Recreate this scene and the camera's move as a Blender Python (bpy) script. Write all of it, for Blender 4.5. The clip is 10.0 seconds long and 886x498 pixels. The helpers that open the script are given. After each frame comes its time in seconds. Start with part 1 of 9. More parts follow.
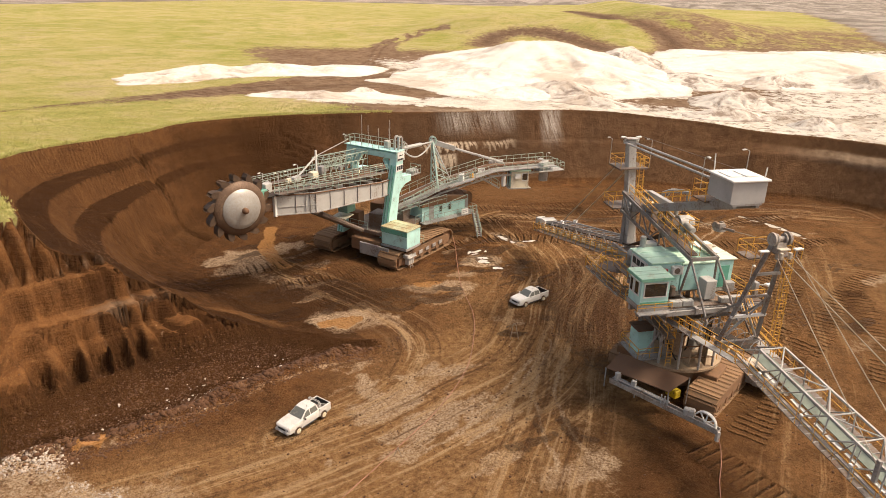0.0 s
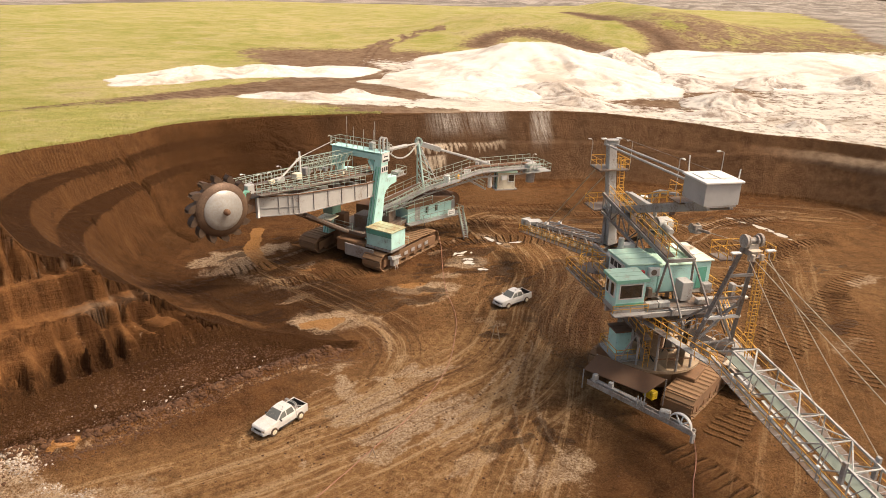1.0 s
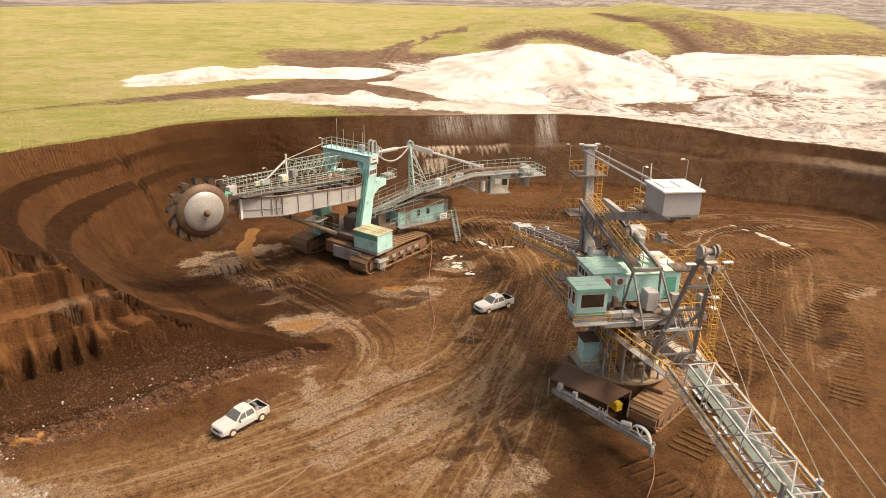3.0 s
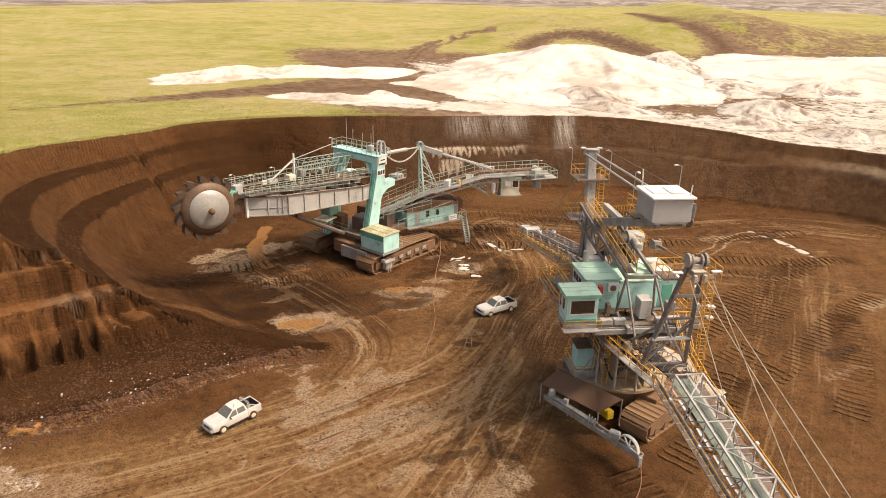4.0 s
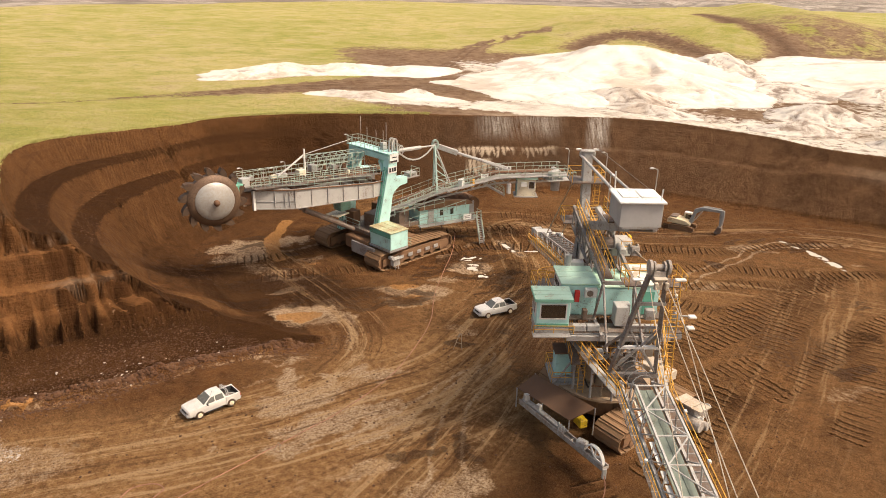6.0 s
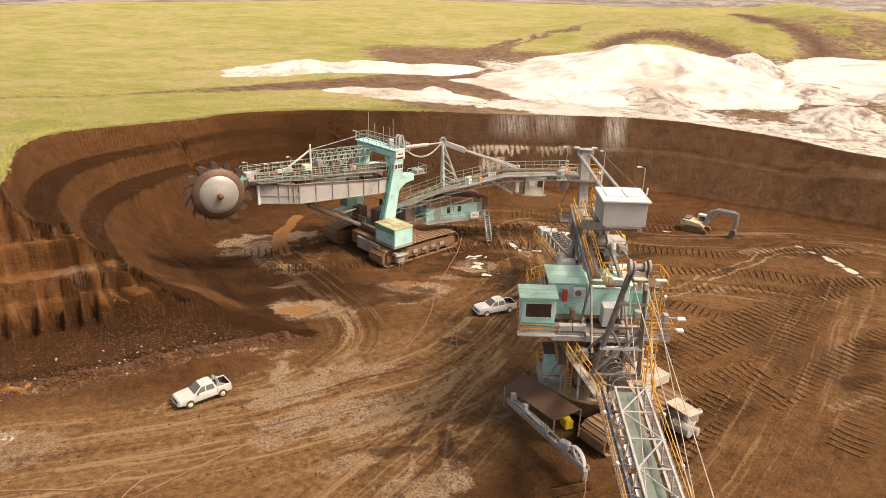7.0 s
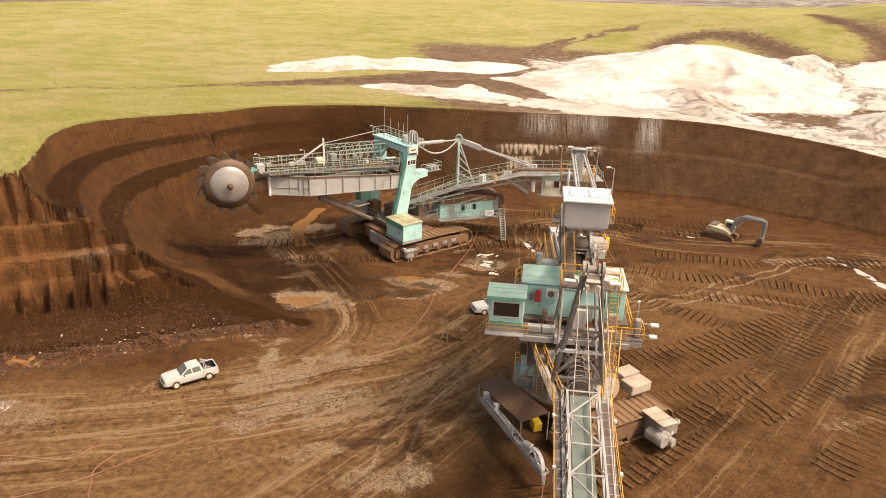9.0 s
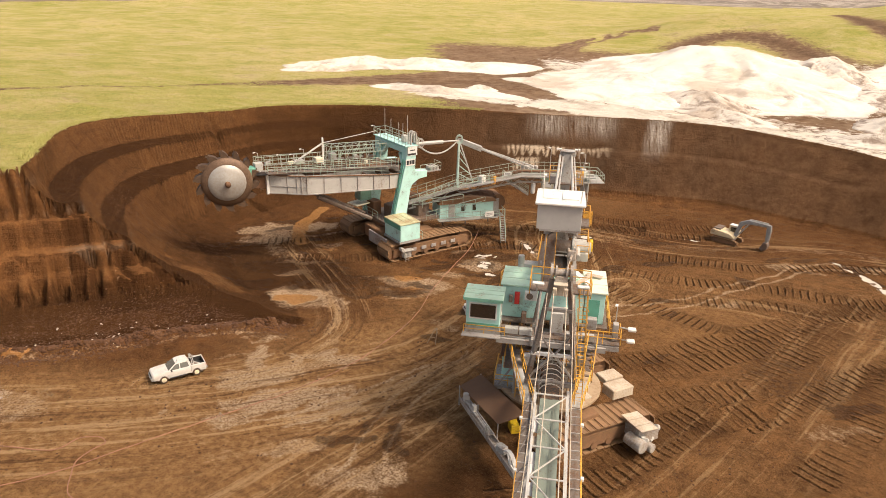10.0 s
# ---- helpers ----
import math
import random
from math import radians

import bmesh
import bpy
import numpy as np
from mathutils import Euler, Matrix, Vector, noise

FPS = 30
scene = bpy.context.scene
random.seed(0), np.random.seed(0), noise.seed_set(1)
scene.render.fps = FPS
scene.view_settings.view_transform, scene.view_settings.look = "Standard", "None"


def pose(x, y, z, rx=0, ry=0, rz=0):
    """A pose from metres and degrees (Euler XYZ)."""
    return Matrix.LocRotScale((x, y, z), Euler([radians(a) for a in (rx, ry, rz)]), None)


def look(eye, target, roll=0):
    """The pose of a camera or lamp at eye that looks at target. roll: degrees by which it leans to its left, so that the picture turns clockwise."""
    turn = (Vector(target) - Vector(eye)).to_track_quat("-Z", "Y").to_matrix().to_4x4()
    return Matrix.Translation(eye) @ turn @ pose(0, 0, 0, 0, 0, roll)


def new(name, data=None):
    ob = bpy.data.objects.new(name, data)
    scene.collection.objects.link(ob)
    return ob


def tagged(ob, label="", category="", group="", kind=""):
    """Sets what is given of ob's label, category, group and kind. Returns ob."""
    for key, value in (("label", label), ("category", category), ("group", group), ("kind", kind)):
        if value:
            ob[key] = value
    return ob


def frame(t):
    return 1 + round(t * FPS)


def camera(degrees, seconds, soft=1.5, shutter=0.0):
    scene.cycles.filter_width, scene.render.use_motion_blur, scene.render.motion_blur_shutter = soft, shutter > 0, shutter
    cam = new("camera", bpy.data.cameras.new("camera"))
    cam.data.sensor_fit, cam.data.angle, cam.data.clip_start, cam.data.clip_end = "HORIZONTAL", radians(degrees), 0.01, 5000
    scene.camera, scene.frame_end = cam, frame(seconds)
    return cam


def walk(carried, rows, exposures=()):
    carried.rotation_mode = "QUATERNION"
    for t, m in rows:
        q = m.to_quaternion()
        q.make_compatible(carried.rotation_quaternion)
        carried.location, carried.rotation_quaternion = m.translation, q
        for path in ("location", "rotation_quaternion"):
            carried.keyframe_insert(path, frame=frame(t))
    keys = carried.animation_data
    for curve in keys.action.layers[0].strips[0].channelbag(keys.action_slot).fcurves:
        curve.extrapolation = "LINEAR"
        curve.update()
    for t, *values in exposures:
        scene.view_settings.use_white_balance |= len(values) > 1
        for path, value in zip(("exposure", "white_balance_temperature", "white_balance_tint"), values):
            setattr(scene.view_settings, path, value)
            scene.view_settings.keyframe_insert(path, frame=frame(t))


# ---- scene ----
cam = camera(65.0, 10.0, 0.8)
PATH = [
    (0, (-0.634, -0.136, 35.23), (-0.654, 1.73, 34.512), 1.4),
    (0.5, (0.318, -0.119, 35.282), (0.295, 1.748, 34.564), 1.3),
    (1, (1.398, -0.114, 35.347), (1.377, 1.753, 34.631), 1.4),
    (1.5, (2.71, -0.076, 35.432), (2.677, 1.791, 34.716), 1.3),
    (2, (4.157, 0.1, 35.538), (4.097, 1.967, 34.822), 1.3),
    (2.5, (5.743, 0.323, 35.63), (5.656, 2.189, 34.914), 1.3),
    (4, (10.927, 1.151, 36.09), (10.715, 3.004, 35.369), 1.3),
    (4.5, (12.762, 1.515, 36.152), (12.481, 3.359, 35.43), 1.3),
    (5, (14.633, 1.928, 36.151), (14.308, 3.765, 35.429), 1.4),
    (5.5, (16.515, 2.305, 36.092), (16.154, 4.134, 35.369), 1.3),
    (7, (21.843, 3.656, 35.769), (21.357, 5.454, 35.041), 1.4),
    (7.5, (23.603, 4.227, 35.677), (23.061, 6.008, 34.946), 1.4),
    (8, (25.402, 4.789, 35.609), (24.812, 6.554, 34.875), 1.5),
    (8.5, (27.182, 5.31, 35.635), (26.554, 7.061, 34.9), 1.5),
    (9, (28.878, 5.864, 35.735), (28.216, 7.602, 34.999), 1.5),
    (9.5, (30.567, 6.489, 35.839), (29.871, 8.213, 35.101), 1.5),
    (10, (32.266, 7.195, 35.927), (31.538, 8.905, 35.189), 1.5),
]
walk(cam, [(t, look(eye, target, roll)) for t, eye, target, roll in PATH], [(0.0, 0.61, 6700, 14), (10.0, 0.61, 6700, 14)])

# ---- light ----
SUN_AZ, SUN_EL = 93.0, 54.0          # degrees from north (+y) towards +x, and above the horizon
world = bpy.data.worlds.new("sky")
scene.world = world
world.use_nodes = True
wt = world.node_tree
sky = wt.nodes.new("ShaderNodeTexSky")
sky.sky_type, sky.sun_disc = "NISHITA", False
sky.sun_elevation, sky.sun_rotation = radians(SUN_EL), radians(SUN_AZ)
sky.air_density, sky.dust_density, sky.ozone_density = 1.0, 5.0, 1.0
wt.nodes["Background"].inputs["Strength"].default_value = 0.15
haze = wt.nodes.new("ShaderNodeMix")                # warm haze over the whole sky
haze.data_type, haze.blend_type = "RGBA", "MULTIPLY"
haze.inputs[0].default_value = 1.0
haze.inputs[7].default_value = (1.0, 0.90, 0.74, 1.0)
wt.links.new(sky.outputs["Color"], haze.inputs[6])
wt.links.new(haze.outputs[2], wt.nodes["Background"].inputs["Color"])
sun_data = bpy.data.lights.new("sun", "SUN")
sun_data.energy, sun_data.angle, sun_data.color = 2.2, radians(10.0), (1.0, 0.91, 0.77)
sun = new("sun", sun_data)
sun_way = Vector((math.sin(radians(SUN_AZ)) * math.cos(radians(SUN_EL)), math.cos(radians(SUN_AZ)) * math.cos(radians(SUN_EL)), math.sin(radians(SUN_EL))))
sun.matrix_world = look(sun_way * 200, (0, 0, 0))


# ---- materials ----
def mat_new(name):
    m = bpy.data.materials.new(name)
    m.use_nodes = True
    nt = m.node_tree
    return m, nt, nt.nodes["Principled BSDF"]


def nd(nt, kind, **values):
    n = nt.nodes.new(kind)
    for key, value in values.items():
        if key in n.inputs:
            n.inputs[key].default_value = value
    return n


def noise_of(nt, scale, detail=4.0, rough=0.6, vec=None, distort=0.0):
    n = nd(nt, "ShaderNodeTexNoise", Scale=scale, Detail=detail, Roughness=rough, Distortion=distort)
    if vec is not None:
        nt.links.new(vec, n.inputs["Vector"])
    return n.outputs["Fac"]


def ramp_of(nt, fac, lo, hi, a=0.0, b=1.0):
    n = nd(nt, "ShaderNodeMapRange")
    n.inputs["From Min"].default_value, n.inputs["From Max"].default_value = lo, hi
    n.inputs["To Min"].default_value, n.inputs["To Max"].default_value = a, b
    nt.links.new(fac, n.inputs["Value"])
    return n.outputs["Result"]


def mix_of(nt, fac, a, b):
    n = nt.nodes.new("ShaderNodeMix")
    n.data_type = "RGBA"
    for sock, val in ((n.inputs[0], fac), (n.inputs[6], a), (n.inputs[7], b)):
        if isinstance(val, (int, float)):
            sock.default_value = val
        elif isinstance(val, tuple):
            sock.default_value = (*val, 1.0)
        else:
            nt.links.new(val, sock)
    return n.outputs[2]


def math_of(nt, op, a, b=0.0):
    n = nt.nodes.new("ShaderNodeMath")
    n.operation = op
    for sock, val in zip(n.inputs, (a, b)):
        if isinstance(val, (int, float)):
            sock.default_value = val
        else:
            nt.links.new(val, sock)
    return n.outputs[0]


def attr_of(nt, name):
    n = nt.nodes.new("ShaderNodeAttribute")
    n.attribute_name = name
    return n.outputs["Fac"]


def bump_of(nt, bsdf, height, strength=0.4, distance=0.1):
    n = nd(nt, "ShaderNodeBump", Strength=strength, Distance=distance)
    nt.links.new(height, n.inputs["Height"])
    nt.links.new(n.outputs["Normal"], bsdf.inputs["Normal"])


def place_of(nt):
    return nt.nodes.new("ShaderNodeNewGeometry").outputs["Position"]


def paint(name, color, rust=0.25, rough=0.5, metal=0.0, dust=(0.16, 0.085, 0.045), fine=6.0):
    """Worn machine paint: dust and rust patches, streaks, slight dents."""
    m, nt, b = mat_new(name)
    pos = place_of(nt)
    big = noise_of(nt, 0.6, 5, 0.65, pos)
    small = noise_of(nt, fine, 4, 0.7, pos)
    rnd = nt.nodes.new("ShaderNodeObjectInfo").outputs["Random"]
    shade = tuple(c * 0.78 for c in color)
    base = mix_of(nt, ramp_of(nt, big, 0.3, 0.7), color, shade)
    base = mix_of(nt, math_of(nt, "MULTIPLY", rnd, 0.18), base, tuple(c * 0.7 for c in color))
    both = math_of(nt, "MULTIPLY", math_of(nt, "ADD", big, small), 0.5)
    worn = ramp_of(nt, both, 0.60 - rust * 0.35, 0.72 - rust * 0.15)
    nt.links.new(mix_of(nt, worn, base, dust), b.inputs["Base Color"])
    nt.links.new(ramp_of(nt, small, 0.3, 0.7, rough - 0.1, min(1.0, rough + 0.25)), b.inputs["Roughness"])
    b.inputs["Metallic"].default_value = metal
    bump_of(nt, b, small, 0.15, 0.02)
    return m


def earth():
    """The ground: brown soil, haul road, grass, white sand, dried mud and wet patches by the shapes of their areas,
    with some painted shade.
    """
    m, nt, b = mat_new("earth")
    geo = nt.nodes.new("ShaderNodeNewGeometry")
    pos = geo.outputs["Position"]
    up = nt.nodes.new("ShaderNodeSeparateXYZ")
    nt.links.new(geo.outputs["True Normal"], up.inputs[0])
    n1 = noise_of(nt, 0.045, 6, 0.6, pos)
    n2 = noise_of(nt, 0.5, 6, 0.68, pos, 0.3)
    n3 = noise_of(nt, 5.0, 5, 0.75, pos)
    n4 = noise_of(nt, 1.6, 5, 0.7, pos)

    def sheet(u, v, fu, fv, detail=4.0, rough=0.6):
        c = nt.nodes.new("ShaderNodeCombineXYZ")
        nt.links.new(math_of(nt, "MULTIPLY", attr_of(nt, u), fu), c.inputs[0])
        nt.links.new(math_of(nt, "MULTIPLY", attr_of(nt, v), fv), c.inputs[1])
        return noise_of(nt, 1.0, detail, rough, c.outputs[0], 0.15)

    mul = lambda a, c: math_of(nt, "MULTIPLY", a, c)
    # scratches of the cutting wheel: down the risers, and along the benches
    scratch = sheet("along", "depth", 1.9, 0.30, 5, 0.7)
    comb = math_of(nt, "SINE", math_of(nt, "ADD", mul(attr_of(nt, "along"), 13.5), mul(n2, 9.0)))
    scratch = math_of(nt, "ADD", mul(scratch, 0.8), mul(comb, 0.055))
    scratch = math_of(nt, "ADD", scratch, 0.10)
    layer = sheet("along", "depth", 0.10, 1.7, 4, 0.7)
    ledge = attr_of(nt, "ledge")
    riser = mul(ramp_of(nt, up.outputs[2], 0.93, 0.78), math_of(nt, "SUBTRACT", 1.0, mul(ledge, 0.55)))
    wall = attr_of(nt, "wall")
    soil = mix_of(nt, ramp_of(nt, n1, 0.35, 0.65), (0.130, 0.056, 0.0195), (0.198, 0.086, 0.029))
    soil = mix_of(nt, ramp_of(nt, n2, 0.38, 0.66), (0.074, 0.031, 0.0115), soil)
    soil = mix_of(nt, ramp_of(nt, n3, 0.5, 0.72, 0.0, 0.6), soil, (0.235, 0.130, 0.056))
    road = attr_of(nt, "road")
    dirt = mix_of(nt, ramp_of(nt, n4, 0.33, 0.67), (0.205, 0.104, 0.040), (0.375, 0.213, 0.092))
    soil = mix_of(nt, mul(road, ramp_of(nt, n2, 0.28, 0.5, 0.45, 1.0)), soil, dirt)
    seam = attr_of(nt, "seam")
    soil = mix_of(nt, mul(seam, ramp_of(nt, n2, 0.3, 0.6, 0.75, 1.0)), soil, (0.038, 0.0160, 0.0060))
    soil = mix_of(nt, mul(mul(wall, riser), ramp_of(nt, scratch, 0.48, 0.66, 0.0, 0.6)), soil, (0.185, 0.088, 0.034))
    soil = mix_of(nt, mul(mul(wall, riser), ramp_of(nt, scratch, 0.50, 0.34, 0.0, 0.42)), soil, (0.042, 0.0185, 0.008))
    soil = mix_of(nt, mul(mul(wall, riser), mul(math_of(nt, "SUBTRACT", 1.0, seam), 0.35)), soil, (0.175, 0.083, 0.032))
    soil = mix_of(nt, mul(wall, ramp_of(nt, layer, 0.56, 0.74, 0.0, 0.40)), soil, (0.18, 0.092, 0.044))
    soil = mix_of(nt, mul(wall, ramp_of(nt, layer, 0.46, 0.33, 0.0, 0.6)), soil, (0.038, 0.018, 0.010))
    # light painted by slope: flat ledges tinted as lit, steep faces as shaded
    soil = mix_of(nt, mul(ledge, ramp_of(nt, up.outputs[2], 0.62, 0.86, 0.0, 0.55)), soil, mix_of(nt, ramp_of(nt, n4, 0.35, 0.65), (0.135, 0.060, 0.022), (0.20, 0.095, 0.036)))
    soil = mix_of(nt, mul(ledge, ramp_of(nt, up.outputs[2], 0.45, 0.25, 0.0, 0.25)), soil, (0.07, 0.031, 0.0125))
    pick = math_of(nt, "ADD", math_of(nt, "ADD", mul(attr_of(nt, "pale"), 0.72), mul(math_of(nt, "SUBTRACT", n2, 0.5), 1.5)), math_of(nt, "ADD", mul(math_of(nt, "SUBTRACT", n4, 0.5), 1.3), mul(math_of(nt, "SUBTRACT", n3, 0.5), 1.3)))
    pale = mul(ramp_of(nt, pick, 0.25, 0.95), ramp_of(nt, attr_of(nt, "pale"), 0.05, 0.3))
    soil = mix_of(nt, pale, soil, mix_of(nt, ramp_of(nt, n3, 0.38, 0.62), (0.29, 0.178, 0.092), (0.55, 0.415, 0.285)))
    rust = math_of(nt, "ADD", attr_of(nt, "ochre"), math_of(nt, "ADD", mul(math_of(nt, "SUBTRACT", n2, 0.5), 0.9), mul(math_of(nt, "SUBTRACT", n4, 0.5), 1.0)))
    rust = mul(ramp_of(nt, rust, 0.36, 0.62), ramp_of(nt, attr_of(nt, "ochre"), 0.05, 0.3))
    soil = mix_of(nt, mul(rust, 0.9), soil, mix_of(nt, ramp_of(nt, n3, 0.4, 0.62), (0.34, 0.150, 0.046), (0.46, 0.245, 0.085)))
    # streaks of wheels along the ways
    dark = None
    for k in ("a", "b", "c"):
        st = math_of(nt, "ADD", mul(sheet("u" + k, "v" + k, 0.045, 0.85, 3, 0.55), 0.6), mul(sheet("u" + k, "v" + k, 0.10, 3.2, 3, 0.6), 0.4))
        st = math_of(nt, "ADD", st, mul(math_of(nt, "SUBTRACT", n4, 0.5), 0.16))
        way = attr_of(nt, "way" + k)
        soil = mix_of(nt, mul(way, ramp_of(nt, st, 0.52, 0.60, 0.0, 0.85)), soil, (0.47, 0.310, 0.165))
        soil = mix_of(nt, mul(way, ramp_of(nt, st, 0.46, 0.38, 0.0, 0.75)), soil, (0.085, 0.038, 0.017))
        dark = mul(st, way) if dark is None else math_of(nt, "ADD", dark, mul(st, way))
    soak = math_of(nt, "ADD", math_of(nt, "ADD", attr_of(nt, "wet"), mul(math_of(nt, "SUBTRACT", n2, 0.5), 1.5)), mul(math_of(nt, "SUBTRACT", n4, 0.5), 1.5))
    wet = mul(ramp_of(nt, soak, 0.34, 0.72), ramp_of(nt, attr_of(nt, "wet"), 0.03, 0.25))
    wet = mul(wet, math_of(nt, "SUBTRACT", 1.0, rust))
    calm = math_of(nt, "SUBTRACT", 1.0, mul(ledge, 0.75))
    loose = math_of(nt, "SUBTRACT", calm, mul(mul(seam, calm), 0.6))
    soil = mix_of(nt, mul(wet, 0.72), soil, (0.034, 0.0140, 0.0052))
    soil = mix_of(nt, mul(calm, ramp_of(nt, n3, 0.46, 0.31, 0.0, 0.62)), soil, (0.040, 0.018, 0.007))
    # marks of the crawler pads: grooves painted dark as shaded, ridges pale as lit
    padm = attr_of(nt, "padm")
    turn = math_of(nt, "FRACT", math_of(nt, "ADD", attr_of(nt, "padu"), mul(math_of(nt, "SUBTRACT", n4, 0.5), 0.35)))
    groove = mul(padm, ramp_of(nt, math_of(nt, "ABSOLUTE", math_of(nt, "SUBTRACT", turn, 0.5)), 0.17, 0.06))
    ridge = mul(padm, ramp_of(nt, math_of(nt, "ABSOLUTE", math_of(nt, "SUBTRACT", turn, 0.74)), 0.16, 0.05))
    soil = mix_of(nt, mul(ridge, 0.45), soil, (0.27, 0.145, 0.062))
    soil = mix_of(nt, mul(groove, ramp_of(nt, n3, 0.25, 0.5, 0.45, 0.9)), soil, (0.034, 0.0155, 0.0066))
    n5 = noise_of(nt, 14.0, 4, 0.8, pos)
    soil = mix_of(nt, mul(loose, ramp_of(nt, n5, 0.52, 0.66, 0.0, 0.6)), soil, (0.30, 0.18, 0.09))
    soil = mix_of(nt, mul(calm, ramp_of(nt, n5, 0.47, 0.34, 0.0, 0.65)), soil, (0.030, 0.0135, 0.0055))
    # bare tan ground, tracks and scarps on the plateau
    tan = mix_of(nt, ramp_of(nt, n2, 0.35, 0.65), (0.20, 0.125, 0.078), (0.33, 0.235, 0.155))
    soil = mix_of(nt, attr_of(nt, "tan"), soil, tan)
    soil = mix_of(nt, mul(attr_of(nt, "scarp"), ramp_of(nt, n4, 0.3, 0.6, 0.5, 1.0)), soil, (0.085, 0.048, 0.030))
    beige = attr_of(nt, "beige")
    soil = mix_of(nt, mul(beige, ramp_of(nt, n2, 0.3, 0.6, 0.35, 1.0)), soil, (0.50, 0.40, 0.29))
    drip = mul(attr_of(nt, "drape"), mul(ramp_of(nt, sheet("along", "depth", 2.2, 0.25, 5, 0.75), 0.36, 0.66), ramp_of(nt, n3, 0.35, 0.6, 0.3, 1.0)))
    soil = mix_of(nt, drip, soil, (0.52, 0.47, 0.41))
    far = noise_of(nt, 0.02, 6, 0.62, pos, 0.8)
    g2 = noise_of(nt, 0.22, 6, 0.7, pos)
    squash = nt.nodes.new("ShaderNodeVectorMath")
    squash.operation = "MULTIPLY"
    squash.inputs[1].default_value = (0.7, 1.0, 1.0)
    nt.links.new(pos, squash.inputs[0])
    g3 = noise_of(nt, 0.11, 6, 0.72, squash.outputs[0], 0.6)
    grass = mix_of(nt, ramp_of(nt, far, 0.38, 0.62), (0.35, 0.325, 0.085), (0.47, 0.395, 0.155))
    grass = mix_of(nt, ramp_of(nt, g3, 0.44, 0.64, 0.0, 0.7), grass, (0.54, 0.435, 0.245))
    grass = mix_of(nt, ramp_of(nt, g2, 0.50, 0.66, 0.0, 0.6), grass, (0.27, 0.295, 0.07))
    grass = mix_of(nt, mul(ramp_of(nt, g3, 0.48, 0.36), ramp_of(nt, n4, 0.40, 0.62, 0.2, 0.7)), grass, (0.25, 0.285, 0.065))
    grass = mix_of(nt, ramp_of(nt, n4, 0.5, 0.68, 0.0, 0.45), grass, (0.15, 0.165, 0.04))
    grass = mix_of(nt, ramp_of(nt, g3, 0.60, 0.74, 0.0, 0.5), grass, (0.20, 0.135, 0.085))
    edge = ramp_of(nt, math_of(nt, "ADD", attr_of(nt, "grass"), mul(math_of(nt, "SUBTRACT", n2, 0.5), 1.1)), 0.35, 0.7)
    col = mix_of(nt, edge, soil, grass)
    sand = mix_of(nt, ramp_of(nt, n2, 0.3, 0.7), (0.66, 0.59, 0.49), (0.80, 0.755, 0.67))
    sand = mix_of(nt, ramp_of(nt, g3, 0.5, 0.66, 0.0, 0.75), sand, (0.36, 0.27, 0.19))
    sedge = ramp_of(nt, math_of(nt, "ADD", attr_of(nt, "sand"), mul(math_of(nt, "SUBTRACT", n2, 0.5), 1.3)), 0.42, 0.62)
    col = mix_of(nt, sedge, col, sand)
    grey = mix_of(nt, ramp_of(nt, far, 0.4, 0.6), (0.20, 0.172, 0.145), (0.44, 0.39, 0.335))
    grey = mix_of(nt, ramp_of(nt, g3, 0.46, 0.62, 0.0, 0.75), grey, (0.17, 0.145, 0.12))
    col = mix_of(nt, attr_of(nt, "quarry"), col, grey)
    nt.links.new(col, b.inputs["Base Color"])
    rough = math_of(nt, "ADD", ramp_of(nt, math_of(nt, "MAXIMUM", wet, rust), 0.0, 1.0, 0.95, 0.50), ramp_of(nt, n3, 0.3, 0.7, -0.05, 0.2))
    nt.links.new(rough, b.inputs["Roughness"])
    b.inputs["Specular IOR Level"].default_value = 0.05
    h = mul(math_of(nt, "ADD", math_of(nt, "ADD", n3, mul(n5, 0.45)), mul(n4, 1.4)), calm)
    h = math_of(nt, "ADD", h, mul(mul(scratch, 2.2), mul(wall, riser)))
    h = math_of(nt, "ADD", h, mul(mul(layer, 1.3), wall))
    h = math_of(nt, "ADD", h, math_of(nt, "SUBTRACT", mul(ridge, 0.35), mul(groove, 0.8)))
    h = math_of(nt, "ADD", h, mul(dark, 1.6))
    bump_of(nt, b, h, 0.9, 0.36)
    return m


EARTH = earth()

# ---- the ground ----
RIM = [(-26, 36, 15.5, 26), (-33, 48, 15.5, 26), (-39.5, 58.5, 15.5, 26), (-47.5, 67, 15.3, 21), (-51.6, 75, 15.3, 19), (-50.3, 82, 15.2, 16),
       (-46.5, 88.5, 15, 11), (-44, 96, 14.5, 10), (-42.3, 104, 14.1, 10), (-37.7, 112.4, 13.6, 10), (-31.4, 116.8, 13.4, 10),
       (-24.4, 120.7, 13.2, 10), (-17.1, 124.2, 13, 10), (-9.3, 128.2, 12.6, 10), (-1, 131.6, 12.3, 10)]
RIM += [(10, 136.5, 12, 11), (21.5, 140, 11.8, 13), (31, 141, 11.5, 13), (40, 139.5, 11, 14), (48, 136, 10.8, 13), (57, 130.5, 10.3, 9),
        (67, 127.5, 10.1, 8), (76, 121.5, 10.1, 8.5), (88, 108, 10, 9), (110, 80, 10, 10), (150, 20, 10, 14), (220, -40, 10, 20)]


def smooth(a, lo, hi):
    t = np.clip((a - lo) / (hi - lo), 0, 1)
    return t * t * (3 - 2 * t)


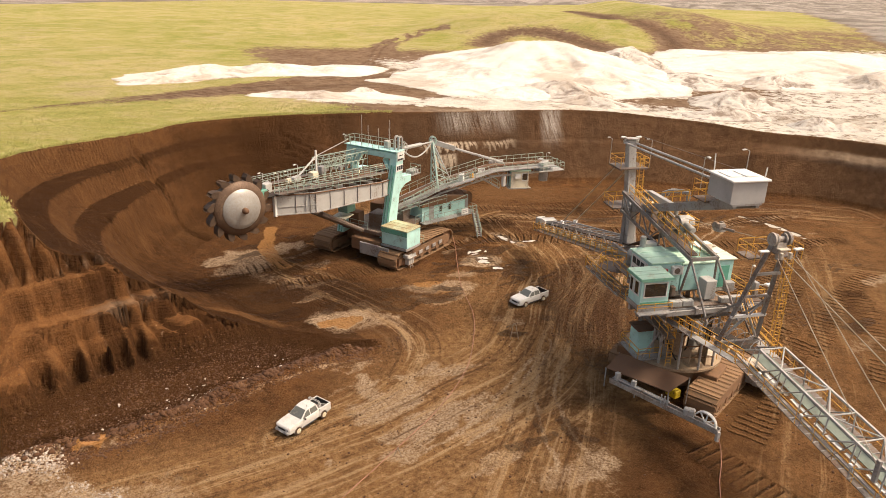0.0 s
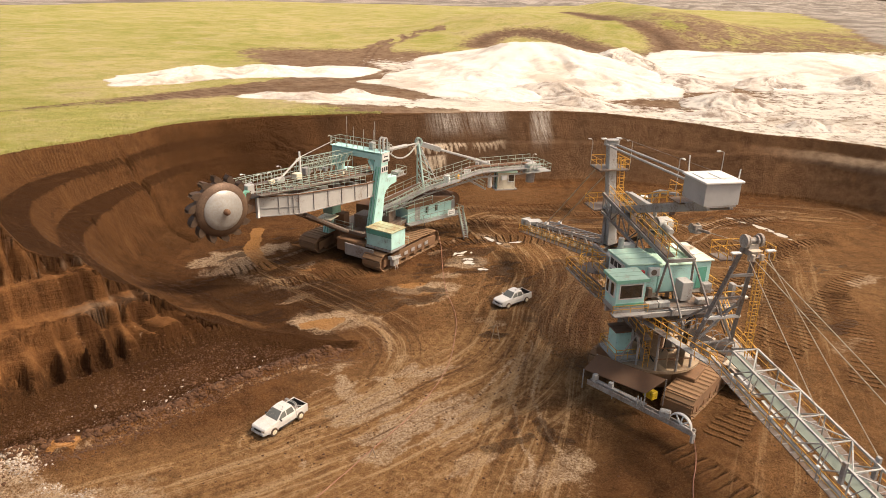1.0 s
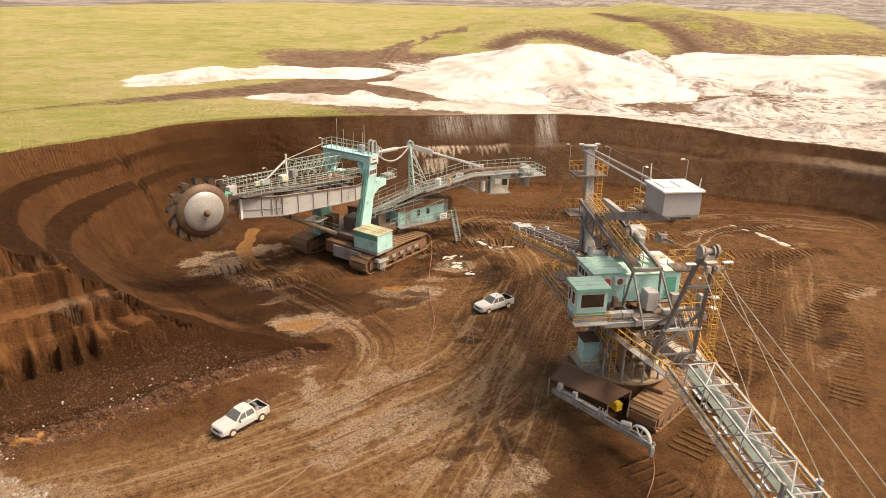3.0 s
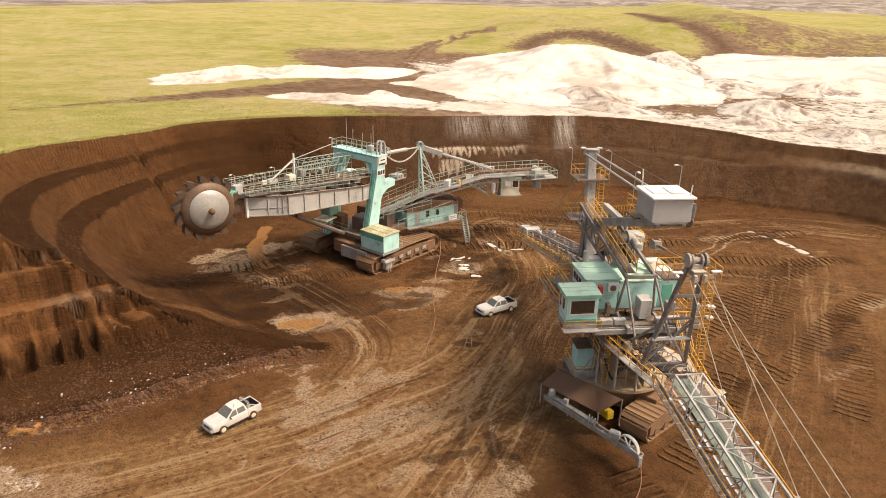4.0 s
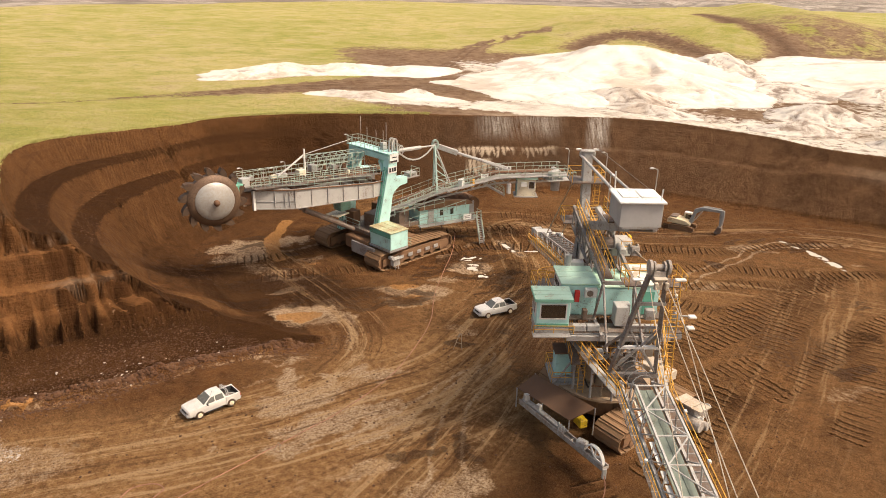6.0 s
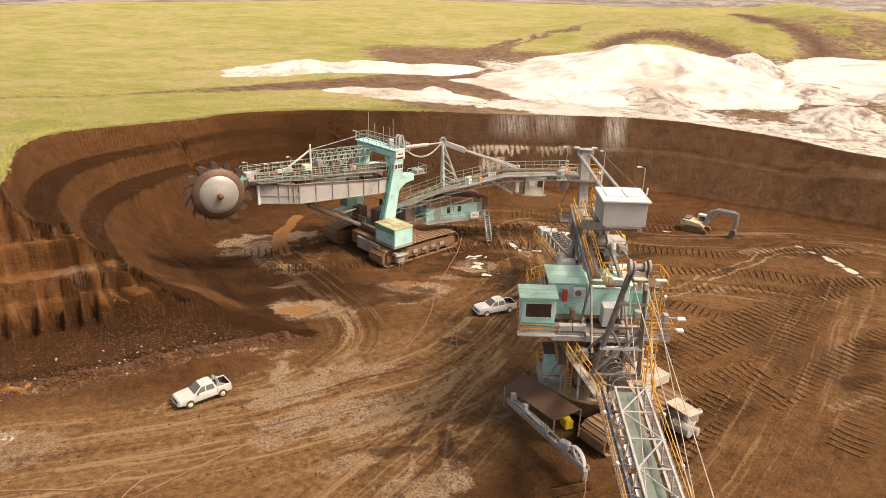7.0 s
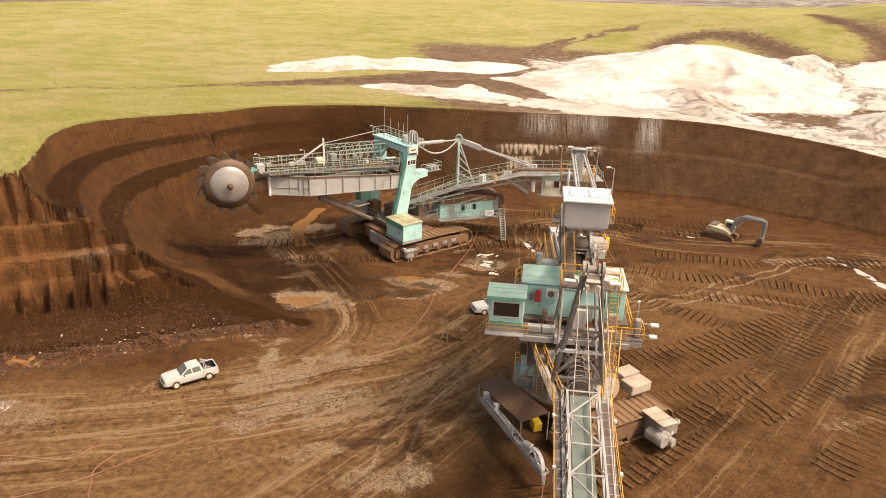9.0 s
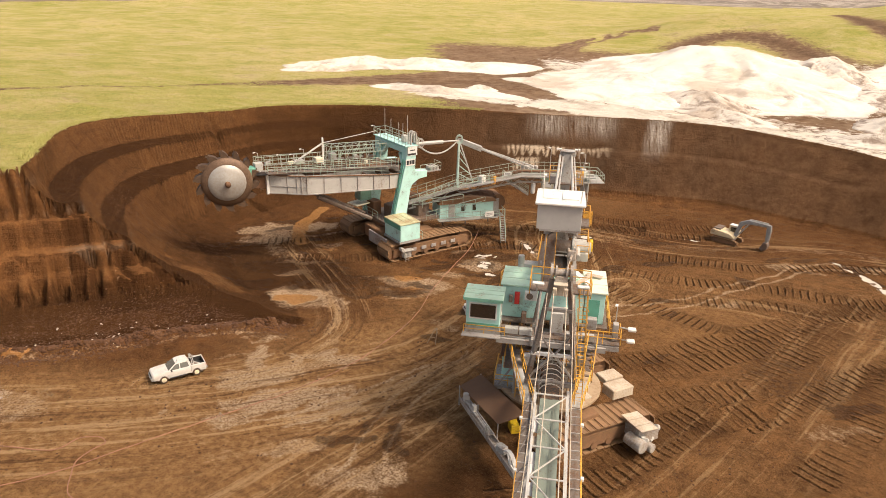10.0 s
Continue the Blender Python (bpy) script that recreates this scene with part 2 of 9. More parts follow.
def fbm(x, y, scale, seed, octaves=4):
    """Value noise on arrays, about -1 to 1."""
    out, amp, total = np.zeros_like(x), 1.0, 0.0
    for k in range(octaves):
        px, py = x / scale + 17.3 * seed + 5.1 * k, y / scale + 9.7 * seed - 3.3 * k
        ix, iy = np.floor(px), np.floor(py)
        fx, fy = px - ix, py - iy
        fx, fy = fx * fx * (3 - 2 * fx), fy * fy * (3 - 2 * fy)

        def h(a, b):
            v = np.sin(a * 127.1 + b * 311.7 + seed * 74.7) * 43758.5453
            return v - np.floor(v)
        val = (h(ix, iy) * (1 - fx) + h(ix + 1, iy) * fx) * (1 - fy) + (h(ix, iy + 1) * (1 - fx) + h(ix + 1, iy + 1) * fx) * fy
        out += amp * (2 * val - 1)
        total += amp
        amp *= 0.5
        scale *= 0.5
    return out / total


def along_line(x, y, pts):
    """Distance from a polyline, its arc length and the rows' further values at the nearest place."""
    best = np.full(x.shape, 1e9)
    arc = np.zeros_like(x)
    extra = [np.zeros_like(x) for _ in pts[0][2:]]
    run = 0.0
    for a, c in zip(pts[:-1], pts[1:]):
        dx, dy = c[0] - a[0], c[1] - a[1]
        ln = math.hypot(dx, dy)
        t = np.clip(((x - a[0]) * dx + (y - a[1]) * dy) / (ln * ln), 0, 1)
        d = np.hypot(x - a[0] - t * dx, y - a[1] - t * dy)
        hit = d < best
        best = np.where(hit, d, best)
        arc = np.where(hit, run + t * ln, arc)
        for k in range(len(extra)):
            extra[k] = np.where(hit, a[2 + k] + t * (c[2 + k] - a[2 + k]), extra[k])
        run += ln
    return best, arc, extra


def rounded(pts, steps=5):
    """A smooth curve through the rows."""
    P = np.array(pts, float)
    out = []
    for i in range(len(P) - 1):
        p0, p1, p2, p3 = P[max(i - 1, 0)], P[i], P[i + 1], P[min(i + 2, len(P) - 1)]
        for s in range(steps):
            t = s / steps
            out.append(tuple(0.5 * (2 * p1 + (p2 - p0) * t + (2 * p0 - 5 * p1 + 4 * p2 - p3) * t * t + (3 * p1 - p0 - 3 * p2 + p3) * t ** 3)))
    return out + [tuple(P[-1])]


RIM_FINE = rounded(RIM, 4)


def inside(x, y, poly):
    res = np.zeros(x.shape, bool)
    for a, c in zip(poly, poly[1:] + poly[:1]):
        cross = (a[1] > y) != (c[1] > y)
        with np.errstate(divide="ignore", invalid="ignore"):
            xx = (c[0] - a[0]) * (y - a[1]) / (c[1] - a[1] + 1e-12) + a[0]
        res ^= cross & (x < xx)
    return res


def plateau(x, y):
    z = 13.0 + 2.3 * smooth(-x, 5, 45) * smooth(-y, -125, -85) - 1.8 * smooth(x, 0, 55) * smooth(-y, -200, -140)
    z += 5.0 * smooth(y, 190, 380) + 0.8 * fbm(x, y, 60, 3) * smooth(y, 120, 200)
    d, _, _ = along_line(x, y, [(118, 560), (112, 430), (96, 300), (60, 290), (20, 320)])
    z += 7.0 * np.exp(-(d / 28) ** 2)                                     # grown-over bank behind the sand
    z -= 26 * smooth(y + 0.25 * x, 700, 800) * (1 - 0.6 * smooth(y, 900, 1500))   # far pit
    z += 3.5 * np.sin(y / 34 + 2.2 * fbm(x, y, 160, 8)) * smooth(y, 760, 900)
    z -= 16 * smooth(0.85 * x - 0.45 * y, 40, 130) * smooth(y, 240, 420)
    return z + 0.25 * fbm(x, y, 7, 5)


# edges of the terraces cut by the wheel, from the rim inwards: foot of a riser, crest of the next (x, y, z)
FOOT_1 = [(-20, 46, 12), (-30, 53.5, 12), (-37.4, 58, 12), (-40.3, 60.2, 12), (-44.2, 64.8, 12), (-46.5, 68.4, 12), (-48.1, 72.5, 12), (-49, 78, 12), (-48, 83, 12), (-45.9, 88, 12), (-43.6, 94, 11.9), (-41.6, 103.5, 11.6), (-36.8, 111.7, 11), (-30, 116, 11)]
CREST_2 = [(-18, 47.5, 11.3), (-28, 55, 11.3), (-33.5, 59, 11.3), (-37.2, 61.9, 11.3), (-40.6, 65.4, 11.3), (-43.7, 69.7, 11.3), (-45.6, 74.1, 11.3), (-46.1, 78, 11.3), (-45.8, 82.5, 11.3), (-44.8, 87.5, 11.2), (-42.9, 93.8, 11), (-40.8, 103, 10.6), (-36.2, 110.9, 10), (-29.5, 115, 10)]
FOOT_2 = [(-18, 50, 8.8), (-27, 56.5, 8.8), (-32.2, 60.2, 8.8), (-35.7, 62.9, 8.8), (-39.2, 66.8, 8.8), (-42.1, 71.4, 8.8), (-43.8, 76, 8.8), (-44.5, 81.5, 8.8), (-43.8, 87, 8.8), (-42.1, 93.6, 8.7), (-40, 102.5, 8.5), (-35.6, 110.1, 8), (-29, 114, 8)]
CREST_3 = [(-17, 52.5, 7.6), (-27, 59, 7.5), (-32.3, 63.3, 7.6), (-36.1, 66.7, 7.6), (-39.3, 71.5, 7.6), (-41, 76.5, 7.6), (-41.6, 81, 7.7), (-41.6, 86.5, 7.8), (-41, 93.2, 7.7), (-39.2, 102, 7.5), (-35, 109.4, 7), (-28.5, 113, 7)]
FOOT_3 = [(-10, 54, 1.6), (-17, 60.5, 1.9), (-22.8, 64, 2.5), (-28, 68.5, 2.3), (-33.2, 72.6, 2.0), (-37, 76.5, 1.8), (-38.6, 81.5, 1.6), (-38.9, 87, 1.6), (-38.3, 93, 1.5), (-36.5, 101, 1.5), (-32.5, 107.5, 1.5), (-26.5, 110.5, 1.5)]
TOE = [(-4, 56, 0), (-12, 63.5, 0), (-19, 68, 0), (-25, 73, 0), (-30, 77, 0), (-34, 81.5, 0), (-35.5, 87, 0), (-35, 93, 0), (-33, 99.5, 0), (-29.5, 105, 0), (-24, 107.5, 0)]
BERM = rounded([(-36, 41), (-31.2, 43.9), (-27.4, 46.3), (-24, 49.1), (-20.5, 52.6), (-16.7, 56.4), (-12.3, 60), (-8.2, 63.2)], 4)
EDGES = [rounded(line, 3) for line in (FOOT_1, CREST_2, FOOT_2, CREST_3, FOOT_3, TOE)]


def terraces(x, y):
    """Heights of the terraced bowl, which tread or riser a place lies on (0 the top riser, 1 the first tread ...) and how far across it."""
    z, band, part_way = np.zeros_like(x), np.full(x.shape, -1.0), np.zeros_like(x)
    sel = (x < 0) & (x > -60) & (y > 40) & (y < 122)
    if not sel.any():
        return z, band, part_way
    sx, sy = x[sel], y[sel]
    wx, wy = sx + 0.22 * fbm(sx, sy, 4, 81, 3), sy + 0.22 * fbm(sx, sy, 4, 82, 3)
    far_side = [(40, 110), (40, 30)]
    d0, _, (z0, _) = along_line(wx, wy, RIM_FINE)
    zz, bb, pp = np.array(z0), np.full(sx.shape, -1.0), np.zeros_like(sx)
    hold = inside(wx, wy, [p[:2] for p in RIM_FINE] + [(220, -400), (-26, -400)])
    for k, line in enumerate(EDGES):
        d1, _, (z1,) = along_line(wx, wy, line)
        t = d0 / (d0 + d1 + 1e-6)
        if k in (0, 2):                   # risers: a steep cut with loose earth at its foot
            shape = np.interp(t, [0, 0.12, 0.72, 1], [0, 0.2, 0.86, 1])
        elif k == 4:
            shape = np.interp(t, [0, 0.1, 0.55, 1], [0, 0.14, 0.70, 1])
        else:
            shape = t
        zz = np.where(hold, z0 + (z1 - z0) * shape, zz)
        bb, pp = np.where(hold, float(k), bb), np.where(hold, t, pp)
        hold = inside(wx, wy, [p[:2] for p in line] + far_side)
        d0, z0 = d1, z1
    zz = np.where(hold, 0.0, zz)
    bb = np.where(hold, 6.0, bb)
    z[sel], band[sel], part_way[sel] = zz, bb, pp
    return z, band, part_way


def height(x, y):
    """The height of the ground and the masks of what lies on it."""
    x, y = np.asarray(x, float), np.asarray(y, float)
    top = plateau(x, y)
    jx, jy = x + 0.28 * fbm(x, y, 5, 1, 3), y + 0.28 * fbm(x, y, 5, 2, 3)
    d, arc, (zr, wid) = along_line(jx, jy, RIM_FINE)
    ins = inside(jx, jy, [p[:2] for p in RIM_FINE] + [(220, -400), (-26, -400)])
    q = np.where(ins, d / wid, 0.0)
    plain = np.interp(q, [0, 0.02, 0.34, 0.36, 0.46, 0.84, 0.92, 1.0, 1.15], [1, 0.95, 0.62, 0.585, 0.55, 0.13, 0.06, 0.02, 0.0])
    bench = np.interp(q, [0, 0.14, 0.42, 0.48, 1.0, 1.15], [1, 0.80, 0.70, 0.60, 0.03, 0.0])
    w, w2 = smooth(arc, 88, 108), smooth(x, 48, 58) * (y > 60)
    prof = plain * (1 - w2) + bench * w2
    near_rim = np.clip(1 - d / 30, 0, 1)
    edge = zr * near_rim + top * (1 - near_rim)
    bowl = np.where(ins, np.where(w < 1, terraces(x, y)[0], 0) * (1 - w) + prof * zr * w, edge)
    bulge = (0.10 * np.sin(arc * 0.5 + 3 * fbm(x, y, 12, 4)) + 0.16 * fbm(x, y, 8, 9) + 0.09 * fbm(arc / 0.7, d / 6.0, 1.0, 14, 2)) * smooth(q, 0.02, 0.2) * (1 - smooth(q, 0.8, 1.1)) * (0.35 + 0.65 * w)
    notch = -1.1 * np.exp(-((arc - 66.5 - 0.25 * d) / 0.5) ** 2) - 0.8 * np.exp(-((arc - 52 - 0.2 * d) / 0.6) ** 2) * (q > 0.55)
    bowl += np.where(ins, bulge + notch * (q < 0.95), 0)
    bowl += np.where(ins & (bowl < 7.0) & (bowl > 0.3) & (w < 0.5), 0.30 * fbm(x, y, 2.2, 18, 4) + 0.12 * fbm(x, y, 0.7, 19, 2), 0)
    # the spur's face towards the haul road, fluted and layered
    ax, ay = 0.73, 0.68
    e = -(x + 33) * ay + (y - 48.7) * ax
    s = (x + 33) * ax + (y - 48.7) * ay
    tier = smooth(e, 3.4, 3.9) + smooth(e, 5.6, 6.1)
    run = s + 1.3 * fbm(x, y, 4, 6, 3) + 0.35 * e
    rib = np.abs(np.sin(math.pi * (run / 2.0 + 0.31 * tier) + 2.4 * fbm(s / 5.0, tier * 3.0, 1.0, 16, 2)))
    depth = np.clip(0.6 + 1.1 * fbm(s / 7.0, tier * 2.0, 1.0, 15, 2), 0.1, 1.3)
    e2 = e - 1.35 * (1 - rib) ** 1.4 * depth * smooth(e, 0.8, 2.6) + 0.55 * fbm(x, y, 3.6, 7, 3) + (0.28 - 0.18 * smooth(e, 0.5, 2.0)) * fbm(x, y, 1.1, 20, 3) + 0.25
    for s0, deep, half in ((2.0, 1.5, 0.85), (4.2, 1.4, 0.8), (5.9, 1.3, 0.75), (7.6, 0.8, 0.6), (-0.6, 1.0, 0.9)):   # hollows scooped out at its foot
        e2 -= deep * np.clip(1 - ((s - s0) / half) ** 2, 0, 1) ** 0.5 * smooth(e, 0.4, 0.9) * (1 - smooth(e, 2.4, 3.4))
    e2 += 4.0 * smooth(-s, 0.5, 5.0) * smooth(e, -1, 1) * (1 - smooth(-s, 7, 10))
    face = np.interp(e2, [-12, -4, -2, 0.5, 1.25, 1.7, 2.05, 3.2, 3.5, 3.85, 4.9, 5.2, 5.55, 6.2, 6.35, 6.6, 7.1, 8.0], [0, 0.6, 1.3, 2.2, 2.7, 4.2, 4.6, 5.2, 6.5, 7.0, 7.5, 9.3, 10.1, 10.5, 11.4, 12.4, 13.9, 15.6])
    face = np.where(e2 > 8, 60, face)
    face = np.where((x > 0) | (y > 100), 60, np.where(y < 20, 0, face))
    slope = np.clip((-35.5 - x) * 0.55, 0, 15.5) * (1 - smooth(y, 46, 49))
    low = smooth(-s, 0.5, 8.0) * (1 - smooth(e, 4.5, 7.0))
    face = face * (1 - low) + np.minimum(face, np.maximum(slope, 0.3)) * low
    z = np.minimum(np.where(ins, bowl, edge), face)
    wall = smooth(z, 0.8, 2.0) * ins * (q < 1.2)
    up = smooth(z, 10, 11.5) * (~ins) * (face > 14)
    up = np.where(~ins & (face > 16) & (d > 0.2), 1.0, up * 0)
    floor_mask = (z < 1.2) & (y > -300)
    near = (x > -40) & (x < -4) & (y > 38) & (y < 68)
    if near.any():
        bd, _, _ = along_line(x[near], y[near], BERM)
        z[near] += (0.62 * np.exp(-(bd / 0.6) ** 2) * (0.75 + 1.3 * fbm(x[near], y[near], 1.3, 25, 3)) - 0.14 * np.exp(-((bd - 1.3) / 0.5) ** 2)) * (z[near] < 2.5)
    # the floor: ruts, clods, tracks
    z = z + floor_mask * (0.22 * fbm(x, y, 14, 10) + 0.07 * fbm(x, y, 1.6, 11, 3))
    z = z + 0.12 * fbm(x, y, 1.2, 12, 3) * smooth(z, 1, 3) * (1 - up)
    return z, up, wall, arc, d, ins, q, e, s


def axis(lo, hi, step, far_lo, far_hi, grow):
    mid = list(np.arange(lo, hi + step / 2, step))
    a, st = lo, step
    left = []
    while a > far_lo:
        st *= grow
        a -= st
        left.append(a)
    c, st = hi, step
    right = []
    while c < far_hi:
        st *= grow
        c += st
        right.append(c)
    return np.array(left[::-1] + mid + right)


STROKES = []            # (mask, half width, strength, points)
BLOTS = []              # (mask, x, y, rx, ry, turn, strength)


def grid_mesh(name, X, Y, Z, mat, masks):
    ny, nx = X.shape
    me = bpy.data.meshes.new(name)
    idx = np.arange(nx * ny).reshape(ny, nx)
    quads = np.stack([idx[:-1, :-1], idx[:-1, 1:], idx[1:, 1:], idx[1:, :-1]], -1).reshape(-1, 4)
    me.vertices.add(nx * ny)
    me.vertices.foreach_set("co", np.stack([X, Y, Z], -1).astype(np.float32).ravel())
    me.loops.add(quads.size)
    me.loops.foreach_set("vertex_index", quads.astype(np.int32).ravel())
    me.polygons.add(len(quads))
    me.polygons.foreach_set("loop_start", np.arange(0, quads.size, 4, dtype=np.int32))
    me.polygons.foreach_set("loop_total", np.full(len(quads), 4, dtype=np.int32))
    me.update(calc_edges=True)
    me.polygons.foreach_set("use_smooth", np.ones(len(quads), bool))
    for key, values in masks.items():
        at = me.attributes.new(key, "FLOAT", "POINT")
        at.data.foreach_set("value", values.astype(np.float32).ravel())
    me.materials.append(mat)
    return new(name, me)

# what lies on the floor: pale dried mud, wet ground, ochre pools, ruts (half width, strength, points)
PALE = [
    (0.8, 0.75, [(-8.2, 55.2), (-6.5, 53.4), (-4, 54.5), (0, 59)]), (1.5, 0.7, [(-14, 70), (-12.5, 67), (-9.5, 68.5)]),
    (0.6, 0.7, [(-11, 73), (-7, 69.5), (-4.5, 63)]), (0.8, 0.7, [(-4.5, 75), (-1.5, 73.6), (1.5, 78)]),
    (0.5, 0.7, [(-30, 80), (-25, 84), (-19, 90)]), (1.4, 0.6, [(-27, 85), (-24, 80), (-19, 79)]), (1.3, 0.5, [(-20, 95), (-12, 100), (0, 107)]),
    (0.22, 1.0, [(18, 77.5), (24.1, 81.6), (29.7, 86.8), (35.2, 93.9), (40.4, 101.3), (45, 106.6), (52, 108)]), (0.22, 1.0, [(17, 80), (23.6, 83.9), (29.5, 89.4), (35.1, 96.3), (40.4, 103.6), (45.2, 108.6), (52, 109.6)]),
    (0.8, 0.4, [(8, 108), (25, 106), (45, 114), (60, 114)]), (1.5, 0.3, [(10, 40), (12, 46), (11, 51)]),
    (0.17, 1.1, [(8.6, 45), (7.6, 50), (7.5, 53.4), (8.0, 57.2), (8.8, 61), (10.4, 66)]), (0.17, 1.0, [(11.2, 46), (10.2, 50), (9.7, 54.5), (10.4, 59.5), (12, 64)]), (0.2, 1.0, [(-2, 46), (2, 50.5), (5, 55.5), (8, 62)]), (0.2, 0.9, [(1, 47), (4.6, 52), (7.2, 58), (9, 63.5)]),
    (0.5, 1.1, [(-8.6, 56.8), (-7.6, 54.2), (-5.6, 53.4), (-3.8, 54.9), (-4.6, 57), (-2, 59.5)])]
for width, strength, points in PALE:
    STROKES.append(("pale", width, strength, rounded(points, 4)))
# wheel ruts that follow a way: half width, strength, points
WAYS = [(8.0, 1.0, [(-40, 24), (-24, 34), (-10, 43), (2, 53), (9, 62), (12.5, 74), (15, 88), (10, 104)]),
        (3.0, 0.9, [(-14, 47), (-5, 56), (-3.5, 64), (-8, 71), (-17, 78), (-26, 86)]), (5.0, 0.8, [(4, 36), (8, 48), (11, 60), (15, 74), (22, 90)]),
        (6.0, 0.45, [(26, 36), (34, 54), (42, 74), (50, 98)]), (6.0, 0.6, [(-12, 104), (8, 108), (28, 107), (48, 113), (66, 112)]),
        (4.0, 0.5, [(20, 86), (34, 90), (52, 88), (66, 84)])]
for px, py, rx, ry, turn, k in [(-5.5, 52, 3.2, 1.6, 40, 0.8), (-2, 50, 3, 1.2, 40, 0.55), (-26.5, 83, 4, 2, 30, 0.8), (-12.2, 68.5, 3, 1.6, 10, 0.9),
                                (3.6, 87, 2.2, 1.3, 20, 1.0), (1.5, 82.5, 1.8, 1.0, 0, 1.0), (-24, 38.5, 6, 2.5, 30, 0.7), (-28, 86.5, 5, 2.4, 30, 1.3), (-31, 85, 3.2, 1.8, 20, 1.2), (-24, 91, 3, 1.4, 40, 1.2), (-12.3, 69, 4.2, 1.8, 12, 1.15), (-2, 78.6, 5, 1.8, 15, 1.05), (3.6, 88, 3.4, 2.2, 25, 1.1), (8, 96, 4, 1.1, -45, 0.9), (-6, 52.6, 4, 1.9, 40, 1.15), (-1, 51, 4, 1.7, 40, 0.9), (10, 44.5, 4, 1.6, 20, 0.8), (-31.6, 42.3, 2.6, 1.5, 20, 1.3), (-26.5, 40.2, 2.6, 1.0, 20, 1.0)]:
    BLOTS.append(("pale", px, py, rx, ry, turn, k))
# soaked ground, with both machines' cast shade painted in beside them
for px, py, rx, ry, turn, k in [(10.4, 49.6, 0.9, 1.9, 10, 0.75), (11.7, 47.8, 0.8, 0.6, -30, 0.7), (-7, 75, 9, 3.5, 20, 0.55), (-18, 76, 8, 3, 20, 0.6),
                                (15, 62, 4.5, 4, 0, 0.25), (2, 90, 5, 3, 10, 0.5), (8, 86, 4, 3, 0, 0.5), (-10, 101, 9, 4, 10, 0.4), (41, 76, 5, 7, 20, 0.4),
                                (15.5, 78, 5, 13, -12, 0.75), (17.5, 64, 5, 6, 0, 0.4), (20, 72, 5, 8, 0, 0.5), (24, 100, 8, 3, 10, 0.4), (27, 108, 10, 4, 0, 0.35), (36, 97.5, 1.6, 1.0, 0, 0.8), (17, 51, 3, 2, -45, 0.3)]:
    BLOTS.append(("wet", px, py, rx, ry, turn, k))
for px, py, rx, ry, turn, k in [(-12, 68.3, 2.6, 1.2, 15, 0.9), (-3, 80, 2.4, 1.0, 10, 0.7),
                                (-20, 92, 1.6, 0.7, 0, 0.7), (-18, 84, 2, 1, 0, 0.4), (-1.5, 77, 1.8, 0.7, 20, 0.5), (-28.6, 45.2, 1.5, 0.7, 20, 0.8), (12, 68, 7, 4, 30, 0.25)]:
    BLOTS.append(("ochre", px, py, rx, ry, turn, k))
BLOTS.append(("seam", 13.5, 49.5, 4.0, 7.5, 0, 0.5))
# strewn patches of crust and soaked ground
dice = random.Random(31)
for (x0, x1, y0, y1), count in (((-30, 12, 66, 99), 80), ((3, 15, 41, 58), 3), ((-12, 6, 44, 62), 22), ((20, 60, 66, 112), 30)):
    for _ in range(count):
        size = dice.uniform(0.35, 1.7) if x0 != 20 else dice.uniform(0.6, 2.2)
        BLOTS.append((dice.choice(("pale", "wet", "wet")) if x0 != -12 else "pale", dice.uniform(x0, x1), dice.uniform(y0, y1), size * dice.uniform(1.0, 2.6), size * 0.6, dice.uniform(10, 60), dice.uniform(0.45, 0.95)))
for width, strength, points in [(0.5, 0.3, [(-24, 41), (-14, 46), (-4, 57), (-3, 66), (-8, 73)]),
                                (1.0, 0.12, [(6, 45), (8.5, 54), (13, 60), (16, 70)])]:
    STROKES.append(("wet", width, strength, rounded(points, 4)))

STROKES.append(("seam", 0.45, 0.95, rounded([(-32.4, 44.6), (-28.3, 47.2), (-24.9, 50.0), (-21.4, 53.5), (-17.6, 57.3), (-13.1, 60.9), (-9, 64)], 4)))
STROKES.append(("pale", 0.30, 0.45, rounded([(-30.6, 43.0), (-26.8, 45.4), (-23.4, 48.2), (-19.9, 51.7), (-16.1, 55.5), (-11.7, 59.1)], 4)))
STROKES.append(("ochre", 0.95, 1.2, rounded([(-27.5, 97.7), (-26.8, 92.5), (-25.2, 88), (-23.9, 85.4), (-22.2, 83.8)], 4)))
# pools: x, y, half lengths, turn, and whether the sky's white is painted in
POOLS = [(3.2, 90.8, 1.3, 0.55, 35, 1), (3.9, 88.6, 0.7, 0.35, 10, 1), (4.1, 87.3, 0.9, 0.45, -10, 1), (5.7, 85.1, 1.3, 0.45, 25, 1), (8.2, 95.4, 1.4, 0.32, -50, 1), (7.0, 96.9, 1.3, 0.28, -50, 1), (13.7, 104.6, 0.8, 0.45, 0, 1),
         (10.8, 95.6, 1.0, 0.28, 10, 1), (47.6, 109.6, 1.1, 0.32, -35, 1), (49.0, 107.6, 1.3, 0.36, -50, 1), (50.7, 105.2, 1.6, 0.46, -58, 1), (52.4, 102.2, 1.9, 0.46, -62, 1), (28.5, 110.6, 0.9, 0.3, 0, 1),
         (-28.6, 45.3, 0.9, 0.5, 20, 0)]


def pool_level(x, y):
    return float(height(np.array([[x]]), np.array([[y]]))[0][0, 0])


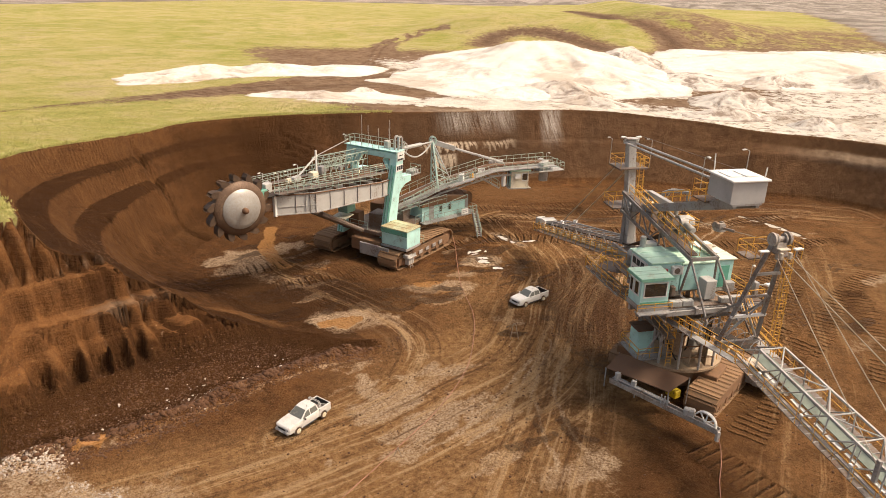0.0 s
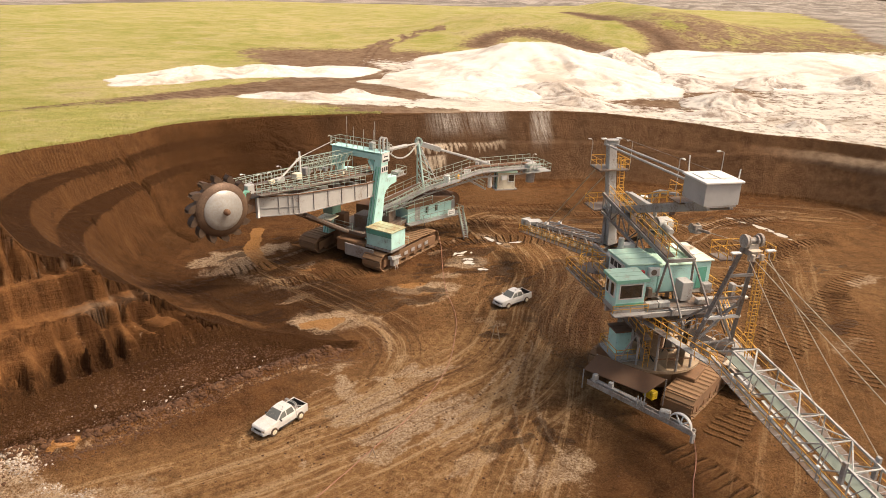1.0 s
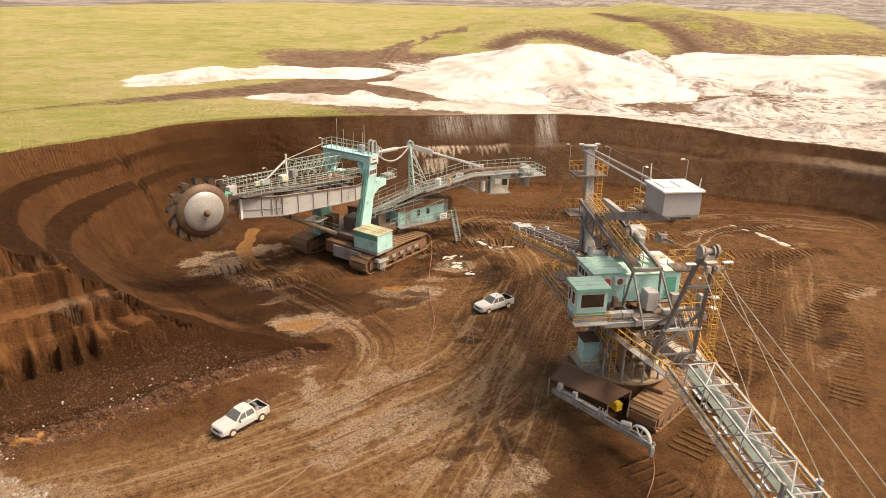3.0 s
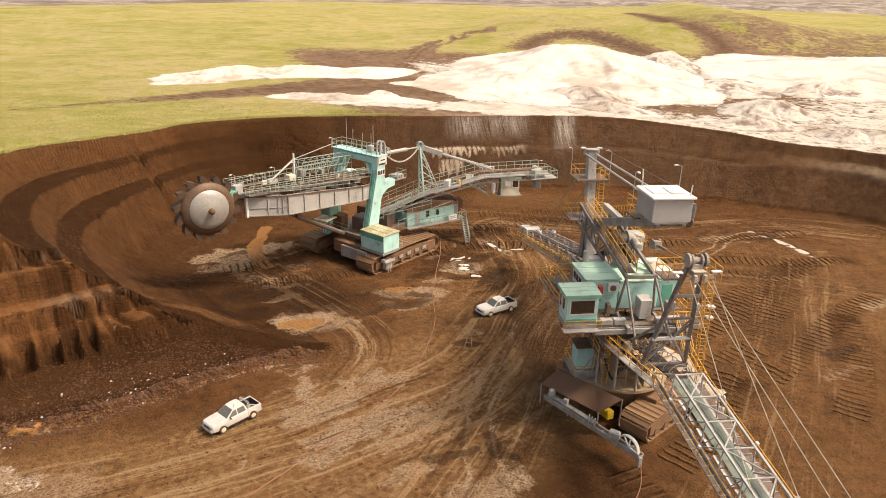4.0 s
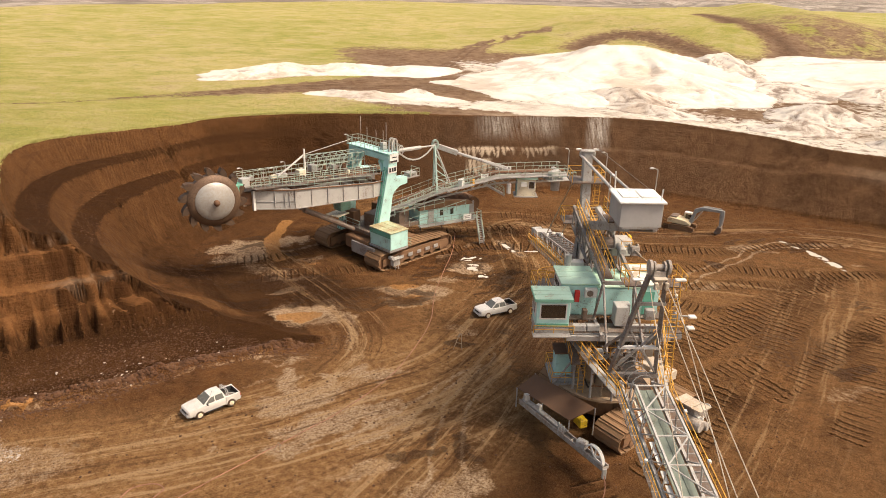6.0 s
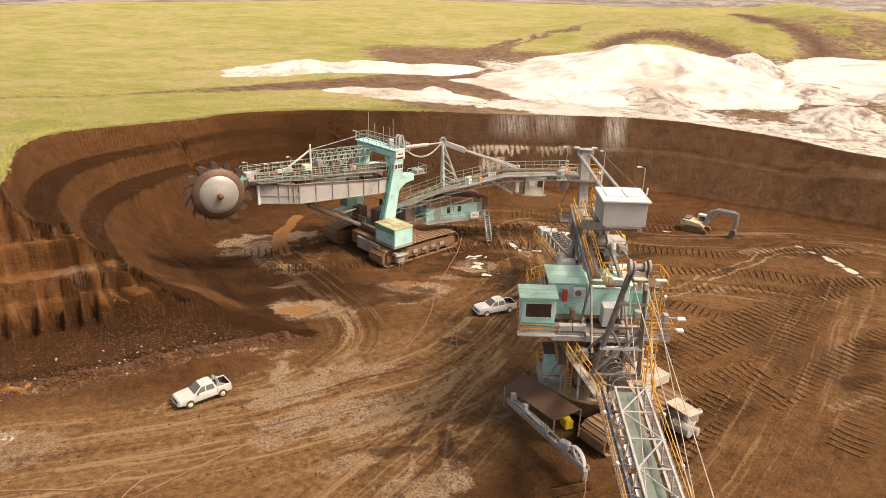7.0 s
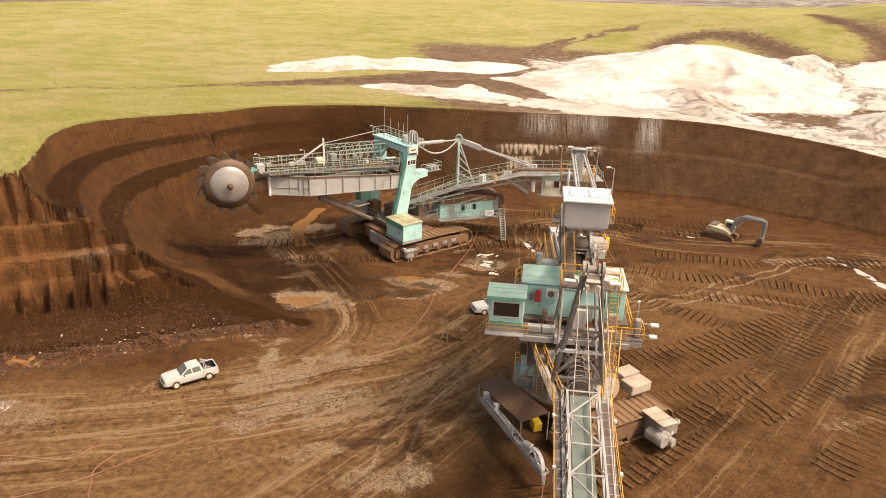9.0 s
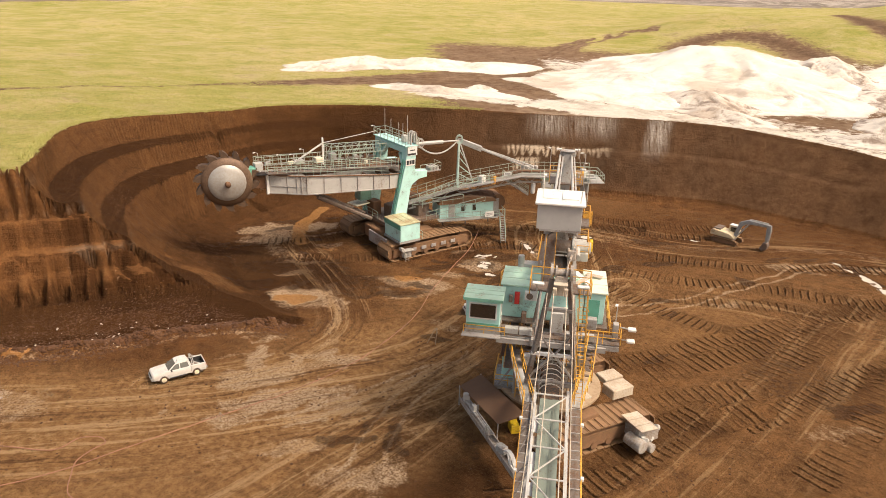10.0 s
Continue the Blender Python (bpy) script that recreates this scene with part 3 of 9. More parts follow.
# crawler tracks pressed into the floor: centre line, half width, pitch of the pads
CRAWLS = [(1.5, 0.95, [(23, 67), (26.1, 70.6), (30.2, 74.9), (34.3, 79.7), (39.8, 85.3), (45.4, 91.1), (52, 96)]), (1.4, 0.95, [(28, 69), (30.8, 71.8), (35.4, 77.0), (40.8, 82.8), (46.2, 88.6)]),
          (1.7, 0.95, [(34.5, 63), (36.4, 68.2), (38.2, 73.3), (40.0, 77.1), (42.4, 81.5), (45.0, 86)]), (1.4, 0.95, [(36.5, 64), (40.5, 68.6), (44.6, 74.4), (49.5, 80.6), (56, 87)]),
          (1.5, 0.95, [(41.5, 58.2), (44.3, 63.2), (46.5, 68.6), (48.6, 74.5), (49.5, 79)]), (1.6, 0.9, [(25.1, 59.5), (28.7, 63.4), (33.1, 67.4), (37, 70.5)]),
          (1.5, 0.9, [(24.5, 49), (26.8, 52.0), (30.2, 57.7), (33.9, 62.9), (38.0, 67.1)]), (1.4, 0.9, [(25.8, 54.4), (29.2, 58.9), (33.2, 64.9)]),
          (1.3, 0.9, [(28, 88.6), (33.6, 89.7), (38.8, 91.1), (43.9, 92.0), (51.9, 97.3), (58, 100)]), (1.3, 0.85, [(24, 101.5), (31.3, 102.4), (36.8, 103.0), (45.1, 107.2), (53.8, 109.8)]),
          (1.3, 0.8, [(10, 108.5), (15.1, 109.5), (23.1, 110.7), (30.3, 112.1)]), (1.3, 0.85, [(21, 94), (30, 94.6), (38, 96.5), (48, 97), (57, 99)]), (1.3, 0.85, [(20, 88), (28, 84), (34, 82)]),
          (1.5, 1.0, [(-2, 92), (8, 97), (18, 96)]), (1.5, 1.0, [(-3, 101), (8, 106), (20, 112)]), (1.4, 0.9, [(-30, 80), (-22, 85), (-14, 93)]),
          (1.4, 0.9, [(-22, 77), (-14, 81), (-6, 86)]), (1.5, 0.95, [(20, 48), (24, 42), (31, 34)]), (1.3, 0.8, [(4, 111), (18, 114), (34, 118)])]


def build_ground():
    xs = axis(-54, 74, 0.2, -2500, 2500, 1.045)
    ys = axis(32, 142, 0.2, -1500, 4000, 1.04)
    X, Y = np.meshgrid(xs, ys)
    Z, up, wall, arc, d, ins, q, e, s = height(X, Y)
    masks = {k: np.zeros_like(X) for k in ("grass", "sand", "pale", "wet", "ochre", "seam", "quarry", "road", "tan", "scarp", "beige", "drape", "ledge", "padm", "padu", "waya", "ua", "va", "wayb", "ub", "vb", "wayc", "uc", "vc")}
    face = (e > -1) & (X < -18) & (Y < 68) & (s > -16) & (Z < 15.4) & (q < 1.25) & (up < 0.5) & (e < 9.5)
    masks["along"], masks["depth"] = np.where(face, s, arc), np.where(face, Z, d)
    masks["ledge"] = face * (Z > 2.9) * (terraces(X, Y)[0] > Z + 0.2) * 1.0
    masks["wall"] = np.where(face, 0.5, wall * (0.08 + 0.82 * (1 - smooth(arc, 58, 80))))
    nz = fbm(X, Y, 4, 21)
    # grass, bare tracks and sand on the plateau
    road, _, _ = along_line(X, Y, rounded([(-95, 60), (-84, 98), (-70, 124), (-58, 137), (-45, 149), (-22, 158), (0, 156), (40, 148)], 4))
    road2, _, _ = along_line(X, Y, rounded([(-45, 152), (-29, 175), (-25, 206), (-26, 250), (-16, 286), (-6, 297)], 4))
    ditch, _, _ = along_line(X, Y, rounded([(72, 487), (77, 419), (70, 300), (75, 278), (77.5, 262), (74, 238)], 4))
    bank, _, _ = along_line(X, Y, rounded([(10, 259), (14, 276), (22, 281), (30.5, 279), (41, 266), (50, 247)], 4))
    wide = smooth(X, -75, -35)
    bare = np.clip(1.5 - road / (2.0 + 6.5 * wide), 0, 1) * (0.55 + 0.45 * wide) + np.clip(1.5 - road2 / 4.5, 0, 1) * smooth(nz, -0.6, 0.2)
    bare += smooth(X + 0.45 * (Y - 136) + 8 * nz, -34, -16) * smooth(-Y, -262, -215)
    bare += 0.8 * np.exp(-(ditch / 7) ** 2) + 0.8 * np.exp(-(bank / 9) ** 2) + 0.8 * smooth(X, 58, 95) * smooth(-Y, -440, -300) * (0.7 + 0.5 * nz)
    pit = inside(X, Y, [(-420, 200), (-290, 335), (-150, 590), (40, 585), (80, 640), (300, 1100), (2600, 1500), (2600, 4100), (-2600, 4100), (-2600, 100)])
    pit |= inside(X, Y, [(560, 1350), (290, 640), (215, 412), (172, 300), (165, 240), (2600, 240), (2600, 1350)])
    masks["quarry"] = (pit & (up > 0.5)) * 0.95
    masks["grass"] = np.clip(up - np.clip(bare, 0, 1), 0, 1) * (1 - pit)
    masks["tan"] = up * (0.75 + 0.3 * nz) + 0.16 * ins * smooth(arc, 95, 130) * (Z > 1)
    track = np.clip(1.4 - np.minimum(np.abs(road - 0.9), np.abs(road - 2.6)) / 0.5, 0, 1) * 0.75 + np.clip(1.4 - np.abs(road2 - 1.2) / 0.5, 0, 1) * 0.6
    masks["scarp"] = np.clip(up * (track + np.exp(-(ditch / 3.2) ** 2) + np.exp(-(bank / 3.0) ** 2)), 0, 1) * (0.65 + 0.35 * nz)
    sandy = 0.8 * smooth(X + 0.45 * (Y - 136) + 6 * nz, -4, 12) * (1 - smooth(Y - 0.3 * X + 8 * nz, 205, 245)) * up
    strip = np.clip(1.5 - np.abs(Y - (141 + 0.1 * X)) / 5, 0, 1) * smooth(X, -40, -25) * (1 - smooth(X, 10, 20)) * 0.7
    sandy *= 1 - 0.9 * np.exp(-np.hypot((X - 62) / 13, (Y - 190) / 30) ** 2) - 0.6 * np.exp(-np.hypot((X - 46) / 10, (Y - 156) / 5) ** 2)
    masks["sand"] = np.clip(sandy * 0.8 + strip * up, 0, 1)
    masks["beige"] += ins * smooth(q, 0.13, 0.19) * (1 - smooth(q, 0.40, 0.50)) * smooth(X, 54, 76) * 0.42 + 0.35 * ins * smooth(q, 0.5, 0.6) * smooth(X, 70, 90) * smooth(nz, -0.1, 0.5)
    masks["beige"] += 0.5 * smooth(X + 0.45 * (Y - 136), -12, 0) * up * smooth(-d, -4, -1)
    back = ins * (Y > 105)
    masks["drape"] = 1.35 * back * (smooth(-q, -0.34, -0.02) * smooth(X, -5, 0) * (1 - smooth(X, 9, 13)) * (0.75 + 0.5 * nz) + smooth(-q, -0.6, -0.1) * smooth(X, 16, 17.5) * (1 - smooth(X, 19.5, 21.5)) * 0.9)
    tip = 0.06 + 0.075 * np.abs(np.sin(arc * 2.3 + 2.0 * fbm(arc, arc * 0, 5, 22, 2))) * (1 + 0.5 * fbm(arc, arc * 0, 1.3, 23, 2))
    row = (smooth(q, 0.352, 0.372) * (1 - smooth(q, 0.37 + tip, 0.40 + tip)) * (smooth(X, -7, -5) * (1 - smooth(X, 3, 4.5)) + 0.6 * smooth(X, 4.5, 6) * (1 - smooth(X, 10, 12)))
           + smooth(q, 0.55, 0.57) * (1 - smooth(q, 0.57 + tip, 0.60 + tip)) * smooth(X, -4.5, -3.5) * (1 - smooth(X, -0.5, 0.5)))
    masks["beige"] += 1.1 * row * back * smooth(np.sin(arc * 7.0 + 3 * nz) + 0.8 * nz, -0.7, -0.1)
    # loose dark spoil on the benches, darker walls, the back wall's shade painted in
    left = 1 - smooth(arc, 80, 108)
    _, band, way_in = terraces(X, Y)
    tread = ((band == 1) | (band == 3)).astype(float)
    masks["seam"] = np.clip(ins * smooth(q, 0.02, 0.1) * (1 - smooth(q, 1.1, 1.7)) * left * 0.36 + ins * (0.30 + 0.22 * nz) * (1 - left) * (Z > 0.6), 0, 1)
    masks["seam"] += ins * 0.62 * smooth(arc, 66, 84) * (1 - smooth(arc, 140, 185)) * (1 - smooth(q, 0.7, 1.0)) * (0.85 + 0.3 * nz)
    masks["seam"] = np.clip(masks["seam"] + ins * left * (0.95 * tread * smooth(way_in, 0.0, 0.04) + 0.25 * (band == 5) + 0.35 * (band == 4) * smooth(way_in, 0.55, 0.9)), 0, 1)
    masks["pale"] += 0.30 * left * ins * np.where((band == 0) | (band == 2), np.exp(-((way_in - 0.985) / 0.02) ** 2), 0) * (Z > 1)
    jx, jy = X + 0.8 * fbm(X, Y, 3, 31), Y + 0.8 * fbm(X, Y, 3, 32)
    box = (X > -60) & (X < 80) & (Y > 28) & (Y < 125)
    haul, _, _ = along_line(jx[box], jy[box], rounded([(-40, 24), (-22, 33), (-8, 41), (3, 49), (8, 57)], 5))
    mid, _, _ = along_line(jx[box], jy[box], rounded([(-2, 52), (6, 64), (9, 76), (16, 88)], 5))
    low = Z[box] < 1.6
    masks["road"][box] += low * np.clip(1.0 * smooth(-haul, -13, -8) + 0.5 * smooth(-mid, -13, -5) + 0.35 * smooth(fbm(X[box], Y[box], 11, 34), -0.1, 0.5), 0, 1)
    masks["pale"][box] += 0.30 * smooth(-haul, -9, -3) * (0.6 + 0.6 * nz[box]) * low
    masks["pale"][box] += 0.9 * low * smooth(-np.hypot((jx[box] + 31) / 6, (jy[box] - 39) / 3.5), -1.2, -0.6)
    masks["wet"][box] += 0.08 * smooth(X[box], 20, 32) * smooth(fbm(X[box], Y[box], 16, 33), -0.7, 0.2)
    # dark oval before the excavator: damp floor with its shade painted in
    masks["wet"][box] += 0.15 * smooth(-np.hypot((X[box] + 20) / 14, (Y[box] - 74) / 7), -1.2, -0.5) + 0.3 * smooth(Y[box], 110, 118) * (Z[box] < 1)
    masks["seam"][box] += 0.45 * low * smooth(-np.hypot((X[box] + 21) / 17, (Y[box] - 75) / 9), -1.2, -0.5)
    masks["road"][box] += low * 0.38 * smooth(X[box], 19, 27) * (1 - smooth(Y[box], 100, 112))
    gate = np.where((arc < 75) & (X < 5), smooth(e, -1, 3), 1.0)
    masks["seam"] *= gate
    for key, width, strength, pts in STROKES:
        dd, _, _ = along_line(jx[box], jy[box], pts)
        masks[key][box] += strength * smooth(-dd, -width * 1.6, -width * 0.4)
    for key, bx, by, rx, ry, turn, k in BLOTS:
        c, sn = math.cos(radians(turn)), math.sin(radians(turn))
        box2 = np.hypot(X - bx, Y - by) < 3.0 + 1.5 * max(rx, ry)
        jxb, jyb = jx[box2] + 1.3 * fbm(X[box2], Y[box2], 2.2, 61, 3), jy[box2] + 1.3 * fbm(X[box2], Y[box2], 2.2, 62, 3)
        r = np.hypot(((jxb - bx) * c + (jyb - by) * sn) / rx, (-(jxb - bx) * sn + (jyb - by) * c) / ry)
        masks[key][box2] += k * smooth(-r, -1.25, -0.7) * (Z[box2] < 2)
        if key == "ochre":
            Z[box2] -= 0.10 * smooth(-r, -1.5, -0.6) * (Z[box2] < 1)
    for slot, (half, kp, pts) in enumerate(WAYS):
        line = rounded(pts, 6)
        dd, run, _ = along_line(X[box], Y[box], line)
        ia = np.clip(np.searchsorted(np.cumsum([math.hypot(b[0] - a[0], b[1] - a[1]) for a, b in zip(line[:-1], line[1:])]), run), 0, len(line) - 2)
        P = np.array([p[:2] for p in line])
        A, B = P[ia], P[ia + 1]
        sgn = np.sign((B[:, 0] - A[:, 0]) * (Y[box] - A[:, 1]) - (B[:, 1] - A[:, 1]) * (X[box] - A[:, 0]))
        off = dd * sgn + 0.5 * fbm(X[box], Y[box], 9, 50)
        wide = smooth(-dd, -half * 1.3, -half * 0.5) * (Z[box] < 1.3)
        k = "abc"[slot % 3]
        better = kp * wide > masks["way" + k][box]
        for key, values in (("way", kp * wide), ("u", run + 40.0 * slot), ("v", off + 23.0 * slot)):
            masks[key + k][box] = np.where(better, values, masks[key + k][box])
        fine = fbm(run / 25.0, off / 1.7, 1.0, 52, 2)
        Z[box] += wide * 0.10 * fine
    strata = np.exp(-((Z - 11.1) / 0.18) ** 2) + np.exp(-((Z - 7.15) / 0.16) ** 2) + 0.6 * np.exp(-((Z - 14.0) / 0.18) ** 2)
    masks["beige"] += 0.18 * strata * face * smooth(nz, -0.5, 0.4)
    toe = smooth(e, -7, -3) * (1 - smooth(e, 1.5, 3.0)) * (s > -10) * (s < 28) * (Z < 4)
    spur = smooth(e, 0, 2) * (X < -20) * (Y < 66) * (Z < 15) * (~(up > 0.5)) * (s > -14)
    tongue, _, _ = along_line(X[box], Y[box], rounded([(-26.3, 61), (-24, 62.5), (-22.2, 63.4), (-18.7, 62.5), (-15, 63), (-11.3, 63.5), (-7.4, 64)], 4))
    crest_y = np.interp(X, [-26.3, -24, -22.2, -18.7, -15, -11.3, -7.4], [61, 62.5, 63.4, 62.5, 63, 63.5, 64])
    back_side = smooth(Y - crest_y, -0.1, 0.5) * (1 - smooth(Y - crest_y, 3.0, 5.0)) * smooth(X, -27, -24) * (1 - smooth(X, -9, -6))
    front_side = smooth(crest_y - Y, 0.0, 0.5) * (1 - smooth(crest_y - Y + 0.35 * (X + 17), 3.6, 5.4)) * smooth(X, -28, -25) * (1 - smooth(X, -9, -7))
    # tongue's front painted dark as shaded, its back paler as lit
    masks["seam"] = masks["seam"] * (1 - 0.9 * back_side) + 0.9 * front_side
    masks["wet"] *= 1 - 0.8 * back_side
    masks["road"] += 0.2 * back_side * (0.6 + 0.8 * nz)
    Z[box] += np.interp(X[box], [-27, -24, -18.7, -13, -8, -6.5], [0, 0.3, 0.55, 0.6, 0.35, 0]) * np.exp(-np.abs(tongue / 0.9) ** 1.3)
    masks["seam"] = np.clip(masks["seam"] + 0.8 * toe + spur * (0.03 + 0.2 * nz), 0, 1)
    for key in ("pale", "wet", "ochre"):
        masks[key] = np.clip(masks[key], 0, 1.3)
    # pressed tracks
    for slot, (half, pitch, pts) in enumerate(CRAWLS):
        line = rounded(pts, 6)
        sel = (X > min(p[0] for p in line) - 4) & (X < max(p[0] for p in line) + 4) & (Y > min(p[1] for p in line) - 4) & (Y < max(p[1] for p in line) + 4)
        dd, run, _ = along_line(X[sel] + 0.3 * fbm(X[sel], Y[sel], 5, 40), Y[sel] + 0.3 * fbm(X[sel], Y[sel], 5, 41), line)
        inn = smooth(-dd, -half - 0.15, -half + 0.15) * (Z[sel] < 1.0)
        pads = np.abs(((run / pitch) % 1.0) - 0.5) * 2
        keep = 0.35 + 0.65 * smooth(fbm(X[sel], Y[sel], 5, 42 + slot), -0.4, 0.1)
        Z[sel] += inn * keep * (0.16 * smooth(pads, 0.0, 0.4) - 0.13) + 0.10 * keep * np.exp(-((dd - half - 0.2) / 0.22) ** 2) * (Z[sel] < 1.0)
        masks["seam"][sel] = np.clip(masks["seam"][sel] + 0.30 * smooth(-dd, -half - 1.0, -half) * (Z[sel] < 1.0) * smooth(fbm(X[sel], Y[sel], 7, 91), -0.3, 0.3), 0, 1)
        masks["padu"][sel] = np.where(inn > 0.02, run / pitch, masks["padu"][sel])
        masks["padm"][sel] = np.where(inn > 0.02, inn * keep, masks["padm"][sel])
    for px, py, rx, ry, turn, sky_white in POOLS:
        c, sn = math.cos(radians(turn)), math.sin(radians(turn))
        near = np.hypot(X - px, Y - py) < 3.2 * max(rx, ry)
        u, v = (X[near] - px) * c + (Y[near] - py) * sn, -(X[near] - px) * sn + (Y[near] - py) * c
        r = np.hypot(u / rx, v / ry) + (1.7 if sky_white else 0.7) * fbm(X[near], Y[near], 0.9, 70, 3)
        bed = pool_level(px, py) + 0.08 * (r - 0.95)
        keep = smooth(r, 1.3, 2.2)
        Z[near] = Z[near] * keep + bed * (1 - keep)
        masks["wet"][near] += 0.8 * (1 - smooth(r, 1.1, 1.9))
        masks["pale"][near] += 0.22 * np.exp(-((r - 1.6) / 0.3) ** 2)
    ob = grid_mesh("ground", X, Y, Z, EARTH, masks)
    tagged(ob, "brown open-pit mine floor, cut walls and grassy plateau", "ground", kind="structure")
    return ob


build_ground()

# ---- materials of the things ----
TEAL = paint("teal paint", (0.50, 0.81, 0.755), 0.12, 0.45)
MASTGREEN = paint("pale green-grey paint", (0.42, 0.56, 0.50), 0.22, 0.5)
DULLGREEN = paint("dull green paint", (0.20, 0.38, 0.30), 0.35, 0.55)
TEAL_DARK = paint("green paint", (0.14, 0.44, 0.33), 0.25, 0.45)
ROOF_GREEN = paint("pale green roof paint", (0.56, 0.80, 0.64), 0.16, 0.5, dust=(0.36, 0.27, 0.14))
ROOF_PALE = paint("pale cream-green roof paint", (0.74, 0.80, 0.66), 0.12, 0.5, dust=(0.5, 0.42, 0.28))
ROOF_RUSTY = paint("rust-stained green roof paint", (0.50, 0.56, 0.36), 0.55, 0.6, dust=(0.33, 0.21, 0.095))
ROOF_EDGE = paint("green roof edge paint", (0.28, 0.62, 0.46), 0.12, 0.45)
GREY = paint("grey paint", (0.37, 0.355, 0.335), 0.28, 0.5)
GREY_LIGHT = paint("light grey paint", (0.48, 0.47, 0.44), 0.22, 0.45)
BOX_GREY = paint("counterweight grey paint", (0.50, 0.49, 0.47), 0.05, 0.5)
WHITE = paint("white paint", (0.80, 0.79, 0.75), 0.10, 0.45)
CREAM = paint("cream paint", (0.80, 0.72, 0.54), 0.2, 0.5)
STEEL = paint("worn dark steel", (0.21, 0.18, 0.155), 0.5, 0.55, 0.1)
PALESAND = paint("pale sandy plate", (0.42, 0.31, 0.20), 0.35, 0.85, dust=(0.24, 0.15, 0.085))
DUSTWHITE = paint("dusty white plate", (0.56, 0.49, 0.39), 0.42, 0.7, dust=(0.38, 0.28, 0.19))
PLATE = paint("dirty steel plate", (0.125, 0.066, 0.034), 0.5, 0.7)
YELLOW = paint("yellow rail paint", (0.75, 0.40, 0.06), 0.15, 0.5)
RAILGREEN = paint("pale rail paint", (0.40, 0.50, 0.42), 0.3, 0.55)
MUDDY = paint("mud-caked steel", (0.17, 0.095, 0.050), 0.7, 0.85, dust=(0.24, 0.13, 0.065))
PAD = paint("muddy track pad", (0.23, 0.135, 0.070), 0.6, 0.8, dust=(0.30, 0.175, 0.088))
RUST = paint("rusty steel", (0.17, 0.085, 0.042), 0.5, 0.8)
BELT = paint("green-grey belt", (0.20, 0.235, 0.195), 0.15, 0.75)
RUBBER = paint("black rubber", (0.025, 0.022, 0.02), 0.35, 0.8)
BLACK = paint("black plastic", (0.03, 0.03, 0.03), 0.1, 0.6)
RED = paint("red paint", (0.50, 0.03, 0.025), 0.05, 0.4)
BRIGHT_YELLOW = paint("bright yellow paint", (0.80, 0.55, 0.02), 0.1, 0.45)
CARPAINT = paint("white car paint", (0.66, 0.64, 0.60), 0.2, 0.26, dust=(0.42, 0.35, 0.27))
DIGGER = paint("dusty yellow paint", (0.80, 0.66, 0.42), 0.2, 0.5)
DARKARM = paint("grey arm paint", (0.34, 0.35, 0.34), 0.2, 0.5)
CABLE = paint("pinkish cable sheath", (0.40, 0.19, 0.12), 0.3, 0.7)
WOOD = paint("grey weathered wood", (0.32, 0.24, 0.16), 0.3, 0.8)
STONE = paint("brown earth clod", (0.090, 0.039, 0.0150), 0.3, 0.95, dust=(0.16, 0.078, 0.032))
CHALK = paint("whitish clod", (0.55, 0.48, 0.40), 0.4, 0.95)


def glass_mat():
    m, nt, b = mat_new("dark window glass")
    b.inputs["Base Color"].default_value = (0.12, 0.09, 0.062, 1)
    b.inputs["Roughness"].default_value = 0.06
    b.inputs["Transmission Weight"].default_value = 0.55
    return m


def disc_mat():
    m, nt, b = mat_new("wheel disc")
    pos = place_of(nt)
    n = noise_of(nt, 3.0, 5, 0.7, pos)
    nt.links.new(mix_of(nt, ramp_of(nt, n, 0.35, 0.75), (0.38, 0.37, 0.345), (0.31, 0.275, 0.235)), b.inputs["Base Color"])
    b.inputs["Roughness"].default_value = 0.42
    b.inputs["Metallic"].default_value = 0.25
    bump_of(nt, b, n, 0.1, 0.02)
    return m


def water_mat():
    m, nt, b = mat_new("sky-white puddle water")
    # the sky's white reflection is painted into the base colour
    b.inputs["Base Color"].default_value = (0.60, 0.55, 0.47, 1)
    b.inputs["Roughness"].default_value = 0.08
    return m


GLASS, DISC, WATER = glass_mat(), disc_mat(), water_mat()


# ---- building helpers ----
def bm_box(bm, c, size, rz=0.0, top=None):
    """A box; top: scale of its upper face."""
    m = Matrix.Translation(c) @ Matrix.Rotation(radians(rz), 4, "Z") @ Matrix.Diagonal((*size, 1))
    vs = bmesh.ops.create_cube(bm, size=1.0, matrix=m)["verts"]
    if top:
        for v in vs:
            if v.co.z > c[2]:
                v.co.x, v.co.y = c[0] + (v.co.x - c[0]) * top[0], c[1] + (v.co.y - c[1]) * top[1]
    return vs


def turned(p, q):
    """The matrix that lays the unit height axis from p to q."""
    p, q = Vector(p), Vector(q)
    d = q - p
    z = d.normalized()
    x = z.cross(Vector((0, 0, 1)))
    x = Vector((1, 0, 0)) if x.length < 1e-4 else x.normalized()
    y = z.cross(x)
    r = Matrix((x, y, z)).transposed().to_4x4()
    return Matrix.Translation((p + q) / 2) @ r, d.length


def bm_beam(bm, p, q, w, h):
    """A straight box beam, w across and h deep."""
    m, ln = turned(p, q)
    return bmesh.ops.create_cube(bm, size=1.0, matrix=m @ Matrix.Diagonal((w, h, ln, 1)))["verts"]


def bm_tube(bm, p, q, r, n=8, r2=None):
    m, ln = turned(p, q)
    return bmesh.ops.create_cone(bm, cap_ends=True, segments=n, radius1=r, radius2=r if r2 is None else r2, depth=ln, matrix=m)["verts"]


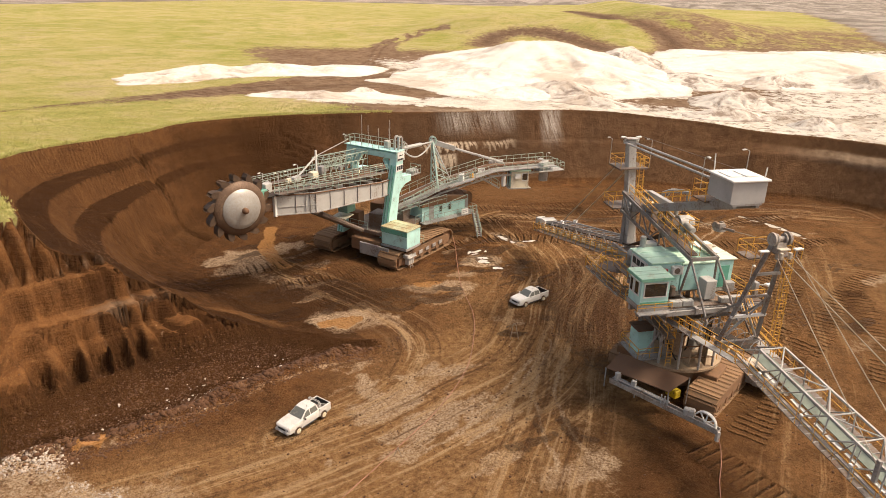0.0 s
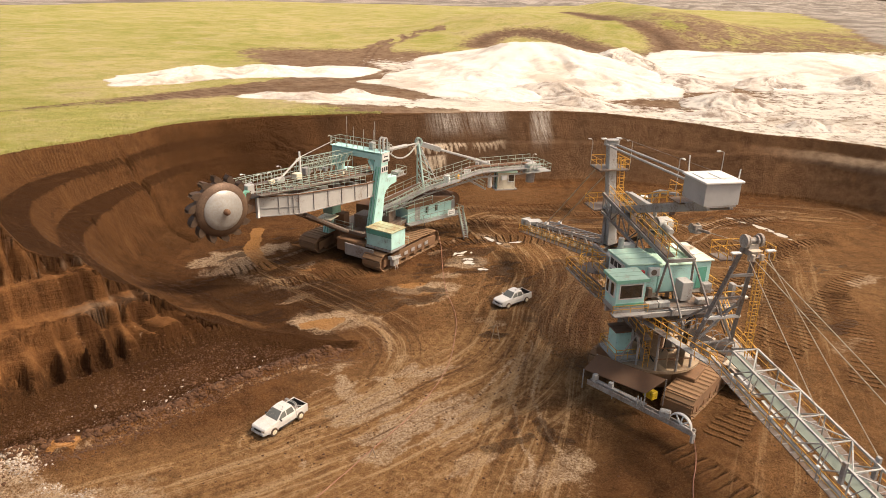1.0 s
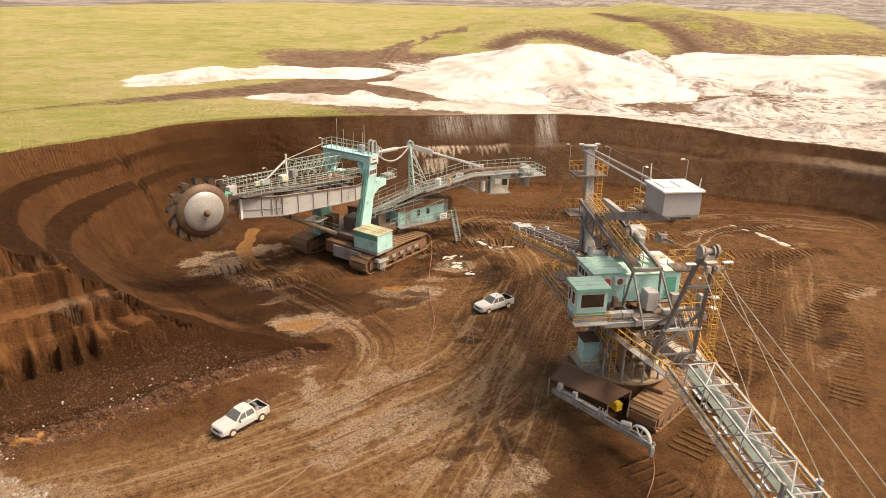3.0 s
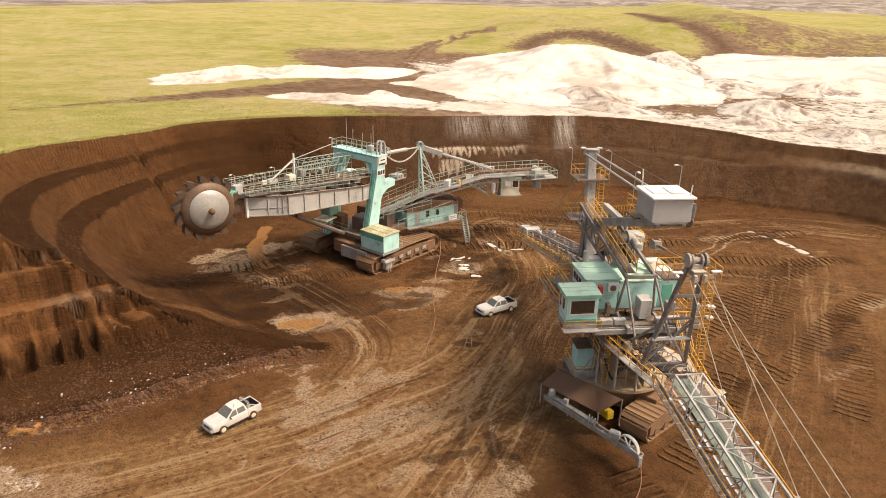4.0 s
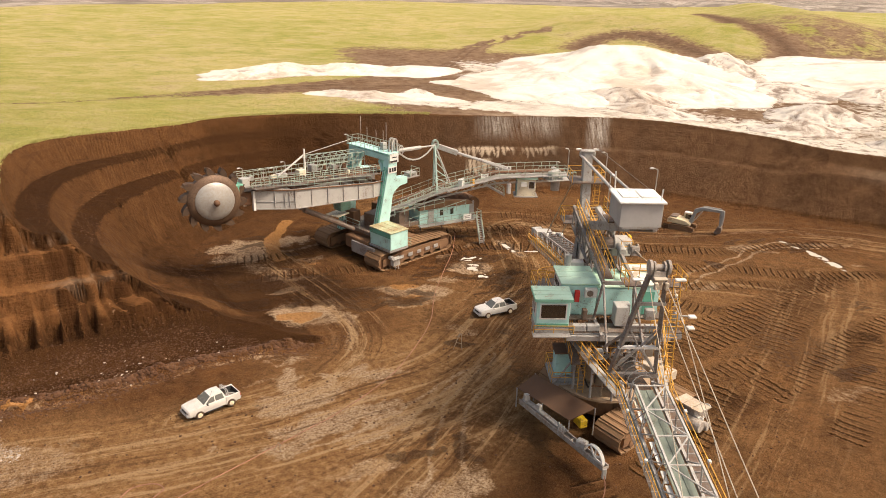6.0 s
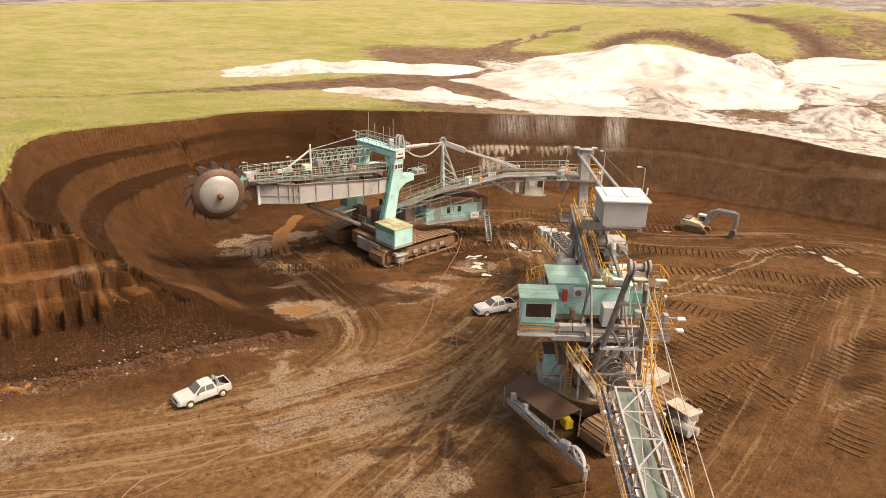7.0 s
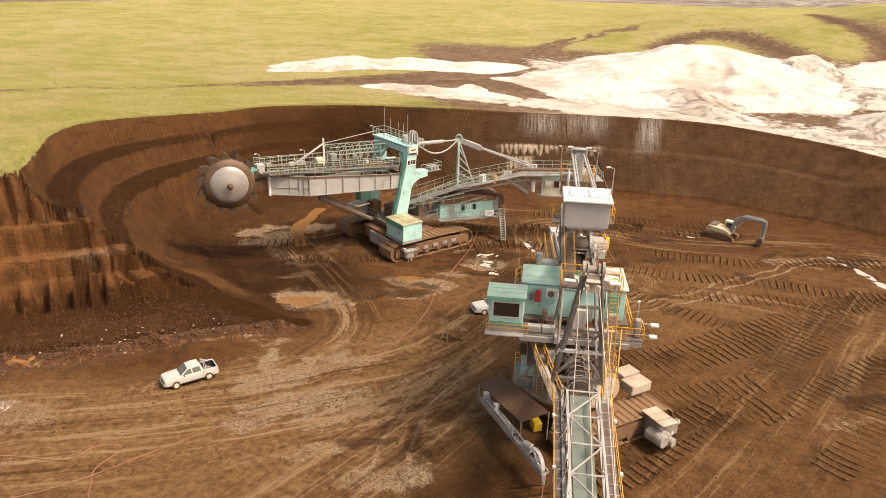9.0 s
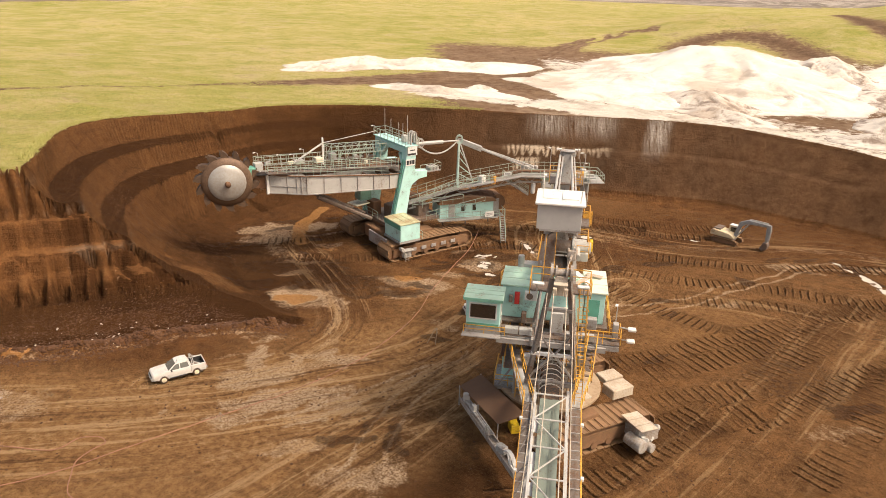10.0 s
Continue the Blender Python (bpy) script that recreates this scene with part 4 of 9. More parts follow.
def bm_prism(bm, side, thick, frame_m):
    """A flat outline (x, z) extruded by thick along y, laid by frame_m."""
    a = [bm.verts.new(frame_m @ Vector((x, -thick / 2, z))) for x, z in side]
    c = [bm.verts.new(frame_m @ Vector((x, thick / 2, z))) for x, z in side]
    bm.faces.new(a)
    bm.faces.new(c[::-1])
    k = len(side)
    for i in range(k):
        bm.faces.new((a[i], c[i], c[(i + 1) % k], a[(i + 1) % k]))
    bmesh.ops.recalc_face_normals(bm, faces=bm.faces[:])


def part(name, bm, mat, parent, label="", bevel=0.0, smooth_faces=False):
    if bevel:
        bmesh.ops.bevel(bm, geom=bm.edges[:], offset=bevel, segments=1, affect="EDGES", clamp_overlap=True)
    me = bpy.data.meshes.new(name)
    bm.to_mesh(me)
    bm.free()
    for p in me.polygons:
        p.use_smooth = smooth_faces
    me.materials.append(mat)
    ob = new(name, me)
    ob.parent = parent
    if label:
        tagged(ob, label)
    return ob


SHARED = {}


def unit(kind, mat):
    key = (kind, mat.name)
    if key not in SHARED:
        bm = bmesh.new()
        if kind == "tube":
            bmesh.ops.create_cone(bm, cap_ends=True, segments=7, radius1=1, radius2=1, depth=1)
        else:
            bmesh.ops.create_cube(bm, size=1.0)
        me = bpy.data.meshes.new(kind)
        bm.to_mesh(me)
        bm.free()
        me.materials.append(mat)
        SHARED[key] = me
    return SHARED[key]


def strut(parent, name, p, q, r, mat):
    ob = new(name, unit("tube", mat))
    m, ln = turned(p, q)
    ob.parent, ob.matrix_basis = parent, m @ Matrix.Diagonal((r, r, ln, 1))
    return ob


def beam(parent, name, p, q, w, h, mat):
    ob = new(name, unit("box", mat))
    m, ln = turned(p, q)
    ob.parent, ob.matrix_basis = parent, m @ Matrix.Diagonal((w, h, ln, 1))
    return ob


def block(parent, name, c, size, mat, rz=0.0, bevel=0.03, label="", top=None):
    bm = bmesh.new()
    bm_box(bm, c, size, rz, top)
    return part(name, bm, mat, parent, label, bevel)


def thing(name, m, label, category, group=""):
    ob = new(name)
    ob.empty_display_size = 0.5
    ob.matrix_world = m
    tagged(ob, label, category, group)
    return ob


def bm_sweep(bm, pts, w, h):
    """One connected bar of square section along the points."""
    V = [Vector(p) for p in pts]
    rings = []
    for i, p in enumerate(V):
        d = (V[min(i + 1, len(V) - 1)] - V[max(i - 1, 0)]).normalized()
        x = d.cross(Vector((0, 0, 1)))
        x = Vector((1, 0, 0)) if x.length < 1e-4 else x.normalized()
        y = d.cross(x)
        rings.append([bm.verts.new(p + x * a * w / 2 + y * b * h / 2) for a, b in ((-1, -1), (1, -1), (1, 1), (-1, 1))])
    for a, b in zip(rings[:-1], rings[1:]):
        for k in range(4):
            bm.faces.new((a[k], a[(k + 1) % 4], b[(k + 1) % 4], b[k]))
    bm.faces.new(rings[0][::-1]), bm.faces.new(rings[-1])
    bmesh.ops.recalc_face_normals(bm, faces=bm.faces[:])


def railing(parent, pts, mat, h=1.05, gap=1.4, r=0.03, name="railing"):
    """Top and middle rail along the points, with a post every gap metres."""
    V = [Vector(p) for p in pts]
    posts = [V[0]]
    for a, c in zip(V[:-1], V[1:]):
        n = max(1, round((c - a).length / gap))
        posts += [a.lerp(c, i / n) for i in range(1, n + 1)]
    bm = bmesh.new()
    bm_sweep(bm, [p + Vector((0, 0, h)) for p in V], 2 * r, 2 * r)
    rail = part(name, bm, mat, parent)
    bm = bmesh.new()
    bm_sweep(bm, [p + Vector((0, 0, h * 0.52)) for p in V], 1.6 * r, 1.6 * r)
    part("mid_rail", bm, mat, rail)
    for p in posts:
        strut(rail, "post", p, p + Vector((0, 0, h)), r, mat)
    return rail


def walkway(parent, p, q, width, mat, rail_mat, sides=(-1, 1), thick=0.08):
    bm = bmesh.new()
    p, q = Vector(p), Vector(q)
    side = (q - p).cross(Vector((0, 0, 1))).normalized() * width / 2
    bm_beam(bm, p, q, width, thick)
    w = part("walkway", bm, mat, parent)
    for s in sides:
        railing(parent, [p + side * s, q + side * s], rail_mat)
    return w


def ladder(parent, p, q, width, side, mat, cage=False):
    """A ladder, with hoops round it where it has a cage."""
    bm = bmesh.new()
    p, q, side = Vector(p), Vector(q), Vector(side).normalized()
    for s in (-1, 1):
        bm_tube(bm, p + side * s * width / 2, q + side * s * width / 2, 0.035, 6)
    n = int((q - p).length / 0.3)
    for i in range(1, n):
        c = p.lerp(q, i / n)
        bm_tube(bm, c - side * width / 2, c + side * width / 2, 0.02, 5)
    lad = part("ladder", bm, mat, parent)
    if cage:
        out = (q - p).normalized().cross(side).normalized()
        if out.y > 0.5 and abs(out.x) < 0.3:
            out = -out
        hoops = int((q - p).length / 0.9)
        ring = [side * (0.38 * math.cos(a)) + out * (0.62 * math.sin(a)) for a in [math.pi * k / 6 for k in range(7)]]
        for i in range(2, hoops + 1):
            c = p.lerp(q, i / hoops)
            bm = bmesh.new()
            bm_sweep(bm, [c + a for a in ring], 0.03, 0.05)
            part("cage_hoop", bm, mat, lad)
        for k in (1, 3, 5):
            strut(lad, "cage_bar", p.lerp(q, 2 / hoops) + ring[k], q + ring[k], 0.015, mat)
    return lad


def stairs(parent, p, q, width, mat, rail_mat):
    bm = bmesh.new()
    p, q = Vector(p), Vector(q)
    side = (q - p).cross(Vector((0, 0, 1))).normalized() * width / 2
    for s in (-1, 1):
        bm_beam(bm, p + side * s, q + side * s, 0.05, 0.22)
    n = max(2, int(abs(q.z - p.z) / 0.22))
    for i in range(1, n):
        c = p.lerp(q, i / n)
        bm_beam(bm, c - side, c + side, 0.26, 0.04)
    st = part("stair", bm, mat, parent)
    for s in (-1, 1):
        railing(parent, [p + side * s, q + side * s], rail_mat)
    return st


def flood_light(parent, base, h, way, mat):
    """A lamp post with a bent top and a small flat lamp head."""
    b, w = Vector(base), Vector(way).normalized()
    bm = bmesh.new()
    top = b + Vector((0, 0, h))
    bm_tube(bm, b, top, 0.035, 6)
    bm_tube(bm, top, top + w * 0.35 + Vector((0, 0, 0.12)), 0.03, 6)
    post = part("lamp_post", bm, mat, parent)
    bm = bmesh.new()
    bm_beam(bm, top + w * 0.28 + Vector((0, 0, 0.10)), top + w * 0.58 + Vector((0, 0, 0.06)), 0.20, 0.10)
    part("lamp_head", bm, WHITE, post, "", 0.03)


def cabin(parent, name, x0, x1, y0, y1, z0, z1, mat, roof_mat, label="", roof_slope=0.0, over=0.18):
    """A box cabin with an overhanging roof and corner strips."""
    bm = bmesh.new()
    bm_box(bm, ((x0 + x1) / 2, (y0 + y1) / 2, (z0 + z1) / 2), (x1 - x0, y1 - y0, z1 - z0))
    body = part(name, bm, mat, parent, label, 0.03)
    bm = bmesh.new()
    vs = bm_box(bm, ((x0 + x1) / 2, (y0 + y1) / 2, z1 + 0.08), (x1 - x0 + 2 * over, y1 - y0 + 2 * over, 0.14))
    for v in vs:
        v.co.z += roof_slope * (v.co.x - x0) / (x1 - x0)
    roof = part("roof", bm, roof_mat, body, "", 0.03)
    bm = bmesh.new()
    for fx in (0.33, 0.66):
        x = x0 + (x1 - x0) * fx
        bm_box(bm, (x, (y0 + y1) / 2, z1 + 0.165 + roof_slope * fx), (0.05, y1 - y0 + 2 * over, 0.04))
    part("roof_seam", bm, roof_mat, body)
    return body


def window_on(parent, c, w, h, axis_n, frame_mat, depth=0.06):
    """A framed window on a wall whose outward axis is 'x', '-x', 'y' or '-y'."""
    s = -1 if axis_n[0] == "-" else 1
    bm, bg = bmesh.new(), bmesh.new()
    c = Vector(c)
    if axis_n[-1] == "x":
        across, out = Vector((0, 1, 0)), Vector((s, 0, 0))
    else:
        across, out = Vector((1, 0, 0)), Vector((0, s, 0))
    t = 0.09
    for sgn in (-1, 1):
        bm_beam(bm, c + across * sgn * (w / 2) - Vector((0, 0, h / 2 + t / 2)) + out * depth / 2, c + across * sgn * (w / 2) + Vector((0, 0, h / 2 + t / 2)) + out * depth / 2, t, t)
        z = Vector((0, 0, sgn * h / 2))
        bm_beam(bm, c - across * w / 2 + z + out * depth / 2, c + across * w / 2 + z + out * depth / 2, t, t)
    fr = part("window_frame", bm, frame_mat, parent)
    size = (0.03, w, h) if axis_n[-1] == "x" else (w, 0.03, h)
    bm_box(bg, c + out * 0.02, size)
    part("pane", bg, GLASS, fr, "dark window pane")
    return fr


def crawler(parent, m, length, high, wide, name="crawler"):
    """A crawler along local x: side frames, end wheels, rollers and single pads round them."""
    r = high / 2 - 0.06
    half = length / 2 - r
    bm = bmesh.new()
    side = [(-half - r * 0.3, high * 0.25), (half + r * 0.3, high * 0.25), (half + r * 0.25, high * 0.68), (half * 0.5, high * 0.80), (-half * 0.5, high * 0.80), (-half - r * 0.25, high * 0.68)]
    for y in (-wide * 0.40, wide * 0.40):
        bm_prism(bm, side, wide * 0.12, m @ Matrix.Translation((0, y, 0)))
    for k in range(7):
        x = -half + 2 * half * (k + 0.5) / 7
        bm_box(bm, m @ Vector((x, 0, high * 0.5)), (0.3, 0.3, 0.3))
    body = part(name, bm, MUDDY, parent, "mud-caked crawler track")
    for x in (-half, half):
        bm = bmesh.new()
        bm_tube(bm, m @ Vector((x, -wide * 0.36, high / 2)), m @ Vector((x, wide * 0.36, high / 2)), r - 0.10, 16)
        part("end_wheel", bm, MUDDY, body)
    for k in range(6):
        x = -half + 2 * half * (k + 0.5) / 6
        for y in (-wide * 0.47, wide * 0.47):
            bm = bmesh.new()
            bm_tube(bm, m @ Vector((x, y - 0.05, high * 0.30)), m @ Vector((x, y + 0.05, high * 0.30)), high * 0.16, 12)
            part("roller", bm, MUDDY, body)
    bm = bmesh.new()
    bm_box(bm, (0, 0, 0), (0.62, wide, 0.11))
    bm_box(bm, (0.2, 0, 0.08), (0.10, wide, 0.06))
    bmesh.ops.bevel(bm, geom=bm.edges[:], offset=0.02, segments=1, affect="EDGES")
    pad = bpy.data.meshes.new("track_pad")
    bm.to_mesh(pad)
    bm.free()
    pad.materials.append(PAD)
    loop = 4 * half + 2 * math.pi * r
    n = int(loop / 0.68)
    rng = random.Random(7)
    for i in range(n):
        s = loop * i / n
        if s < 2 * half:
            x, z, tilt = -half + s, high - 0.06, 0
            z -= 0.10 * math.sin(math.pi * s / (2 * half)) * -1
        elif s < 2 * half + math.pi * r:
            a = (s - 2 * half) / r
            x, z, tilt = half + r * math.sin(a), high / 2 + r * math.cos(a), math.degrees(a)
        elif s < 4 * half + math.pi * r:
            x, z, tilt = half - (s - 2 * half - math.pi * r), 0.06, 180
        else:
            a = (s - 4 * half - math.pi * r) / r
            x, z, tilt = -half - r * math.sin(a), high / 2 - r * math.cos(a), 180 + math.degrees(a)
        ob = new("track_pad", pad)
        ob.parent = body
        ob.matrix_basis = m @ pose(x, rng.uniform(-0.02, 0.02), z + rng.uniform(-0.015, 0.015), 0, tilt + rng.uniform(-2, 2), 0)
    return body


def sign_bars(parent, c, w, h, across, rows, plate_mat=WHITE, bar_mat=BLACK, out=(0, 0, 1)):
    """A sign plate with plain bars in place of its marks."""
    across, out, c = Vector(across).normalized(), Vector(out).normalized(), Vector(c)
    upw = out.cross(across)
    upw = upw if upw.z > 0 else -upw
    rot = Matrix((across, upw, out)).transposed().to_4x4()
    bm = bmesh.new()
    bmesh.ops.create_cube(bm, size=1, matrix=Matrix.Translation(c) @ rot @ Matrix.Diagonal((w, h, 0.03, 1)))
    plate = part("sign_plate", bm, plate_mat, parent)
    bm = bmesh.new()
    for fx, fy, fw, fh in rows:
        bmesh.ops.create_cube(bm, size=1, matrix=Matrix.Translation(c + across * fx * w + upw * fy * h + out * 0.02) @ rot @ Matrix.Diagonal((fw * w, fh * h, 0.02, 1)))
    part("sign_bar", bm, bar_mat, plate)
    return plate


# ---- the belt wagon ----
FRAMEGREY = paint("weathered frame grey paint", (0.27, 0.255, 0.235), 0.35, 0.6)
GREY_DIRTY = paint("muddy grey paint", (0.44, 0.41, 0.37), 0.5, 0.65, dust=(0.22, 0.15, 0.10))


def belt_wagon():
    A = -76.4
    base = pose(20.7, 58.5, 0, 0, 0, A)
    inv = base.inverted()

    def L(x, y, z):
        return inv @ Vector((x, y, z))

    R = thing("belt_wagon", base, "grey and teal belt wagon on crawlers with yellow railings", "mining machine")
    # undercarriage
    for cx, cy in ((25.1, 56.5), (19.9, 63.6)):
        crawler(R, Matrix.Translation(L(cx, cy, 0)) @ pose(0, 0, 0, 0, 0, 50 - A), 11.0, 2.1, 2.8)
    bm = bmesh.new()
    bm_tube(bm, (0, 0, 1.0), (0, 0, 3.2), 3.1, 28)
    bm_beam(bm, L(24.6, 55.7, 1.9), L(16.8, 61.3, 1.9), 3.0, 1.3)
    part("undercarriage", bm, MUDDY, R, "", 0.06)
    bm = bmesh.new()
    bm_tube(bm, (0, 0, 3.2), (0, 0, 3.42), 4.4, 40)
    bm_tube(bm, (0, 0, 3.42), (0, 0, 3.6), 2.4, 30)
    part("slewing_platform", bm, PALESAND, R, "round sandy slewing platform")
    # sloping cover over the cable gear, and the cable beam
    a, b, c = L(13.8, 55.05, 2.95), L(15.2, 56.4, 3.75), L(18.5, 51.6, 2.75)
    d = b + (c - a) * 1.12 + Vector((0, 0, 0.1))
    bm = bmesh.new()
    top = [bm.verts.new(v) for v in (a, c, d, b)]
    low = [bm.verts.new(v - Vector((0, 0, 0.07))) for v in (a, c, d, b)]
    bm.faces.new(top), bm.faces.new(low[::-1])
    for i in range(4):
        bm.faces.new((top[i], low[i], low[(i + 1) % 4], top[(i + 1) % 4]))
    bmesh.ops.recalc_face_normals(bm, faces=bm.faces[:])
    cover = part("cover", bm, PLATE, R, "sloping dirt-covered steel cover plate")
    for p in (a, c, d, b, (a + c) / 2):
        strut(cover, "post", p, (p.x, p.y, 1.0), 0.06, GREY)
    p, q = L(14.1, 54.5, 2.0), L(21.3, 47.25, 1.85)
    ax = (q - p).normalized()
    sidew = Vector((-ax.y, ax.x, 0))
    bm = bmesh.new()
    bm_beam(bm, p, q, 0.10, 0.45)
    bm_beam(bm, p + sidew * 0.7, q + sidew * 0.55, 0.10, 0.30)
    bm_beam(bm, p + sidew * 0.35 - Vector((0, 0, 0.15)), q + sidew * 0.3 - Vector((0, 0, 0.15)), 0.65, 0.06)
    for i in range(9):
        m = p.lerp(q, i / 8)
        bm_beam(bm, m, m + sidew * 0.6, 0.06, 0.12)
    gear = part("cable_beam", bm, GREY_DIRTY, R, "long light grey cable guide beam")
    for k, (r, z) in enumerate(((0.10, 0.35), (0.07, 0.30), (0.09, 0.25))):
        strut(gear, "pipe", p.lerp(q, 0.03) + sidew * (0.15 + 0.2 * k) + Vector((0, 0, z)), p.lerp(q, 0.55) + sidew * (0.15 + 0.2 * k) + Vector((0, 0, z)), r, GREY)
    block(gear, "bracket", p.lerp(q, 0.06) + sidew * 0.3 + Vector((0, 0, 0.5)), (0.35, 0.5, 0.9), GREY_LIGHT, 20)
    block(gear, "bracket", p.lerp(q, 0.22) + sidew * 0.3 + Vector((0, 0, 0.45)), (0.4, 0.35, 0.8), GREY_LIGHT, 40)
    block(gear, "winch", p.lerp(q, 0.74) + sidew * 0.3 + Vector((0, 0, 0.4)), (0.9, 0.6, 0.7), GREY_LIGHT, 50, 0.1)
    for k in range(3):
        strut(gear, "post", p.lerp(q, 0.5 + 0.03 * k), p.lerp(q, 0.5 + 0.03 * k) + Vector((0, 0, 1.0)), 0.06, GREY_LIGHT)
    # quarter wheel that turns the cable down
    hub = p.lerp(q, 0.88) + Vector((0, 0, 0.15)) + sidew * 0.25
    bm = bmesh.new()
    ring = [hub + ax * (0.95 * math.cos(t)) + Vector((0, 0, 0.95 * math.sin(t))) for t in [radians(-15 + 10.5 * k) for k in range(17)]]
    for m, n in zip(ring[:-1], ring[1:]):
        bm_beam(bm, m, n, 0.30, 0.10)
    for k in (1, 5, 9, 13):
        bm_beam(bm, hub, ring[k], 0.10, 0.10)
    part("cable_wheel", bm, WHITE, gear, "white half wheel guiding the cable")
    block(gear, "cable_clamp", q + Vector((0, 0, -0.5)) + sidew * 0.2, (0.3, 0.3, 0.9), GREY_LIGHT)
    block(R, "tool_box", L(19.4, 53.0, 1.9), (1.1, 0.7, 0.75), BRIGHT_YELLOW, 20, 0.05, "bright yellow box")
    # drive at the end of the crawler
    bm = bmesh.new()
    bm_box(bm, L(28.7, 57.6, 1.3), (1.6, 1.7, 1.7), 126)
    bm_box(bm, L(29.5, 58.3, 1.1), (1.0, 1.1, 1.1), 126)
    bm_tube(bm, L(28.0, 56.6, 1.2), L(29.4, 55.6, 1.2), 0.55, 12)
    bm_tube(bm, L(28.9, 57.0, 0.8), L(30.1, 56.4, 0.8), 0.4, 12)
    drive = part("crawler_drive", bm, GREY_DIRTY, R, "grey crawler drive with motors", 0.05)
    lumps = random.Random(4)
    for k in range(12):
        p = L(28.6 + lumps.uniform(-0.2, 1.6), 57.3 + lumps.uniform(-1.3, 1.2), lumps.uniform(0.5, 2.0))
        bm = bmesh.new()
        if k % 2:
            bm_tube(bm, p, p + Vector((lumps.uniform(0.2, 0.5), lumps.uniform(-0.5, 0.5), lumps.uniform(-0.2, 0.2))), lumps.uniform(0.14, 0.3), 10)
        else:
            bm_box(bm, p, (lumps.uniform(0.3, 0.7), lumps.uniform(0.3, 0.6), lumps.uniform(0.3, 0.6)), lumps.uniform(0, 90))
        part("motor" if k % 2 else "gear_cover", bm, GREY_LIGHT if k % 3 else GREY_DIRTY, drive, "", 0.03)
    m = Matrix.Translation(L(28.7, 57.2, 2.45)) @ pose(0, 0, 0, 0, 0, 126)
    for k in range(3):
        ob = new("cover_plate", unit("box", DUSTWHITE))
        ob.parent, ob.matrix_basis = drive, m @ pose(0, -0.85 + 0.85 * k, 0.02 * k, 3 * (k - 1), 4, 0) @ Matrix.Diagonal((1.7, 0.82, 0.06, 1))
    for (x, y, z), sz in (((26.3, 60.3, 3.1), (2.2, 1.5, 0.9)), ((25.3, 61.5, 3.4), (1.9, 1.4, 0.5)), ((23.8, 57.4, 3.1), (1.3, 1.2, 0.9))):
        block(R, "gear_box", L(x, y, z), sz, DUSTWHITE if z < 3.5 else GREY_LIGHT, 126, 0.06, "dusty light box on the undercarriage")
    # tower legs and bracing
    legs = [(-2.2, -2.2), (2.0, -2.0), (2.0, 2.0), (-2.2, 2.2)]
    bm = bmesh.new()
    for x, y in legs:
        bm_beam(bm, (x, y, 3.5), (x * 1.15, y * 1.1, 9.6), 0.42, 0.42)
    for x0, y0 in ((-2.2, 0), (2.0, 0)):
        bm_beam(bm, (x0, -2.1, 6.3), (x0, 2.1, 6.3), 0.25, 0.25)
    tower = part("tower_frame", bm, FRAMEGREY, R, "grey braced steel tower")
    for (x, y), (x2, y2) in zip(legs, legs[1:] + legs[:1]):
        strut(tower, "brace", (x, y, 3.6), (x2 * 1.1, y2 * 1.1, 9.5), 0.10, GREY)
        strut(tower, "brace", (x2, y2, 3.6), (x * 1.1, y * 1.1, 9.5), 0.10, GREY)
        strut(tower, "brace", (x, y, 6.4), (x2, y2, 6.4), 0.09, GREY_LIGHT)
    bm = bmesh.new()
    bm_tube(bm, (0.3, 0, 3.5), (0.2, 0, 8.5), 0.8, 16, 1.2)
    part("chute", bm, RUST, R, "rusty transfer chute", 0.05)
    for x, y, z, sx, sz2, rz in ((3.4, -0.9, 4.5, 1.5, 1.7, 8), (3.4, 0.9, 4.6, 1.5, 1.9, -6), (2.6, -1.6, 5.4, 1.2, 2.2, 30), (2.7, 1.7, 5.2, 1.1, 2.0, -28)):
        block(R, "wall_plate", (x, y, z), (sx, 0.07, sz2), PALESAND, rz, 0.01)
    for x, y in ((3.9, -1.7), (3.9, 1.7), (2.6, -2.9), (1.0, -2.7), (4.4, 0.0)):
        strut(R, "column", (x, y, 3.45), (x * 0.98, y, 8.3), 0.11, GREY)
    for z in (4.6, 5.7, 6.8):
        strut(R, "pipe", (3.95, -1.7, z), (3.95, 1.7, z - 0.2), 0.06, RUST)
    for (a0, b0, c0), (a1, b1, c1) in (((4.2, -1.4, 8.2), (2.0, -0.6, 4.0)), ((4.3, 0.6, 8.0), (2.4, 1.2, 4.2)), ((1.2, -2.6, 7.6), (3.6, -1.8, 4.2)), ((-0.6, -2.4, 8.8), (1.6, -2.0, 4.8))):
        pts = [Vector((a0, b0, c0)).lerp(Vector((a1, b1, c1)), f) + Vector((0.5 * math.sin(math.pi * f), 0, -0.7 * math.sin(math.pi * f))) for f in [k / 8 for k in range(9)]]
        bm = bmesh.new()
        bm_sweep(bm, pts, 0.10, 0.10)
        part("hose", bm, RUBBER, R, "black hanging hose")
    for x, y, z in ((0.9, 1.4, 4.2), (-0.8, -1.1, 4.4), (1.6, -0.6, 4.0)):
        block(R, "pump_unit", (x, y, z), (0.8, 0.7, 1.0), GREY_LIGHT if y > 0 else STEEL, 20, 0.08)
    # low platform with the small box house
    bm = bmesh.new()
    bm_box(bm, (0.2, -3.4, 3.5), (3.6, 2.5, 0.14))
    for x in (-1.5, 1.9):
        bm_beam(bm, (x, -4.5, 3.4), (x, -1.8, 3.4), 0.16, 0.24)
    part("low_platform", bm, GREY, R)
